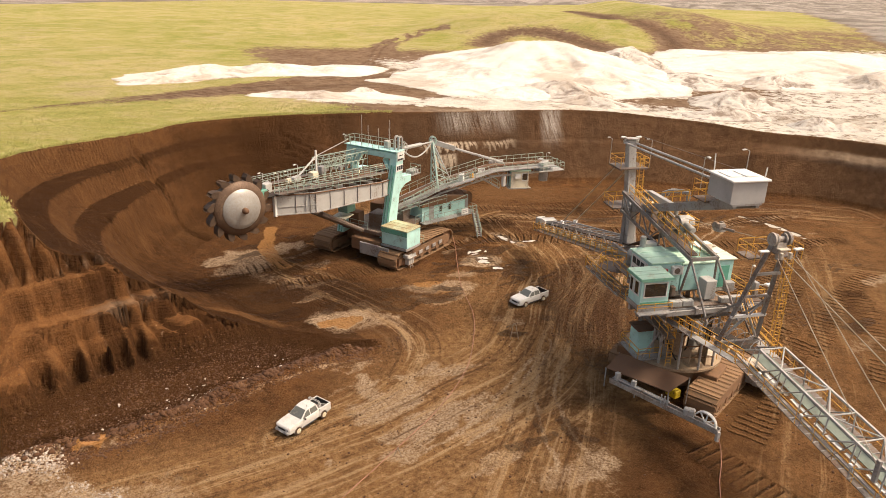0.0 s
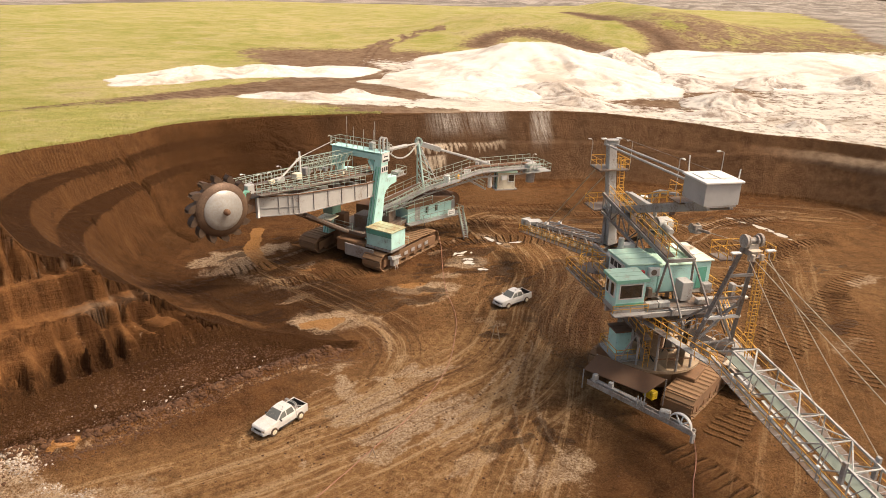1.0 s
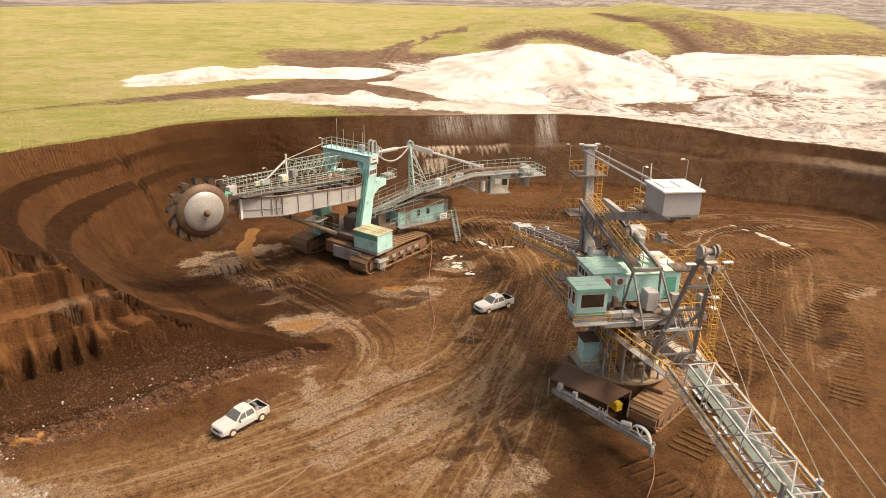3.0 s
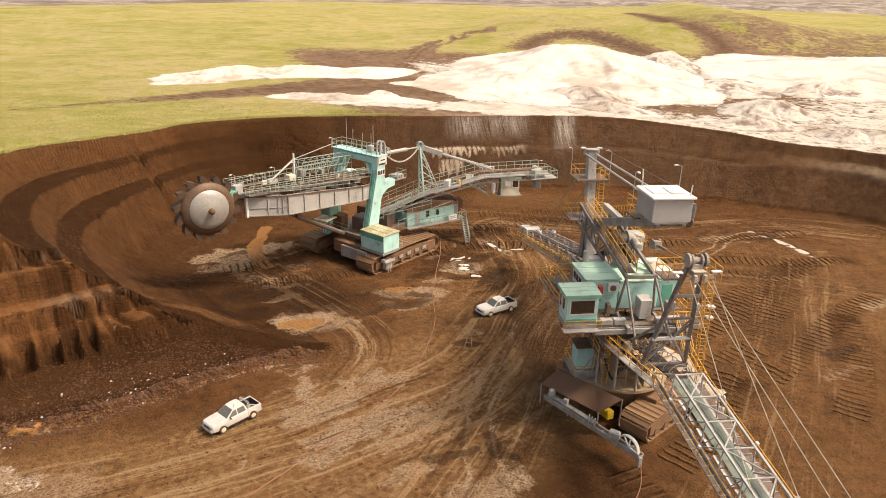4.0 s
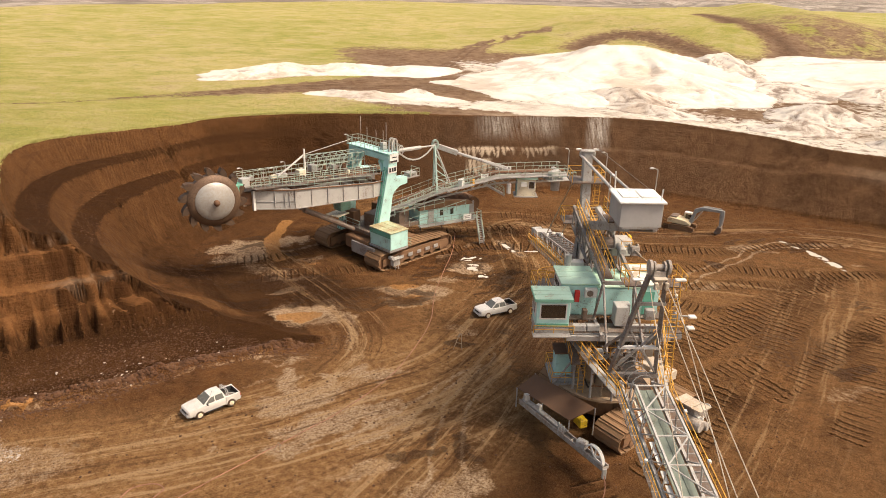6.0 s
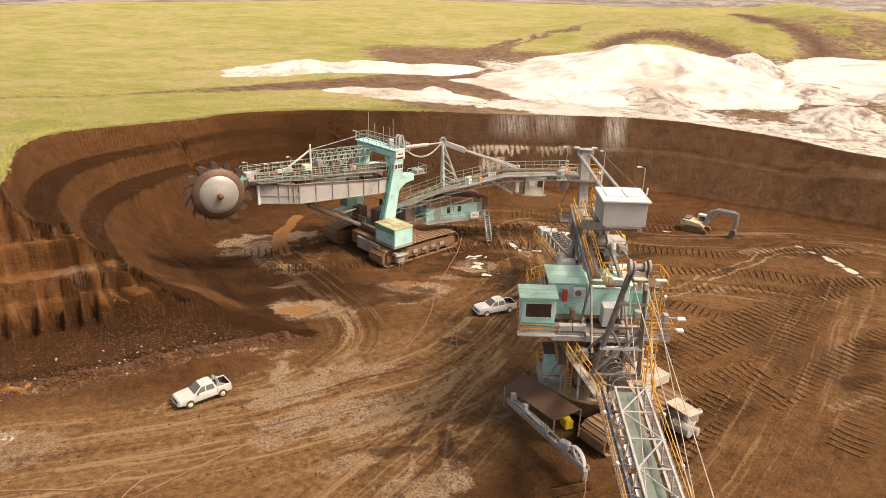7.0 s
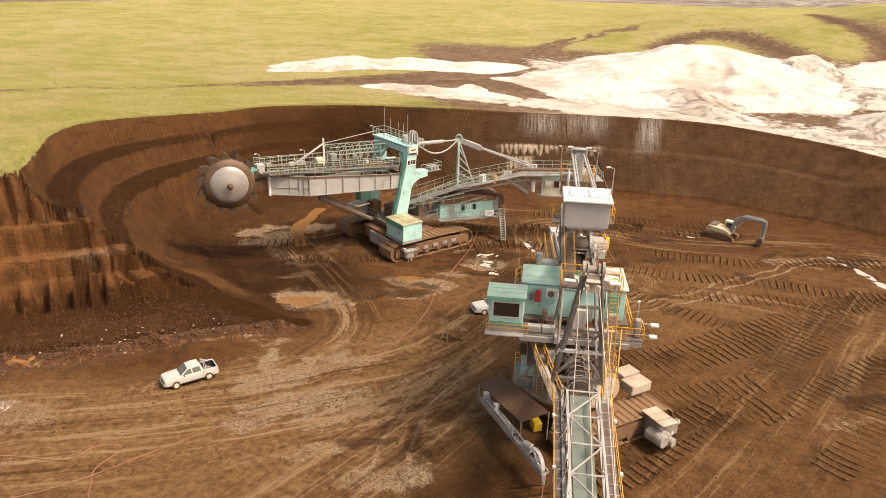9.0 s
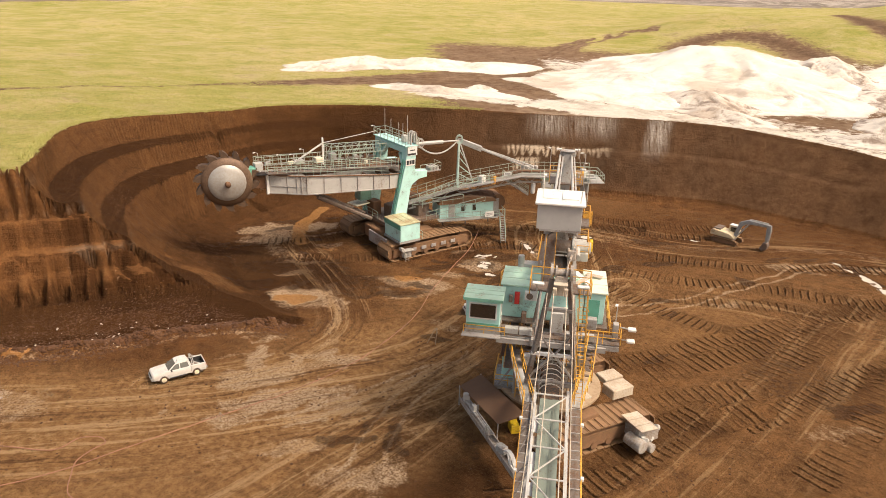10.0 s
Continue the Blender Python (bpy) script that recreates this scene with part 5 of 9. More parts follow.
    railing(R, [(-1.5, -2.2, 3.57), (-1.5, -4.6, 3.57), (1.9, -4.6, 3.57), (1.9, -2.3, 3.57)], YELLOW)
    house = cabin(R, "switch_house", -0.9, 0.65, -4.1, -2.4, 3.6, 5.75, TEAL, PLATE, "small teal switch house with a dirty roof")
    bm = bmesh.new()
    bm_box(bm, (0.68, -3.25, 4.6), (0.05, 1.2, 1.8))
    part("door", bm, TEAL, house, "", 0.02)
    strut(R, "brace", (1.8, -4.3, 3.5), (1.9, -2.3, 7.0), 0.09, GREY)
    # main deck
    bm = bmesh.new()
    for y in (-1.6, 1.6):
        bm_beam(bm, (-11.0, y, 9.75), (5.2, y, 9.75), 0.28, 0.55)
    for x in (-10, -7, -4.5, -2, 0.5, 3, 5):
        bm_beam(bm, (x, -4.4 if x > -5 else -1.7, 9.65), (x, 3.9 if x > -5 else 1.7, 9.65), 0.22, 0.4)
    bm_beam(bm, (3.2, -6.9, 9.7), (3.2, 4.9, 9.7), 0.3, 0.4)
    bm_beam(bm, (4.6, -6.9, 9.7), (4.6, 4.9, 9.7), 0.3, 0.4)
    deck = part("deck_frame", bm, GREY, R, "grey main deck frame")
    bm = bmesh.new()
    bm_box(bm, (-1.2, -3.0, 10.03), (7.4, 2.9, 0.08))
    bm_box(bm, (-1.0, 2.9, 10.03), (6.4, 2.4, 0.08))
    bm_box(bm, (3.9, -1.0, 10.0), (1.6, 11.8, 0.08))
    part("deck_plate", bm, STEEL, R)
    railing(R, [(4.8, -7.0, 9.9), (4.8, -3.8, 9.9)], YELLOW, 0.7)
    railing(R, [(2.6, -7.0, 10.05), (2.6, -4.6, 10.05), (-4.8, -4.6, 10.05), (-4.8, -2.0, 10.05)], YELLOW)
    railing(R, [(4.7, 2.3, 10.05), (4.7, 4.95, 10.05), (3.1, 4.95, 10.05), (3.1, 4.2, 10.05), (-4.2, 4.2, 10.05), (-4.2, 2.0, 10.05)], YELLOW)
    for y, z in ((-3.3, 10.3), (-2.2, 10.3), (1.4, 10.3), (2.5, 10.3)):
        bm = bmesh.new()
        bm_box(bm, (4.4, y, z), (0.5, 1.0, 0.45))
        for k in range(4):
            bm_box(bm, (4.67, y - 0.36 + 0.24 * k, z), (0.03, 0.16, 0.36))
        part("cable_tray", bm, GREY_LIGHT, R, "", 0.0)
    # operator's cab
    cab = cabin(R, "cab", 2.75, 4.75, -6.85, -4.25, 10.45, 12.9, TEAL, ROOF_GREEN, "teal operator's cab with wide windows", -0.12, 0.22)
    window_on(cab, (4.76, -5.55, 11.85), 2.05, 1.25, "x", WHITE)
    window_on(cab, (3.2, -6.86, 11.9), 0.55, 1.2, "-y", WHITE)
    window_on(cab, (4.1, -6.86, 11.9), 0.75, 1.2, "-y", WHITE)
    window_on(cab, (4.1, -4.24, 11.9), 0.7, 1.1, "y", WHITE)
    block(cab, "cab_base", (3.75, -5.55, 10.2), (2.1, 2.7, 0.5), GREY)
    for c, sz in (((4.98, -5.55, 12.86), (0.05, 3.0, 0.24)), ((3.75, -7.08, 12.9), (2.4, 0.05, 0.24))):
        block(cab, "roof_edge", c, sz, ROOF_EDGE, 0, 0.0)
    bm = bmesh.new()
    bm_box(bm, (4.78, -5.55, 10.65), (0.04, 2.5, 0.28))
    part("panel_strip", bm, TEAL_DARK, cab)
    bm = bmesh.new()
    bm_box(bm, (4.95, -5.6, 9.9), (0.9, 3.0, 0.08))
    part("cab_step", bm, GREY, R)
    block(R, "fire_cabinet", (1.95, -3.15, 11.9), (0.3, 0.4, 1.0), RED, 0, 0.03, "red fire cabinet")
    block(R, "meter_box", (1.95, -3.65, 11.8), (0.25, 0.3, 0.6), STEEL, 0, 0.02)
    # electric houses
    eh = cabin(R, "electric_house", -2.0, 1.75, -4.35, -1.5, 10.1, 12.75, TEAL, ROOF_GREEN, "large teal electric house with a pale green roof", 0.1)
    bm = bmesh.new()
    bm_box(bm, (2.0, -2.05, 12.25), (0.42, 1.0, 0.75))
    ac = part("air_conditioner", bm, WHITE, eh, "white air conditioner unit", 0.03)
    bm = bmesh.new()
    bm_tube(bm, (2.2, -2.15, 12.25), (2.24, -2.15, 12.25), 0.27, 16)
    part("fan_grille", bm, STEEL, ac)
    sign_bars(eh, (-0.3, -4.40, 11.75), 2.9, 1.7, (1, 0, 0), [(-0.33, 0.2, 0.2, 0.34), (-0.08, 0.2, 0.2, 0.34), (0.18, 0.2, 0.22, 0.34), (-0.1, -0.3, 0.6, 0.2)], WHITE, BLACK, (0, -1, 0))
    bm = bmesh.new()
    bm_tube(bm, (-2.3, -3.2, 12.8), (-2.3, -3.2, 13.9), 0.28, 14)
    bm_box(bm, (-2.6, -2.4, 12.9), (0.9, 1.2, 0.6))
    part("ventilator", bm, GREY_LIGHT, eh, "", 0.04)
    cabin(R, "electric_house", -2.4, 1.72, -1.38, 2.1, 10.1, 12.5, TEAL, ROOF_GREEN, "teal electric house below the bridge", 0.05, 0.05)
    eh2 = cabin(R, "electric_house", -2.9, 1.6, 2.2, 3.75, 10.1, 12.65, TEAL, ROOF_PALE, "narrow teal electric house with a pale cream-green roof", 0.1)
    bm = bmesh.new()
    bm_box(bm, (1.64, 2.9, 11.2), (0.05, 0.9, 2.0))
    part("door", bm, TEAL_DARK, eh2, "dark green door")
    bm = bmesh.new()
    bm_box(bm, (-0.6, 3.78, 11.2), (0.9, 0.05, 2.0))
    part("door", bm, TEAL_DARK, eh2, "dark green door")
    for c, s, mt in (((3.5, 0.1, 11.1), (1.2, 1.0, 1.7), GREY_LIGHT), ((2.0, 0.9, 10.8), (0.8, 0.7, 1.2), GREY_LIGHT), ((2.7, 2.8, 10.7), (0.6, 0.8, 0.9), GREY), ((3.9, 4.55, 10.8), (0.6, 0.4, 1.4), GREY)):
        block(R, "control_box", c, s, mt, 0, 0.04, "grey control box")
    for z in (10.2, 11.2):
        arm = strut(R, "lamp_arm", (3.9, 4.9, z), (4.1, 5.6, z), 0.06, GREY_LIGHT)
        block(R, "flood_light", (4.1, 5.75, z), (0.5, 0.6, 0.18), WHITE, 0, 0.03, "white flood light")
    flood_light(R, (3.0, 4.6, 10.1), 2.6, (1, -0.3, 0), GREY_LIGHT)
    # mast
    bm = bmesh.new()
    prof = [(-13.25, 20.4), (-12.4, 20.4), (-11.4, 15.0), (-10.7, 14.2), (-10.3, 9.6), (-11.7, 9.6), (-12.0, 13.5)]
    bm_prism(bm, prof, 0.85, Matrix.Translation((0, 0, 0)))
    mast = part("mast", bm, GREY_LIGHT, R, "tall light grey box mast", 0.04)
    bm = bmesh.new()
    for y in (-0.75, 0.75):
        bm_beam(bm, (-11.0, y, 9.8), (-11.6, y * 0.55, 13.4), 0.3, 0.4)
    part("mast_foot", bm, GREY, mast)
    bm = bmesh.new()
    bm_tube(bm, (-12.8, -0.75, 20.35), (-12.8, 0.75, 20.35), 0.26, 14)
    part("head_pulley", bm, GREY_LIGHT, mast)
    block(mast, "head_plate", (-12.7, 0, 20.66), (0.9, 1.3, 0.08), GREY_LIGHT, 0, 0.02)
    for y in (-0.85, 0.85):
        block(mast, "lamp_head", (-12.9, y, 20.75), (0.35, 0.5, 0.14), WHITE, 0, 0.02)
    bm = bmesh.new()
    bm_box(bm, (-12.7, 0, 17.75), (2.6, 3.2, 0.12))
    for y in (-1.4, 1.4):
        bm_beam(bm, (-13.9, y, 17.65), (-11.5, y, 17.65), 0.12, 0.2)
    part("mast_platform", bm, STEEL, R)
    railing(R, [(-11.4, -1.55, 17.8), (-13.95, -1.55, 17.8), (-13.95, 1.55, 17.8), (-11.4, 1.55, 17.8), (-11.4, 0.6, 17.8)], YELLOW)
    flood_light(R, (-13.9, -1.6, 17.8), 2.6, (-1, -0.4, 0), GREY_LIGHT)
    flood_light(R, (-11.4, 1.6, 17.8), 2.9, (-0.6, -0.8, 0), GREY_LIGHT)
    bm = bmesh.new()
    bm_box(bm, (-12.2, 0, 13.75), (2.6, 4.2, 0.12))
    bm_box(bm, (-9.2, 1.2, 13.95), (3.6, 1.1, 0.1))
    part("mast_platform", bm, STEEL, R)
    railing(R, [(-11.2, -2.05, 13.8), (-13.4, -2.05, 13.8), (-13.4, 2.05, 13.8), (-10.8, 2.05, 13.8)], YELLOW)
    ladder(R, (-11.2, 0.9, 13.8), (-12.0, 1.1, 18.9), 0.5, (0, 1, 0), YELLOW, True)
    # counterweight boom, tie bars and box
    bm = bmesh.new()
    for y in (-1.25, 0.75):
        bm_beam(bm, (-11.8, y * 0.55, 13.4), (7.0, y, 19.75), 0.32, 0.75)
    for k in range(8):
        t = 0.12 + 0.11 * k
        x, z = -11.8 + 18.8 * t, 13.4 + 6.35 * t
        bm_beam(bm, (x, -1.2, z), (x, 0.75, z), 0.16, 0.2)
    cwb = part("counterweight_boom", bm, GREY, R, "grey inclined counterweight boom", 0.03)
    for y in (-0.7, 0.35):
        strut(R, "tie_bar", (-12.8, y, 20.2), (3.4, y * 1.3, 20.75), 0.11, GREY_LIGHT)
        strut(R, "tie_bar", (-12.8, y + 0.25, 20.1), (3.4, y * 1.3 + 0.25, 20.6), 0.07, GREY_LIGHT)
    strut(R, "cable", (-12.8, 0.9, 20.9), (3.2, 1.2, 21.5), 0.025, STEEL)
    bm = bmesh.new()
    bm_beam(bm, (-10.8, 1.5, 14.2), (2.8, 1.55, 18.8), 0.75, 0.06)
    part("walkway", bm, STEEL, R)
    railing(R, [(-10.8, 1.9, 14.2), (2.8, 1.95, 18.8)], YELLOW)
    railing(R, [(-10.8, 1.15, 14.2), (-3.0, 1.2, 16.9)], YELLOW)
    block(R, "cable_duct", (-6.5, 0.55, 16.0), (4.5, 0.5, 0.5), GREY_LIGHT)
    bm = bmesh.new()
    bm_box(bm, (3.0, 0.0, 19.0), (1.8, 3.6, 0.1))
    part("boom_platform", bm, STEEL, R)
    railing(R, [(2.1, -1.8, 19.05), (2.1, 1.8, 19.05), (3.9, 1.8, 19.05)], YELLOW)
    railing(R, [(2.1, -1.8, 19.05), (4.0, -1.8, 19.05)], YELLOW, 1.5)
    bm = bmesh.new()
    bm_tube(bm, (3.5, -0.9, 20.6), (3.5, 0.8, 20.6), 0.42, 16)
    bm_box(bm, (3.5, -0.9, 20.2), (0.7, 0.25, 1.3))
    bm_box(bm, (3.5, 0.8, 20.2), (0.7, 0.25, 1.3))
    part("sheave", bm, GREY_LIGHT, R)
    box = block(R, "counterweight_box", (5.85, -0.45, 20.72), (3.1, 3.0, 1.75), BOX_GREY, 0, 0.03, "large plain grey counterweight box with a white lid")
    bm = bmesh.new()
    vs = bm_box(bm, (5.85, -0.45, 21.68), (3.45, 3.35, 0.17))
    for v in vs:
        v.co.z += 0.10 * (1 if abs(v.co.x - 5.85) < 0.01 else 0)
    lid = part("lid", bm, WHITE, box, "white lid with two raised hatches", 0.04)
    for y in (-1.1, 0.25):
        bm = bmesh.new()
        bm_box(bm, (5.7, y, 21.80), (1.7, 1.15, 0.08))
        part("hatch", bm, WHITE, lid, "", 0.02)
    bm = bmesh.new()
    for k in range(4):
        bm_box(bm, (4.35 + 1.0 * k, -0.45, 19.78), (0.12, 2.6, 0.14))
    part("box_rib", bm, GREY, box)
    flood_light(R, (3.0, -1.75, 19.8), 2.7, (1, 0.2, 0), GREY_LIGHT)
    flood_light(R, (4.1, 1.4, 20.6), 2.6, (-0.3, -1, 0), GREY_LIGHT)
    strut(R, "aerial", (4.4, -1.7, 21.7), (4.3, -1.75, 23.1), 0.05, WHITE)
    strut(R, "aerial", (7.1, 0.9, 21.7), (7.1, 0.95, 22.6), 0.05, WHITE)
    # bridge truss from the mast down to its end above the deck
    def zb(x):
        return 13.45 + 0.155 * (2.7 - x)
    bm = bmesh.new()
    for y in (-1.3, 1.2):
        bm_beam(bm, (-10.8, y, zb(-10.8)), (2.8, y, zb(2.8)), 0.24, 0.34)
        bm_beam(bm, (-10.8, y, zb(-10.8) - 1.9), (-1.0, y, zb(-1.0) - 1.5), 0.18, 0.24)
    bm_beam(bm, (2.7, -1.3, zb(2.7)), (2.7, 1.2, zb(2.7)), 0.22, 0.28)
    bridge = part("bridge_truss", bm, FRAMEGREY, R, "grey bridge truss with walkways")
    for i in range(5):
        x0, x1 = -10.6 + 1.95 * i, -8.65 + 1.95 * i
        for y in (-1.3, 1.2):
            strut(bridge, "strut", (x0, y, zb(x0) - 1.85), (x0, y, zb(x0)), 0.07, FRAMEGREY)
            a0, a1 = (1.85, 0.0) if i % 2 else (0.0, 1.8)
            strut(bridge, "strut", (x0, y, zb(x0) - a0), (x1, y, zb(x1) - a1), 0.07, FRAMEGREY)
        strut(bridge, "strut", (x0, -1.3, zb(x0)), (x0, 1.2, zb(x0)), 0.06, FRAMEGREY)
    for y in (-1.3, 1.2):
        strut(bridge, "strut", (2.7, y, 13.4), (6.6, y * 1.15, 9.3), 0.10, FRAMEGREY)
        strut(bridge, "strut", (2.7, y, 13.4), (2.3, y * 1.3, 10.0), 0.11, FRAMEGREY)
    bm = bmesh.new()
    bm_beam(bm, (-9.6, -0.85, zb(-9.6) + 0.2), (2.4, -0.85, zb(2.4) + 0.2), 0.75, 0.07)
    part("walkway", bm, STEEL, R)
    for y in (-1.25, -0.45):
        railing(R, [(-9.6, y, zb(-9.6) + 0.22), (2.5, y, zb(2.5) + 0.22)], YELLOW, 1.1, 1.2)
    railing(R, [(-6.6, 2.3, 14.1), (-2.4, 2.3, 14.1), (-2.4, 1.3, 14.1)], YELLOW)
    railing(R, [(-6.6, 2.3, 14.1), (-6.6, 0.9, 14.1)], YELLOW)
    # belt, drive and pulleys
    bm = bmesh.new()
    for p, q in (((-33.0, 0, 4.6), (-9.5, 0, 10.2)), ((-9.5, 0, 10.2), (-3.5, 0, 13.6)), ((-3.5, 0, 13.6), (-1.0, 0, 13.2))):
        bm_beam(bm, p, q, 1.3, 0.10)
    part("belt", bm, RUBBER, R)
    bm = bmesh.new()
    bm_tube(bm, (-3.7, -0.6, 14.4), (-3.7, 0.9, 14.4), 0.62, 18)
    part("drum", bm, STEEL, R)
    bm = bmesh.new()
    bm_tube(bm, (-3.7, 0.9, 14.5), (-3.7, 2.1, 14.5), 0.72, 18)
    bm_tube(bm, (-3.7, 2.1, 14.5), (-3.7, 2.5, 14.5), 0.5, 16)
    bm_box(bm, (-3.5, 1.5, 13.9), (1.2, 1.6, 0.7))
    bm_tube(bm, (-2.9, 1.3, 14.6), (-1.6, 1.3, 14.4), 0.32, 12)
    bm_tube(bm, (-4.3, 1.0, 15.1), (-4.3, 1.0, 15.6), 0.2, 10)
    part("drive_unit", bm, GREY_LIGHT, R, "light grey belt drive and gearbox", 0.03)
    block(R, "guard", (-4.4, 2.55, 14.5), (0.7, 0.25, 0.9), BRIGHT_YELLOW, 0, 0.03)
    for k, (c, sz, rz) in enumerate((((-0.2, 1.9, 13.2), (2.8, 0.5, 0.07), 24), ((0.3, 2.0, 13.3), (2.4, 0.45, 0.07), -30), ((-1.4, 2.9, 13.0), (1.4, 0.5, 0.07), 70))):
        block(R, "cover_plate", c, sz, DUSTWHITE if k else WHITE, rz, 0.01, "whitish cover plate")
    rope_a, rope_b = Vector((-3.0, 1.2, 15.2)), Vector((10.9, 0.2, 17.9))
    strut(R, "rope", rope_a, rope_b, 0.03, DUSTWHITE)
    m0, m1 = rope_a.lerp(rope_b, 0.40), rope_a.lerp(rope_b, 0.58)
    bm = bmesh.new()
    bm_beam(bm, m0, m0.lerp(m1, 0.3), 0.6, 0.7)
    for y in (-0.3, 0.3):
        bm_tube(bm, m0 + Vector((0.1, y - 0.08, 0.1)), m0 + Vector((0.1, y + 0.08, 0.1)), 0.42, 16)
    bm_beam(bm, m0, m1, 0.16, 0.22)
    part("pulley_block", bm, GREY_DIRTY, R, "grey rope pulley block", 0.03)
    # support frame of the discharge boom
    bm = bmesh.new()
    for s in (-1, 1):
        bm_beam(bm, (8.6, 1.72 * s, 8.6), (11.0, 0.55 * s, 17.8), 0.28, 0.28)
        bm_beam(bm, (6.0, 1.6 * s, 9.4), (9.4, 1.25 * s, 12.4), 0.16, 0.16)
    bm_beam(bm, (8.7, -1.9, 8.6), (8.7, 1.9, 8.6), 0.3, 0.35)
    bm_beam(bm, (10.6, -1.0, 15.4), (10.6, 1.0, 15.4), 0.2, 0.2)
    af = part("boom_support", bm, FRAMEGREY, R, "grey A-shaped boom support frame")
    beam(af, "cross_bar", (9.35, -1.55, 11.3), (9.35, 1.55, 11.3), 0.24, 0.2, WHITE)
    beam(af, "cross_bar", (9.85, -1.25, 13.2), (9.85, 1.25, 13.2), 0.16, 0.16, GREY)
    for s in (-1, 1):
        strut(af, "brace", (9.35, 0.05 * s, 11.3), (8.7, 1.65 * s, 8.9), 0.11, GREY_LIGHT)
        strut(af, "brace", (9.35, 0.05 * s, 11.3), (9.9, 1.2 * s, 13.4), 0.08, GREY)
    bm = bmesh.new()
    bm_box(bm, (9.9, -1.35, 16.7), (1.5, 1.2, 0.08))
    part("head_platform", bm, STEEL, R)
    block(R, "head_platform", (9.9, 1.35, 16.7), (1.5, 1.2, 0.08), STEEL, 0, 0.0)
    railing(R, [(11.3, -1.95, 16.75), (9.2, -1.95, 16.75), (9.2, 1.95, 16.75), (11.3, 1.95, 16.75)], YELLOW)
    bm = bmesh.new()
    for y in (-0.62, 0.62):
        bm_tube(bm, (11.1, y - 0.09, 18.35), (11.1, y + 0.09, 18.35), 0.50, 20)
        bm_tube(bm, (11.1, y * 0.55 - 0.06, 18.35), (11.1, y * 0.55 + 0.06, 18.35), 0.40, 18)
    bm_tube(bm, (11.1, -0.6, 18.35), (11.1, 0.6, 18.35), 0.22, 14)
    bm_box(bm, (11.2, 0, 17.75), (0.5, 0.8, 0.8))
    part("rope_drum", bm, GREY_DIRTY, R, "grey rope sheaves", 0.0)
    bm = bmesh.new()
    bm_box(bm, (11.6, 0, 17.75), (0.6, 0.9, 0.10), 0)
    bm_box(bm, (11.35, 0, 17.3), (0.3, 0.5, 0.9), 0)
    for y in (-0.45, 0.45):
        bm_box(bm, (12.0, y * 0.8, 17.35), (0.26, 0.24, 0.5))
    part("rope_clamp", bm, DUSTWHITE, R, "", 0.03)
    for y in (-1.5, 1.5):
        block(R, "flood_light", (11.45, y * 0.95, 17.6), (0.34, 0.75, 0.14), WHITE, 0, 0.04, "white flood light")
        strut(R, "lamp_post", (11.3, y, 16.95), (11.3, y, 17.65), 0.05, GREY_LIGHT)
    ladder(R, (10.6, 1.95, 8.3), (10.8, 1.5, 17.4), 0.5, (0, 1, 0), YELLOW, True)
    stairs(R, (7.4, 2.6, 8.3), (4.8, 2.9, 10.0), 0.7, STEEL, YELLOW)
    for y in (-0.9, -0.45, 0.45, 0.9):
        strut(R, "rope", (12.2, y * 0.9, 17.3), (24.4 if abs(y) > 0.6 else 50.0, y * 1.5, 9.0 if abs(y) > 0.6 else 7.0), 0.03, DUSTWHITE)
    # discharge boom
    def zt(x):
        return 10.12 - 0.11 * (x - 12.6)
    x1 = 52.0
    bm = bmesh.new()
    for y in (-0.98, 1.08):
        bm_beam(bm, (12.6, y, zt(12.6)), (x1, y, zt(x1)), 0.14, 0.14)
        bm_beam(bm, (9.6, y * 1.15, zt(9.6) - 1.9), (x1, y * 1.15, zt(x1) - 1.9), 0.20, 0.26)
    boom = part("discharge_boom", bm, GREY_LIGHT, R, "light grey lattice discharge boom")
    n = 16
    for i in range(n + 1):
        xa = 12.6 + (x1 - 12.6) * i / n
        xb = 12.6 + (x1 - 12.6) * (i + 1) / n
        strut(boom, "strut", (xa, -0.98, zt(xa)), (xa, 1.08, zt(xa)), 0.06, GREY_LIGHT)
        for y in (-0.98, 1.08):
            strut(boom, "strut", (xa, y, zt(xa)), (xa, y * 1.15, zt(xa) - 1.9), 0.055, GREY_LIGHT)
            if i < n:
                strut(boom, "strut", (xa, y * 1.15, zt(xa) - 1.9), (xb, y, zt(xb)), 0.05, GREY_LIGHT)
        if i < n:
            s = 1 if i % 2 else -1
            strut(boom, "strut", (xa, 0.05 - 1.03 * s, zt(xa)), (xb, 0.05 + 1.03 * s, zt(xb)), 0.055, GREY_LIGHT)
    for y in (-0.98, 1.08):
        strut(boom, "strut", (12.6, y, zt(12.6)), (9.6, y * 1.15, 8.5), 0.07, GREY_LIGHT)
        block(boom, "rope_bracket", (24.4, y * 1.15, 8.4), (0.3, 0.25, 1.6), GREY, 0, 0.03)
        block(boom, "rope_bracket", (50.0, y * 0.72, 6.3), (0.3, 0.25, 1.5), GREY, 0, 0.03)
    bm = bmesh.new()
    bm_beam(bm, (5.0, 0, 8.0), (11.5, 0, zt(11.5) - 1.25), 1.25, 0.1)
    part("belt", bm, RUBBER, boom)
    bm = bmesh.new()
    for y, dz in ((-0.42, -0.09), (0.0, -0.13), (0.42, -0.09)):
        bm_beam(bm, (11.5, y, zt(11.5) - 1.1 + dz), (x1, y, zt(x1) - 1.1 + dz), 0.50, 0.06)
    part("belt", bm, BELT, boom, "green-grey conveyor belt")
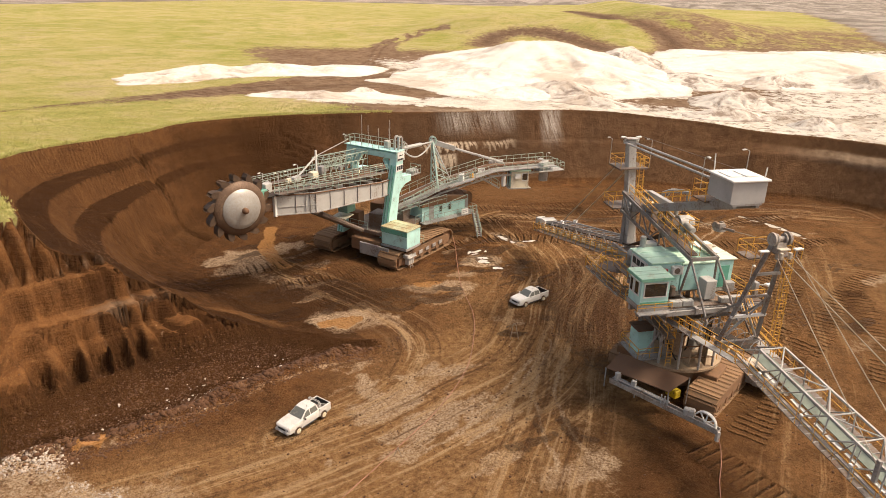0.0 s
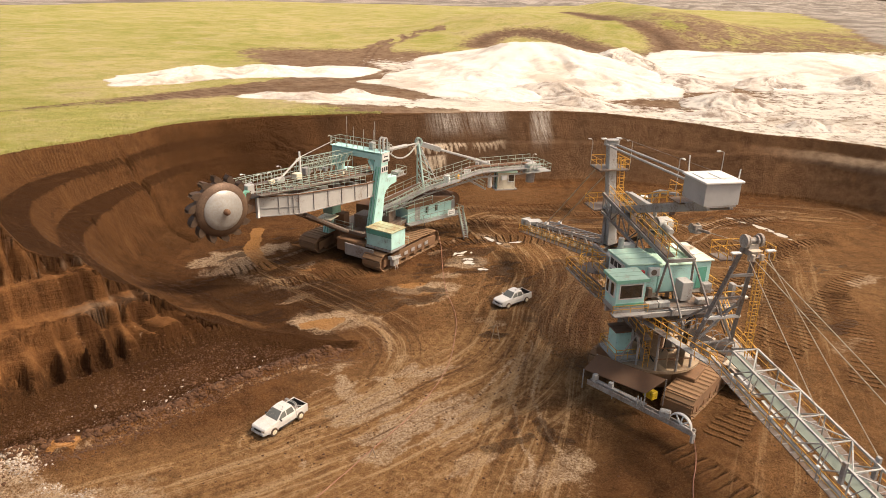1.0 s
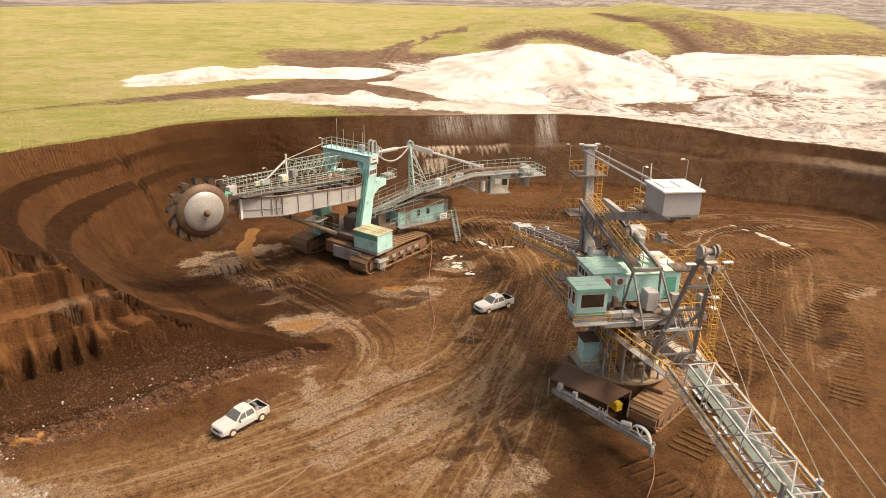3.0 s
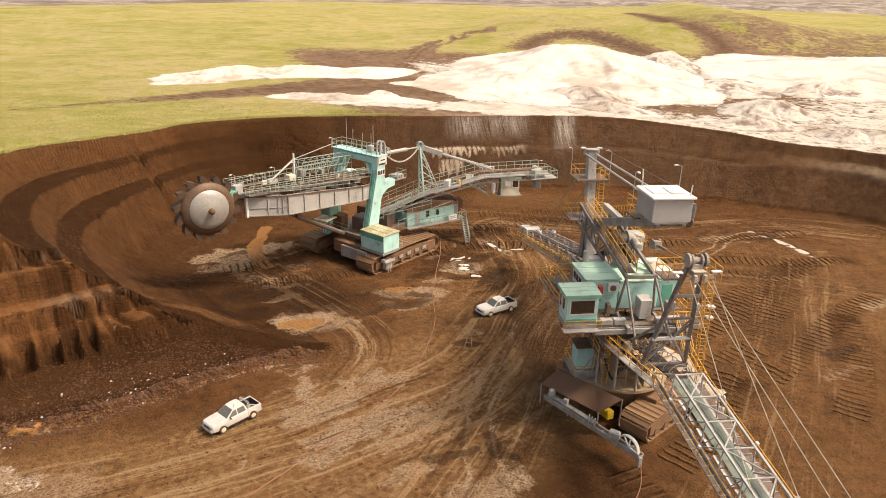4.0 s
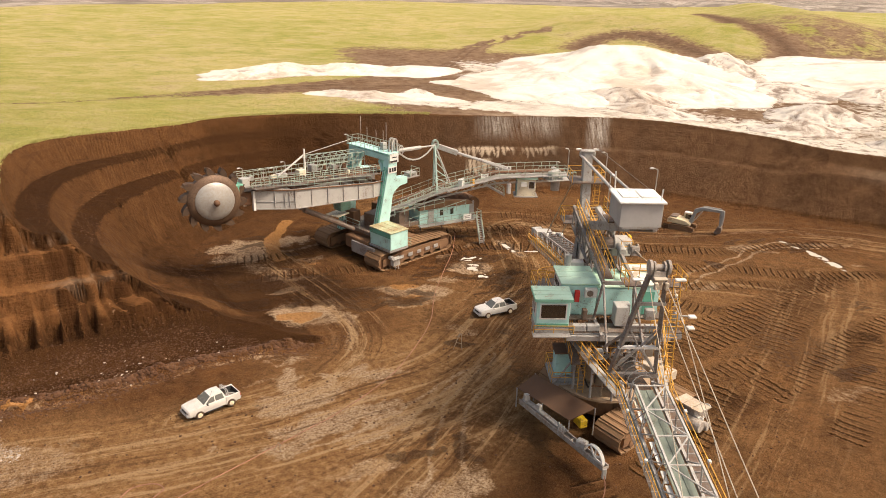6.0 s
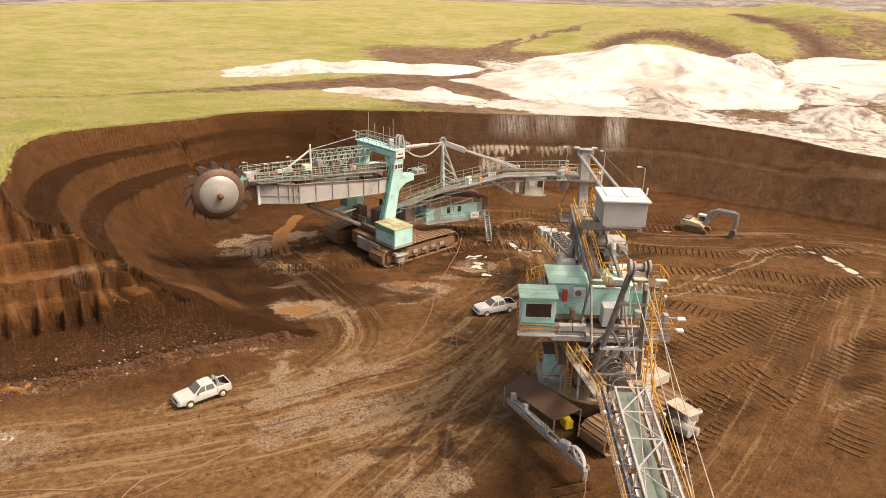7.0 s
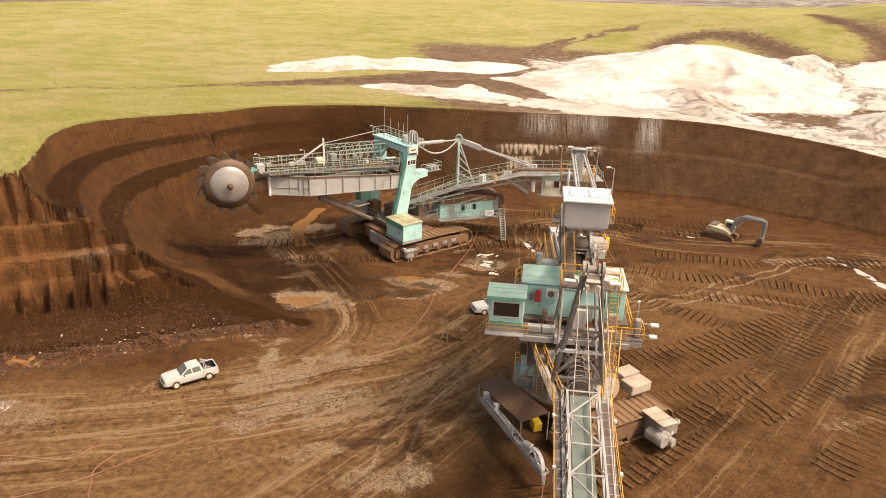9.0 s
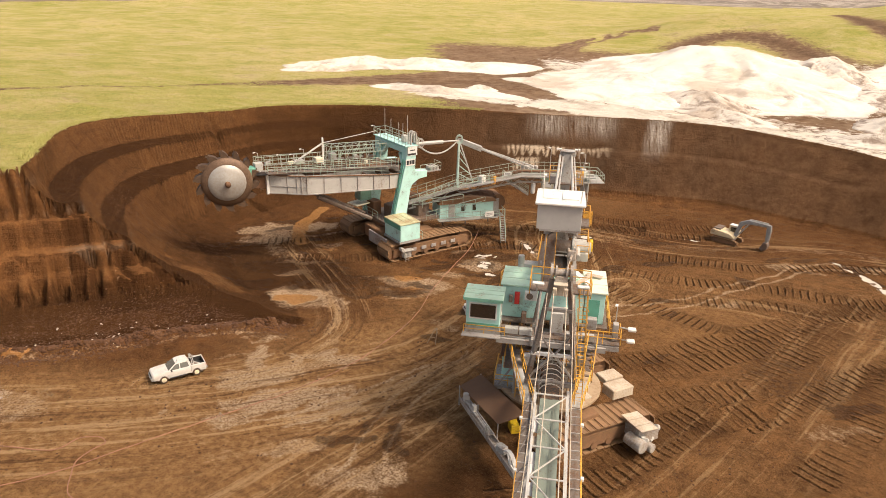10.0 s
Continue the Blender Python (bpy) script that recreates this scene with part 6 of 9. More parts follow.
    for k in range(7):
        x = 5.6 + 0.95 * k
        z = 8.2 + (zt(11.5) - 1.1 - 8.0) * (x - 5.0) / 6.5
        bm = bmesh.new()
        arch = [Vector((x, 0.85 * math.cos(t), z + 0.85 * math.sin(t))) for t in [math.pi * j / 8 for j in range(9)]]
        bm_sweep(bm, arch, 0.05, 0.05)
        part("hoop", bm, GREY, boom)
    dice2 = random.Random(12)
    x = 12.0
    while x < x1 - 1.0:
        ln = dice2.uniform(0.9, 1.7)
        bm = bmesh.new()
        bm_beam(bm, (x, -0.82, zt(x) - 1.42 + dice2.uniform(-0.05, 0.05)), (x + ln, -0.82, zt(x + ln) - 1.42 + dice2.uniform(-0.05, 0.05)), dice2.uniform(0.24, 0.36), 0.05)
        part("side_plate", bm, DUSTWHITE if dice2.random() < 0.3 else WHITE, boom, "whitish plate beside the belt")
        x += ln + dice2.uniform(0.08, 0.5)
    for i in range(22):
        x = 12.4 + 1.8 * i
        strut(boom, "strut", (x, -1.74, zt(x) - 1.95), (x + (1.1 if i % 2 else -0.3), -0.98, zt(x) - 0.05), 0.035, GREY)
    for y, w in ((-1.45, 0.62), (1.78, 0.66)):
        bm = bmesh.new()
        bm_beam(bm, (11.0, y, zt(11) - 2.0), (x1, y, zt(x1) - 2.0), w, 0.06)
        way = part("walkway", bm, STEEL, R)
        for i in range(int((x1 - 11) / 0.8)):
            x = 11.2 + 0.8 * i
            beam(way, "tread", (x, y - w / 2, zt(x) - 1.95), (x, y + w / 2, zt(x) - 1.95), 0.08, 0.05, GREY)
        for s in ((-1,) if y < 0 else (1,)):
            railing(R, [(11.0, y + s * w / 2, zt(11) - 2.0), (x1, y + s * w / 2, zt(x1) - 2.0)], YELLOW, 1.05, 1.8, 0.022)
    for i in range(5):
        x = 14.0 + 4.6 * i
        for y in (-1.8, 2.15):
            strut(boom, "lamp_post", (x, y, zt(x) - 2.0), (x, y, zt(x) - 1.0), 0.03, GREY)
            block(boom, "work_lamp", (x, y, zt(x) - 0.95), (0.26, 0.2, 0.2), WHITE, 0, 0.03, "small white work lamp")
    # stairs from the deck to the boom walkways
    walkway(R, (2.0, -3.3, 8.2), (6.6, -2.5, 8.2), 0.75, GREY, YELLOW)
    walkway(R, (6.6, -2.5, 8.2), (11.2, -1.5, 8.25), 0.7, GREY_LIGHT, YELLOW)
    walkway(R, (7.4, 2.5, 8.25), (11.2, 1.85, 8.25), 0.7, GREY_LIGHT, YELLOW)
    walkway(R, (-4.0, -3.3, 8.2), (4.6, -3.3, 7.0), 0.8, STEEL, YELLOW)
    ladder(R, (3.4, -2.45, 3.6), (3.4, -2.5, 8.4), 0.5, (0, 1, 0), YELLOW, True)
    # more rails round the lower levels
    railing(R, [(3.6, -2.9, 8.35), (3.6, 2.9, 8.35), (6.5, 2.9, 8.35)], YELLOW)
    railing(R, [(-3.0, -2.4, 6.5), (2.6, -2.4, 6.5), (2.6, 2.4, 6.5), (-3.0, 2.4, 6.5)], YELLOW, 1.0, 1.3)
    for y in (-2.4, 2.4):
        beam(R, "catwalk", (-3.2, y * 1.12, 6.45), (2.8, y * 1.12, 6.45), 0.7, 0.06, STEEL)
    beam(R, "catwalk", (3.3, -2.9, 8.3), (3.3, 2.9, 8.3), 0.8, 0.06, STEEL)
    ladder(R, (2.9, 2.6, 3.6), (2.9, 2.6, 8.3), 0.5, (1, 0, 0), YELLOW, True)
    for k in range(6):
        x, z = -3.0 + 1.1 * k, 9.2
        pts = [Vector((x, -1.5 + 0.5 * k, z)), Vector((x + 0.3, -1.3 + 0.5 * k, z - 0.9)), Vector((x + 1.0, -1.1 + 0.4 * k, z - 1.2)), Vector((x + 1.6, -1.0 + 0.4 * k, z - 0.3))]
        bm = bmesh.new()
        bm_sweep(bm, pts, 0.07, 0.07)
        part("cable", bm, RUBBER if k % 2 else GREY_LIGHT, R)
    for c, sz, mt in (((-3.6, -1.0, 10.6), (0.9, 0.9, 1.1), GREY_LIGHT), ((-5.0, 0.6, 10.4), (1.2, 0.8, 0.8), STEEL), ((-6.8, -0.4, 10.5), (0.8, 1.2, 1.0), GREY), ((2.4, -2.5, 10.5), (0.5, 0.4, 0.9), STEEL), ((5.2, 2.2, 8.8), (0.8, 0.6, 0.9), DUSTWHITE), ((6.0, -1.9, 8.8), (0.6, 0.5, 0.8), GREY_LIGHT)):
        block(R, "control_box", c, sz, mt, 0, 0.05, "grey control box")
    # receiving boom
    def zr(x):
        return 3.55 + (x + 33.5) * 0.222
    bm = bmesh.new()
    for y in (-0.95, 0.95):
        bm_beam(bm, (-33.5, y, zr(-33.5)), (-10.0, y, zr(-10)), 0.22, 0.35)
        bm_beam(bm, (-30.0, y, zr(-30) + 1.6), (-11.0, y, zr(-11) + 1.7), 0.14, 0.16)
    rb = part("receiving_boom", bm, GREY, R, "dusty grey lattice receiving boom")
    for i in range(10):
        xa, xb = -30 + 1.9 * i, -28.1 + 1.9 * i
        for y in (-0.95, 0.95):
            strut(rb, "strut", (xa, y, zr(xa)), (xa, y, zr(xa) + 1.6), 0.06, GREY)
            strut(rb, "strut", (xa, y, zr(xa) + (0 if i % 2 else 1.6)), (xb, y, zr(xb) + (1.6 if i % 2 else 0)), 0.06, GREY)
        strut(rb, "strut", (xa, -0.95, zr(xa) + 1.6), (xb, 0.95, zr(xb) + 1.6), 0.05, GREY)
    bm = bmesh.new()
    bm_beam(bm, (-33.5, -1.75, zr(-33.5)), (-9.0, -1.75, zr(-9.0)), 0.75, 0.06)
    part("walkway", bm, STEEL, rb)
    railing(R, [(-33.5, -2.1, zr(-33.5)), (-9.0, -2.1, zr(-9.0))], YELLOW, 1.05, 1.3)
    railing(R, [(-33.5, -1.4, zr(-33.5)), (-9.0, -1.4, zr(-9.0))], YELLOW, 1.05, 1.3)
    for k in range(9):
        x = -31 + 2.3 * k
        bm = bmesh.new()
        bm_tube(bm, (x, -1.2, zr(x) + 0.45), (x + 0.5, -1.2, zr(x + 0.5) + 0.45), 0.22, 10)
        part("idler", bm, CREAM, rb)
    bm = bmesh.new()
    bm_box(bm, (-33.2, -0.2, zr(-33) + 1.0), (0.9, 1.7, 0.9), 0, (1.5, 1.3))
    bm_box(bm, (-34.2, -0.9, zr(-34) + 1.2), (0.5, 1.3, 1.0), 15)
    part("feed_hopper", bm, GREY_LIGHT, rb, "dented light grey feed hopper", 0.04)
    block(rb, "shield", (-32.2, -1.3, zr(-32) + 1.1), (1.3, 0.12, 1.0), WHITE, 8, 0.02)
    for y in (-0.9, 0.9):
        strut(R, "rope", (-13.5, y, 17.7), (-26.6, y, zr(-26.6) + 1.9), 0.06, DUSTWHITE)
        block(rb, "rope_anchor", (-26.6, y, zr(-26.6) + 1.8), (0.5, 0.35, 0.45), WHITE, 20, 0.05)
    # round platform behind the cab side
    bm = bmesh.new()
    bm_tube(bm, (-6.2, -3.6, 9.3), (-6.2, -3.6, 9.36), 1.5, 20)
    part("round_platform", bm, STEEL, R)
    pts = [(-6.2 + 1.55 * math.cos(t), -3.6 + 1.55 * math.sin(t), 9.4) for t in [radians(60 + 27 * k) for k in range(10)]]
    railing(R, pts, YELLOW)
    bm = bmesh.new()
    bm_tube(bm, (-5.6, -2.6, 9.6), (-4.6, -2.8, 11.4), 0.5, 12)
    bm_box(bm, (-5.2, -2.4, 10.6), (0.9, 0.7, 1.2))
    part("pump_unit", bm, GREY_LIGHT, R, "", 0.05)
    railing(R, [(-9.5, -5.2, 8.2), (-4.5, -5.2, 8.2), (-2.0, -5.0, 8.2)], YELLOW)
    bm = bmesh.new()
    for y in (-5.15, -4.4, -3.65):
        bm_beam(bm, (-9.6, y, 8.12), (-2.2, y, 8.12), 0.10, 0.14)
    sp = part("side_platform", bm, GREY, R)
    for k in range(24):
        beam(sp, "tread", (-9.5 + 0.31 * k, -5.15, 8.19), (-9.5 + 0.31 * k, -3.65, 8.19), 0.10, 0.03, STEEL)
    railing(R, [(-9.6, -5.2, 8.2), (-9.6, -3.6, 8.2), (-5.0, -3.6, 8.2)], YELLOW)
    for x in (-9.0, -3.0):
        strut(R, "brace", (x, -5.0, 8.1), (x * 0.6, -2.0, 6.0), 0.08, GREY)
    return R


belt_wagon()

WHEELRUST = paint("worn brown wheel steel", (0.125, 0.072, 0.042), 0.4, 0.5, 0.3, dust=(0.21, 0.135, 0.085))
BOOMGREY = paint("dusty grey paint", (0.46, 0.445, 0.415), 0.16, 0.6)
BUCKET = paint("worn brown bucket steel", (0.075, 0.045, 0.028), 0.4, 0.6, 0.1, dust=(0.15, 0.09, 0.05), fine=3.0)

# ---- the bucket wheel excavator ----
def wheel_excavator():
    fx, fy = -0.53, -0.848
    base = Matrix(((fx, -fy, 0, -10.5), (fy, fx, 0, 91.0), (0, 0, 1, 0), (0, 0, 0, 1)))
    inv = base.inverted()

    def L(x, y, z):
        return inv @ Vector((x, y, z))

    R = thing("bucket_wheel_excavator", base, "teal and grey bucket wheel excavator standing in the cut", "mining machine")
    # crawlers and lower frame
    for y in (5.6, -5.6):
        crawler(R, pose(-1.1, y, 0), 13.6, 2.35, 3.0)
    bm = bmesh.new()
    bm_box(bm, (-0.5, 0, 2.0), (4.6, 9.6, 1.5))
    bm_box(bm, (3.6, 1.2, 2.2), (2.4, 4.6, 1.7))
    bm_tube(bm, (0, 0, 2.6), (0, 0, 3.6), 3.6, 30)
    part("undercarriage", bm, MUDDY, R, "mud-caked undercarriage", 0.08)
    block(R, "side_plate", (5.0, 3.0, 1.9), (0.25, 4.8, 1.6), GREY, 0, 0.04)
    bm = bmesh.new()
    bm_box(bm, (-0.5, 0.2, 3.8), (8.6, 7.2, 0.5))
    part("slewing_deck", bm, STEEL, R, "dirty slewing deck", 0.05)
    railing(R, [(3.9, -3.4, 4.05), (3.9, 1.0, 4.05)], RAILGREEN)
    for c, s in (((1.0, 0.8, 4.9), (2.4, 2.0, 1.9)), ((-2.4, 1.6, 4.8), (2.0, 2.4, 1.7)), ((3.0, -1.6, 4.9), (1.4, 1.6, 2.2)), ((-2.4, -1.6, 5.0), (2.6, 2.0, 2.2))):
        block(R, "machinery_box", c, s, STEEL if c[1] > 0.5 else RUST, 8, 0.06)
    block(R, "spill_plate", (4.6, -2.4, 5.7), (3.4, 2.2, 0.15), CREAM, 12, 0.03, "sand-coloured spill plate")
    # crawler service pack
    bm = bmesh.new()
    bm_box(bm, (3.1, 7.45, 1.5), (1.8, 0.9, 0.12))
    bm_box(bm, (3.1, 7.35, 0.9), (1.2, 0.6, 0.8))
    bm_box(bm, (3.9, 7.4, 1.75), (0.4, 0.7, 0.4))
    part("drive_pack", bm, GREY_LIGHT, R, "light grey drive pack on the crawler", 0.03)
    ladder(R, (3.3, 7.9, 0.1), (3.3, 7.75, 1.6), 0.5, (1, 0, 0), GREY_LIGHT)
    for k in range(5):
        block(R, "hatch", (-4.6 + 1.6 * k, 7.14, 1.25), (0.8, 0.06, 0.5), GREY, 0, 0.02)
    # portal: near and far leg with the top bridge
    for y, s in ((3.0, 1), (-4.4, -1)):
        bm = bmesh.new()
        prof = [(3.3, 2.5), (1.2, 2.6), (0.15, 8.6), (-0.2, 9.2), (-1.2, 9.75), (-2.5, 9.9), (-2.5, 10.8), (-0.5, 10.95), (-0.72, 14.35), (0.72, 14.35), (0.95, 12.2)]
        bm_prism(bm, prof, 1.15, Matrix.Translation((0, y, 0)))
        leg = part("portal_leg", bm, TEAL, R, "tall leaning teal portal leg", 0.05)
        bm = bmesh.new()
        for k in range(2):
            bm_beam(bm, (3.35 - 0.03 * k, y + 0.35 - 0.5 * k, 2.6), (1.0 - 0.03 * k, y + 0.35 - 0.5 * k, 12.6), 0.10, 0.10)
        part("pipe", bm, TEAL_DARK, leg)
    bm = bmesh.new()
    bm_prism(bm, [(-0.75, 13.4), (0.85, 13.4), (0.85, 14.2), (-0.75, 14.35)], 8.4, Matrix.Translation((0, -0.7, 0)))
    for y in (-3.6, 2.2):
        bm_beam(bm, (0.3, y + 0.9 * (1 if y < 0 else -1), 13.2), (0.5, y, 11.9), 0.7, 0.5)
    part("portal_bridge", bm, TEAL, R, "", 0.05)
    bm = bmesh.new()
    bm_box(bm, (0.05, -0.7, 14.42), (2.0, 8.7, 0.08))
    part("top_platform", bm, TEAL, R)
    railing(R, [(1.0, 3.6, 14.45), (1.0, -5.0, 14.45), (-0.95, -5.0, 14.45), (-0.95, 3.6, 14.45)], RAILGREEN, 1.05, 1.0)
    sign_bars(R, (0.28, 3.66, 12.25), 1.45, 0.9, (-1, 0, 0), [(-0.3, 0.0, 0.22, 0.6), (0.0, 0.0, 0.22, 0.6), (0.3, 0.0, 0.26, 0.6)], WHITE, BLACK, (0, 1, 0))
    sign_bars(R, (-0.02, 3.66, 13.75), 1.5, 1.2, (-1, 0, 0), [(-0.05, -0.34, 0.8, 0.2), (0.0, 0.1, 0.55, 0.12)], WHITE, BLACK, (0, 1, 0))
    for x, y, h in ((0.8, -2.2, 3.6), (0.2, -1.6, 2.2), (-0.6, 1.4, 3.1), (-0.2, -0.2, 1.9), (0.6, 2.2, 2.3)):
        strut(R, "aerial", (x, y, 14.45), (x, y, 15.0 + h), 0.035, GREY_LIGHT)
    block(R, "instrument_box", (-0.3, 1.2, 14.95), (0.7, 0.7, 0.95), GREY_LIGHT, 0, 0.05)
    flood_light(R, (0.9, -4.9, 14.45), 1.2, (1, 0, 0), GREY_LIGHT)
    # rope sheave bow on top of the near leg
    bm = bmesh.new()
    for y in (2.6, 3.2):
        bow = [Vector((-0.5 + 0.38 * math.cos(t), y, 15.75 + 0.45 * math.sin(t))) for t in [math.pi * k / 8 for k in range(9)]]
        bow = [Vector((-0.05, y, 14.3))] + bow + [Vector((-0.95, y, 14.3))]
        bm_sweep(bm, bow, 0.2, 0.2)
    part("sheave_bow", bm, GREY_LIGHT, R, "light grey rope bow")
    bm = bmesh.new()
    for y in (2.75, 3.15):
        ring = [Vector((-1.7 + 0.42 * math.cos(t), y, 14.5 + 0.65 * math.sin(t))) for t in [2 * math.pi * k / 12 for k in range(13)]]
        for m, n in zip(ring[:-1], ring[1:]):
            bm_beam(bm, m, n, 0.09, 0.10)
    part("hose_loop", bm, GREY_LIGHT, R)
    # wheel boom
    def boom_side(s):
        out = [(18.7, -0.35, 9.72, 12.1), (14.5, 1.95, 9.45, 11.9), (3.2, 3.1, 8.9, 10.9), (-1.5, 2.2, 8.6, 10.5)]
        return [(x, y if s > 0 else -y - 0.2, a, b) for x, y, a, b in out]
    for s in (1, -1):
        rows = boom_side(s)
        if s < 0:
            rows[0] = (18.7, -2.6, 9.72, 12.1)
        bm = bmesh.new()
        for (xa, ya, a0, a1), (xb, yb, b0, b1) in zip(rows[:-1], rows[1:]):
            t = 0.22 * s
            vs = [bm.verts.new(v) for v in ((xa, ya, a0), (xb, yb, b0), (xb, yb, b1), (xa, ya, a1), (xa, ya - t, a0), (xb, yb - t, b0), (xb, yb - t, b1), (xa, ya - t, a1))]
            for f in ((0, 1, 2, 3), (7, 6, 5, 4), (0, 4, 5, 1), (1, 5, 6, 2), (2, 6, 7, 3), (3, 7, 4, 0)):
                bm.faces.new([vs[i] for i in f])
        bmesh.ops.recalc_face_normals(bm, faces=bm.faces[:])
        girder = part("boom_girder", bm, BOOMGREY if s > 0 else GREY, R, "light grey plate girder with stiffeners")
        for (xa, ya, a0, a1), (xb, yb, b0, b1), n in zip(rows[:-1], rows[1:], (2, 5, 2)):
            for k in range(n + 1):
                f = k / n
                x, y, z0, z1 = xa + (xb - xa) * f, ya + (yb - ya) * f + 0.05 * s, a0 + (b0 - a0) * f, a1 + (b1 - a1) * f
                beam(girder, "stiffener", (x, y, z0), (x, y, z1), 0.09, 0.12, GREY)
            for fz in ((0.02, 0.4, 0.98) if xa > 15 else (0.02, 0.98)):
                beam(girder, "flange", (xa, ya + 0.06 * s, a0 + (a1 - a0) * fz), (xb, yb + 0.06 * s, b0 + (b1 - b0) * fz), 0.18 if fz != 0.4 else 0.06, 0.10 if fz != 0.4 else 0.05, RUST if fz > 0.9 else GREY)
        x, y, z0, z1 = rows[0]
        beam(girder, "end_plate", (x + 0.05, y, z0 - 0.1), (x + 0.05, y, z1 + 0.15), 0.3, 0.35, WHITE)
        strut(girder, "ladder_bar", (15.6, 1.45 * s, 9.5), (15.6, 1.45 * s, 12.0), 0.05, GREY)
        strut(girder, "ladder_bar", (15.1, 1.7 * s, 9.5), (15.1, 1.7 * s, 12.0), 0.05, GREY)
    bm = bmesh.new()
    bm_box(bm, (6.2, -0.2, 11.6), (15.6, 2.4, 0.12))
    deck = part("boom_deck", bm, RUST, R, "rusty boom deck")
    for k in range(9):
        x = 17.5 - 2.2 * k
        beam(deck, "cross_beam", (x, -2.6, 9.75), (x, 1.6 if k > 1 else 0.2, 9.75), 0.3, 0.4, RUST)
    bm = bmesh.new()
    bm_beam(bm, (20.5, -0.6, 12.3), (-2, 0, 11.2), 1.3, 0.10)
    part("belt", bm, RUBBER, R)
    for s, y0 in ((1, 1.2), (-1, -3.0)):
        bm = bmesh.new()
        bm_beam(bm, (19.0, y0 - 0.8, 12.45), (1.5, y0 + 1.0 * s, 11.7), 0.85, 0.07)
        part("walkway", bm, STEEL, R)
        railing(R, [(19.0, y0 - 0.4, 12.5), (10.0, y0 + 0.7 * s, 12.1), (1.5, y0 + 1.4 * s, 11.7)], RAILGREEN, 1.1, 1.1)
        railing(R, [(19.0, y0 - 1.2, 12.5), (1.5, y0 + 0.6 * s, 11.7)], RAILGREEN, 1.1, 1.1)
    railing(R, [(14.5, 1.9, 11.9), (3.4, 3.0, 10.95)], RAILGREEN, 0.95, 0.9, 0.026)
    railing(R, [(18.6, -0.4, 12.1), (14.5, 1.9, 11.9)], RAILGREEN, 0.95, 0.9, 0.026)
    # things on the boom
    for c, sz, mt in (((19.8, -0.4, 13.3), (1.0, 0.9, 1.0), GREY_LIGHT), ((21.0, -0.3, 12.9), (1.3, 1.4, 0.9), TEAL_DARK), ((13.8, -1.8, 12.8), (1.2, 0.8, 0.5), GREY_LIGHT), ((11.4, -1.2, 12.9), (1.0, 0.9, 0.7), CREAM), ((9.0, -2.0, 12.9), (0.9, 0.8, 0.9), GREY)):
        block(R, "equipment_box", c, sz, mt, 0, 0.06)
    strut(R, "pipe", (15.0, -0.8, 13.0), (10.6, -1.4, 15.0), 0.12, GREY_LIGHT)
    strut(R, "rope", (10.6, -1.4, 15.0), (0.9, -4.6, 15.0), 0.05, GREY_LIGHT)
    strut(R, "mast_post", (10.6, -1.4, 12.2), (10.6, -1.4, 15.7), 0.12, WHITE)
    for x, y, h in ((19.4, -1.3, 2.4), (16.0, -2.4, 1.5), (12.9, -2.3, 1.9), (9.8, -2.0, 2.0), (14.2, -2.6, 1.3)):
        flood_light(R, (x, y, 12.3), h, (0.9, -0.2, 0), GREY_LIGHT)
    for k in range(13):
        x = 18.0 - 1.3 * k
        z = 12.05 - 0.05 * k
        strut(R, "idler", (x, -1.5, z + 0.1), (x, 0.6, z + 0.1), 0.11, RUST)
        strut(R, "idler_frame", (x + 0.2, -1.6, z - 0.3), (x + 0.2, -1.6, z + 0.5), 0.05, RAILGREEN)
    for y, r, m in ((1.35, 0.09, RUST), (1.6, 0.06, STEEL), (-2.3, 0.08, RUST), (0.85, 0.05, GREY_LIGHT)):
        strut(R, "pipe", (18.6, y - 0.9, 12.25), (1.6, y + 0.35, 11.55), r, m)
    clutter = random.Random(21)
    for k in range(14):
        x = clutter.uniform(3.0, 18.0)
        block(R, "junction_box", (x, clutter.choice((-2.6, -1.9, 0.4, 1.0)), 12.0 + 0.04 * x + 0.2), (clutter.uniform(0.3, 0.7), clutter.uniform(0.25, 0.5), clutter.uniform(0.3, 0.6)), clutter.choice((RUST, GREY, STEEL, CREAM)), clutter.uniform(-20, 20), 0.03)
    # lattice guard around the belt in front of the portal
    bm = bmesh.new()
    for y in (-3.0, -1.0):
        bm_beam(bm, (9.6, y, 14.4), (1.2, y, 14.0), 0.09, 0.09)
        bm_beam(bm, (9.6, y, 13.4), (1.2, y, 13.0), 0.09, 0.09)
    guard = part("lattice_guard", bm, RAILGREEN, R)
    for k in range(9):
        x = 9.6 - 1.05 * k
        for y in (-3.0, -1.0):
            strut(guard, "strut", (x, y, 12.0), (x, y, 14.35 - 0.04 * k), 0.04, RAILGREEN)
            if k < 8:
                strut(guard, "strut", (x, y, 12.4), (x - 1.05, y, 14.3 - 0.04 * k), 0.04, RAILGREEN)
        strut(guard, "strut", (x, -3.0, 14.35 - 0.04 * k), (x, -1.0, 14.35 - 0.04 * k), 0.04, RAILGREEN)
    # bucket wheel
    ax = Vector((0.70, -0.714, 0.0))
    nl = (base.to_3x3().inverted() @ ax).normalized()
    hub = L(-22.75, 70.39, 11.88) - nl * 0.35
    zq = Vector((0, 0, 1))
    xq = nl.cross(zq).normalized()
    W = Matrix.Translation(hub) @ Matrix((xq, zq, nl)).transposed().to_4x4()

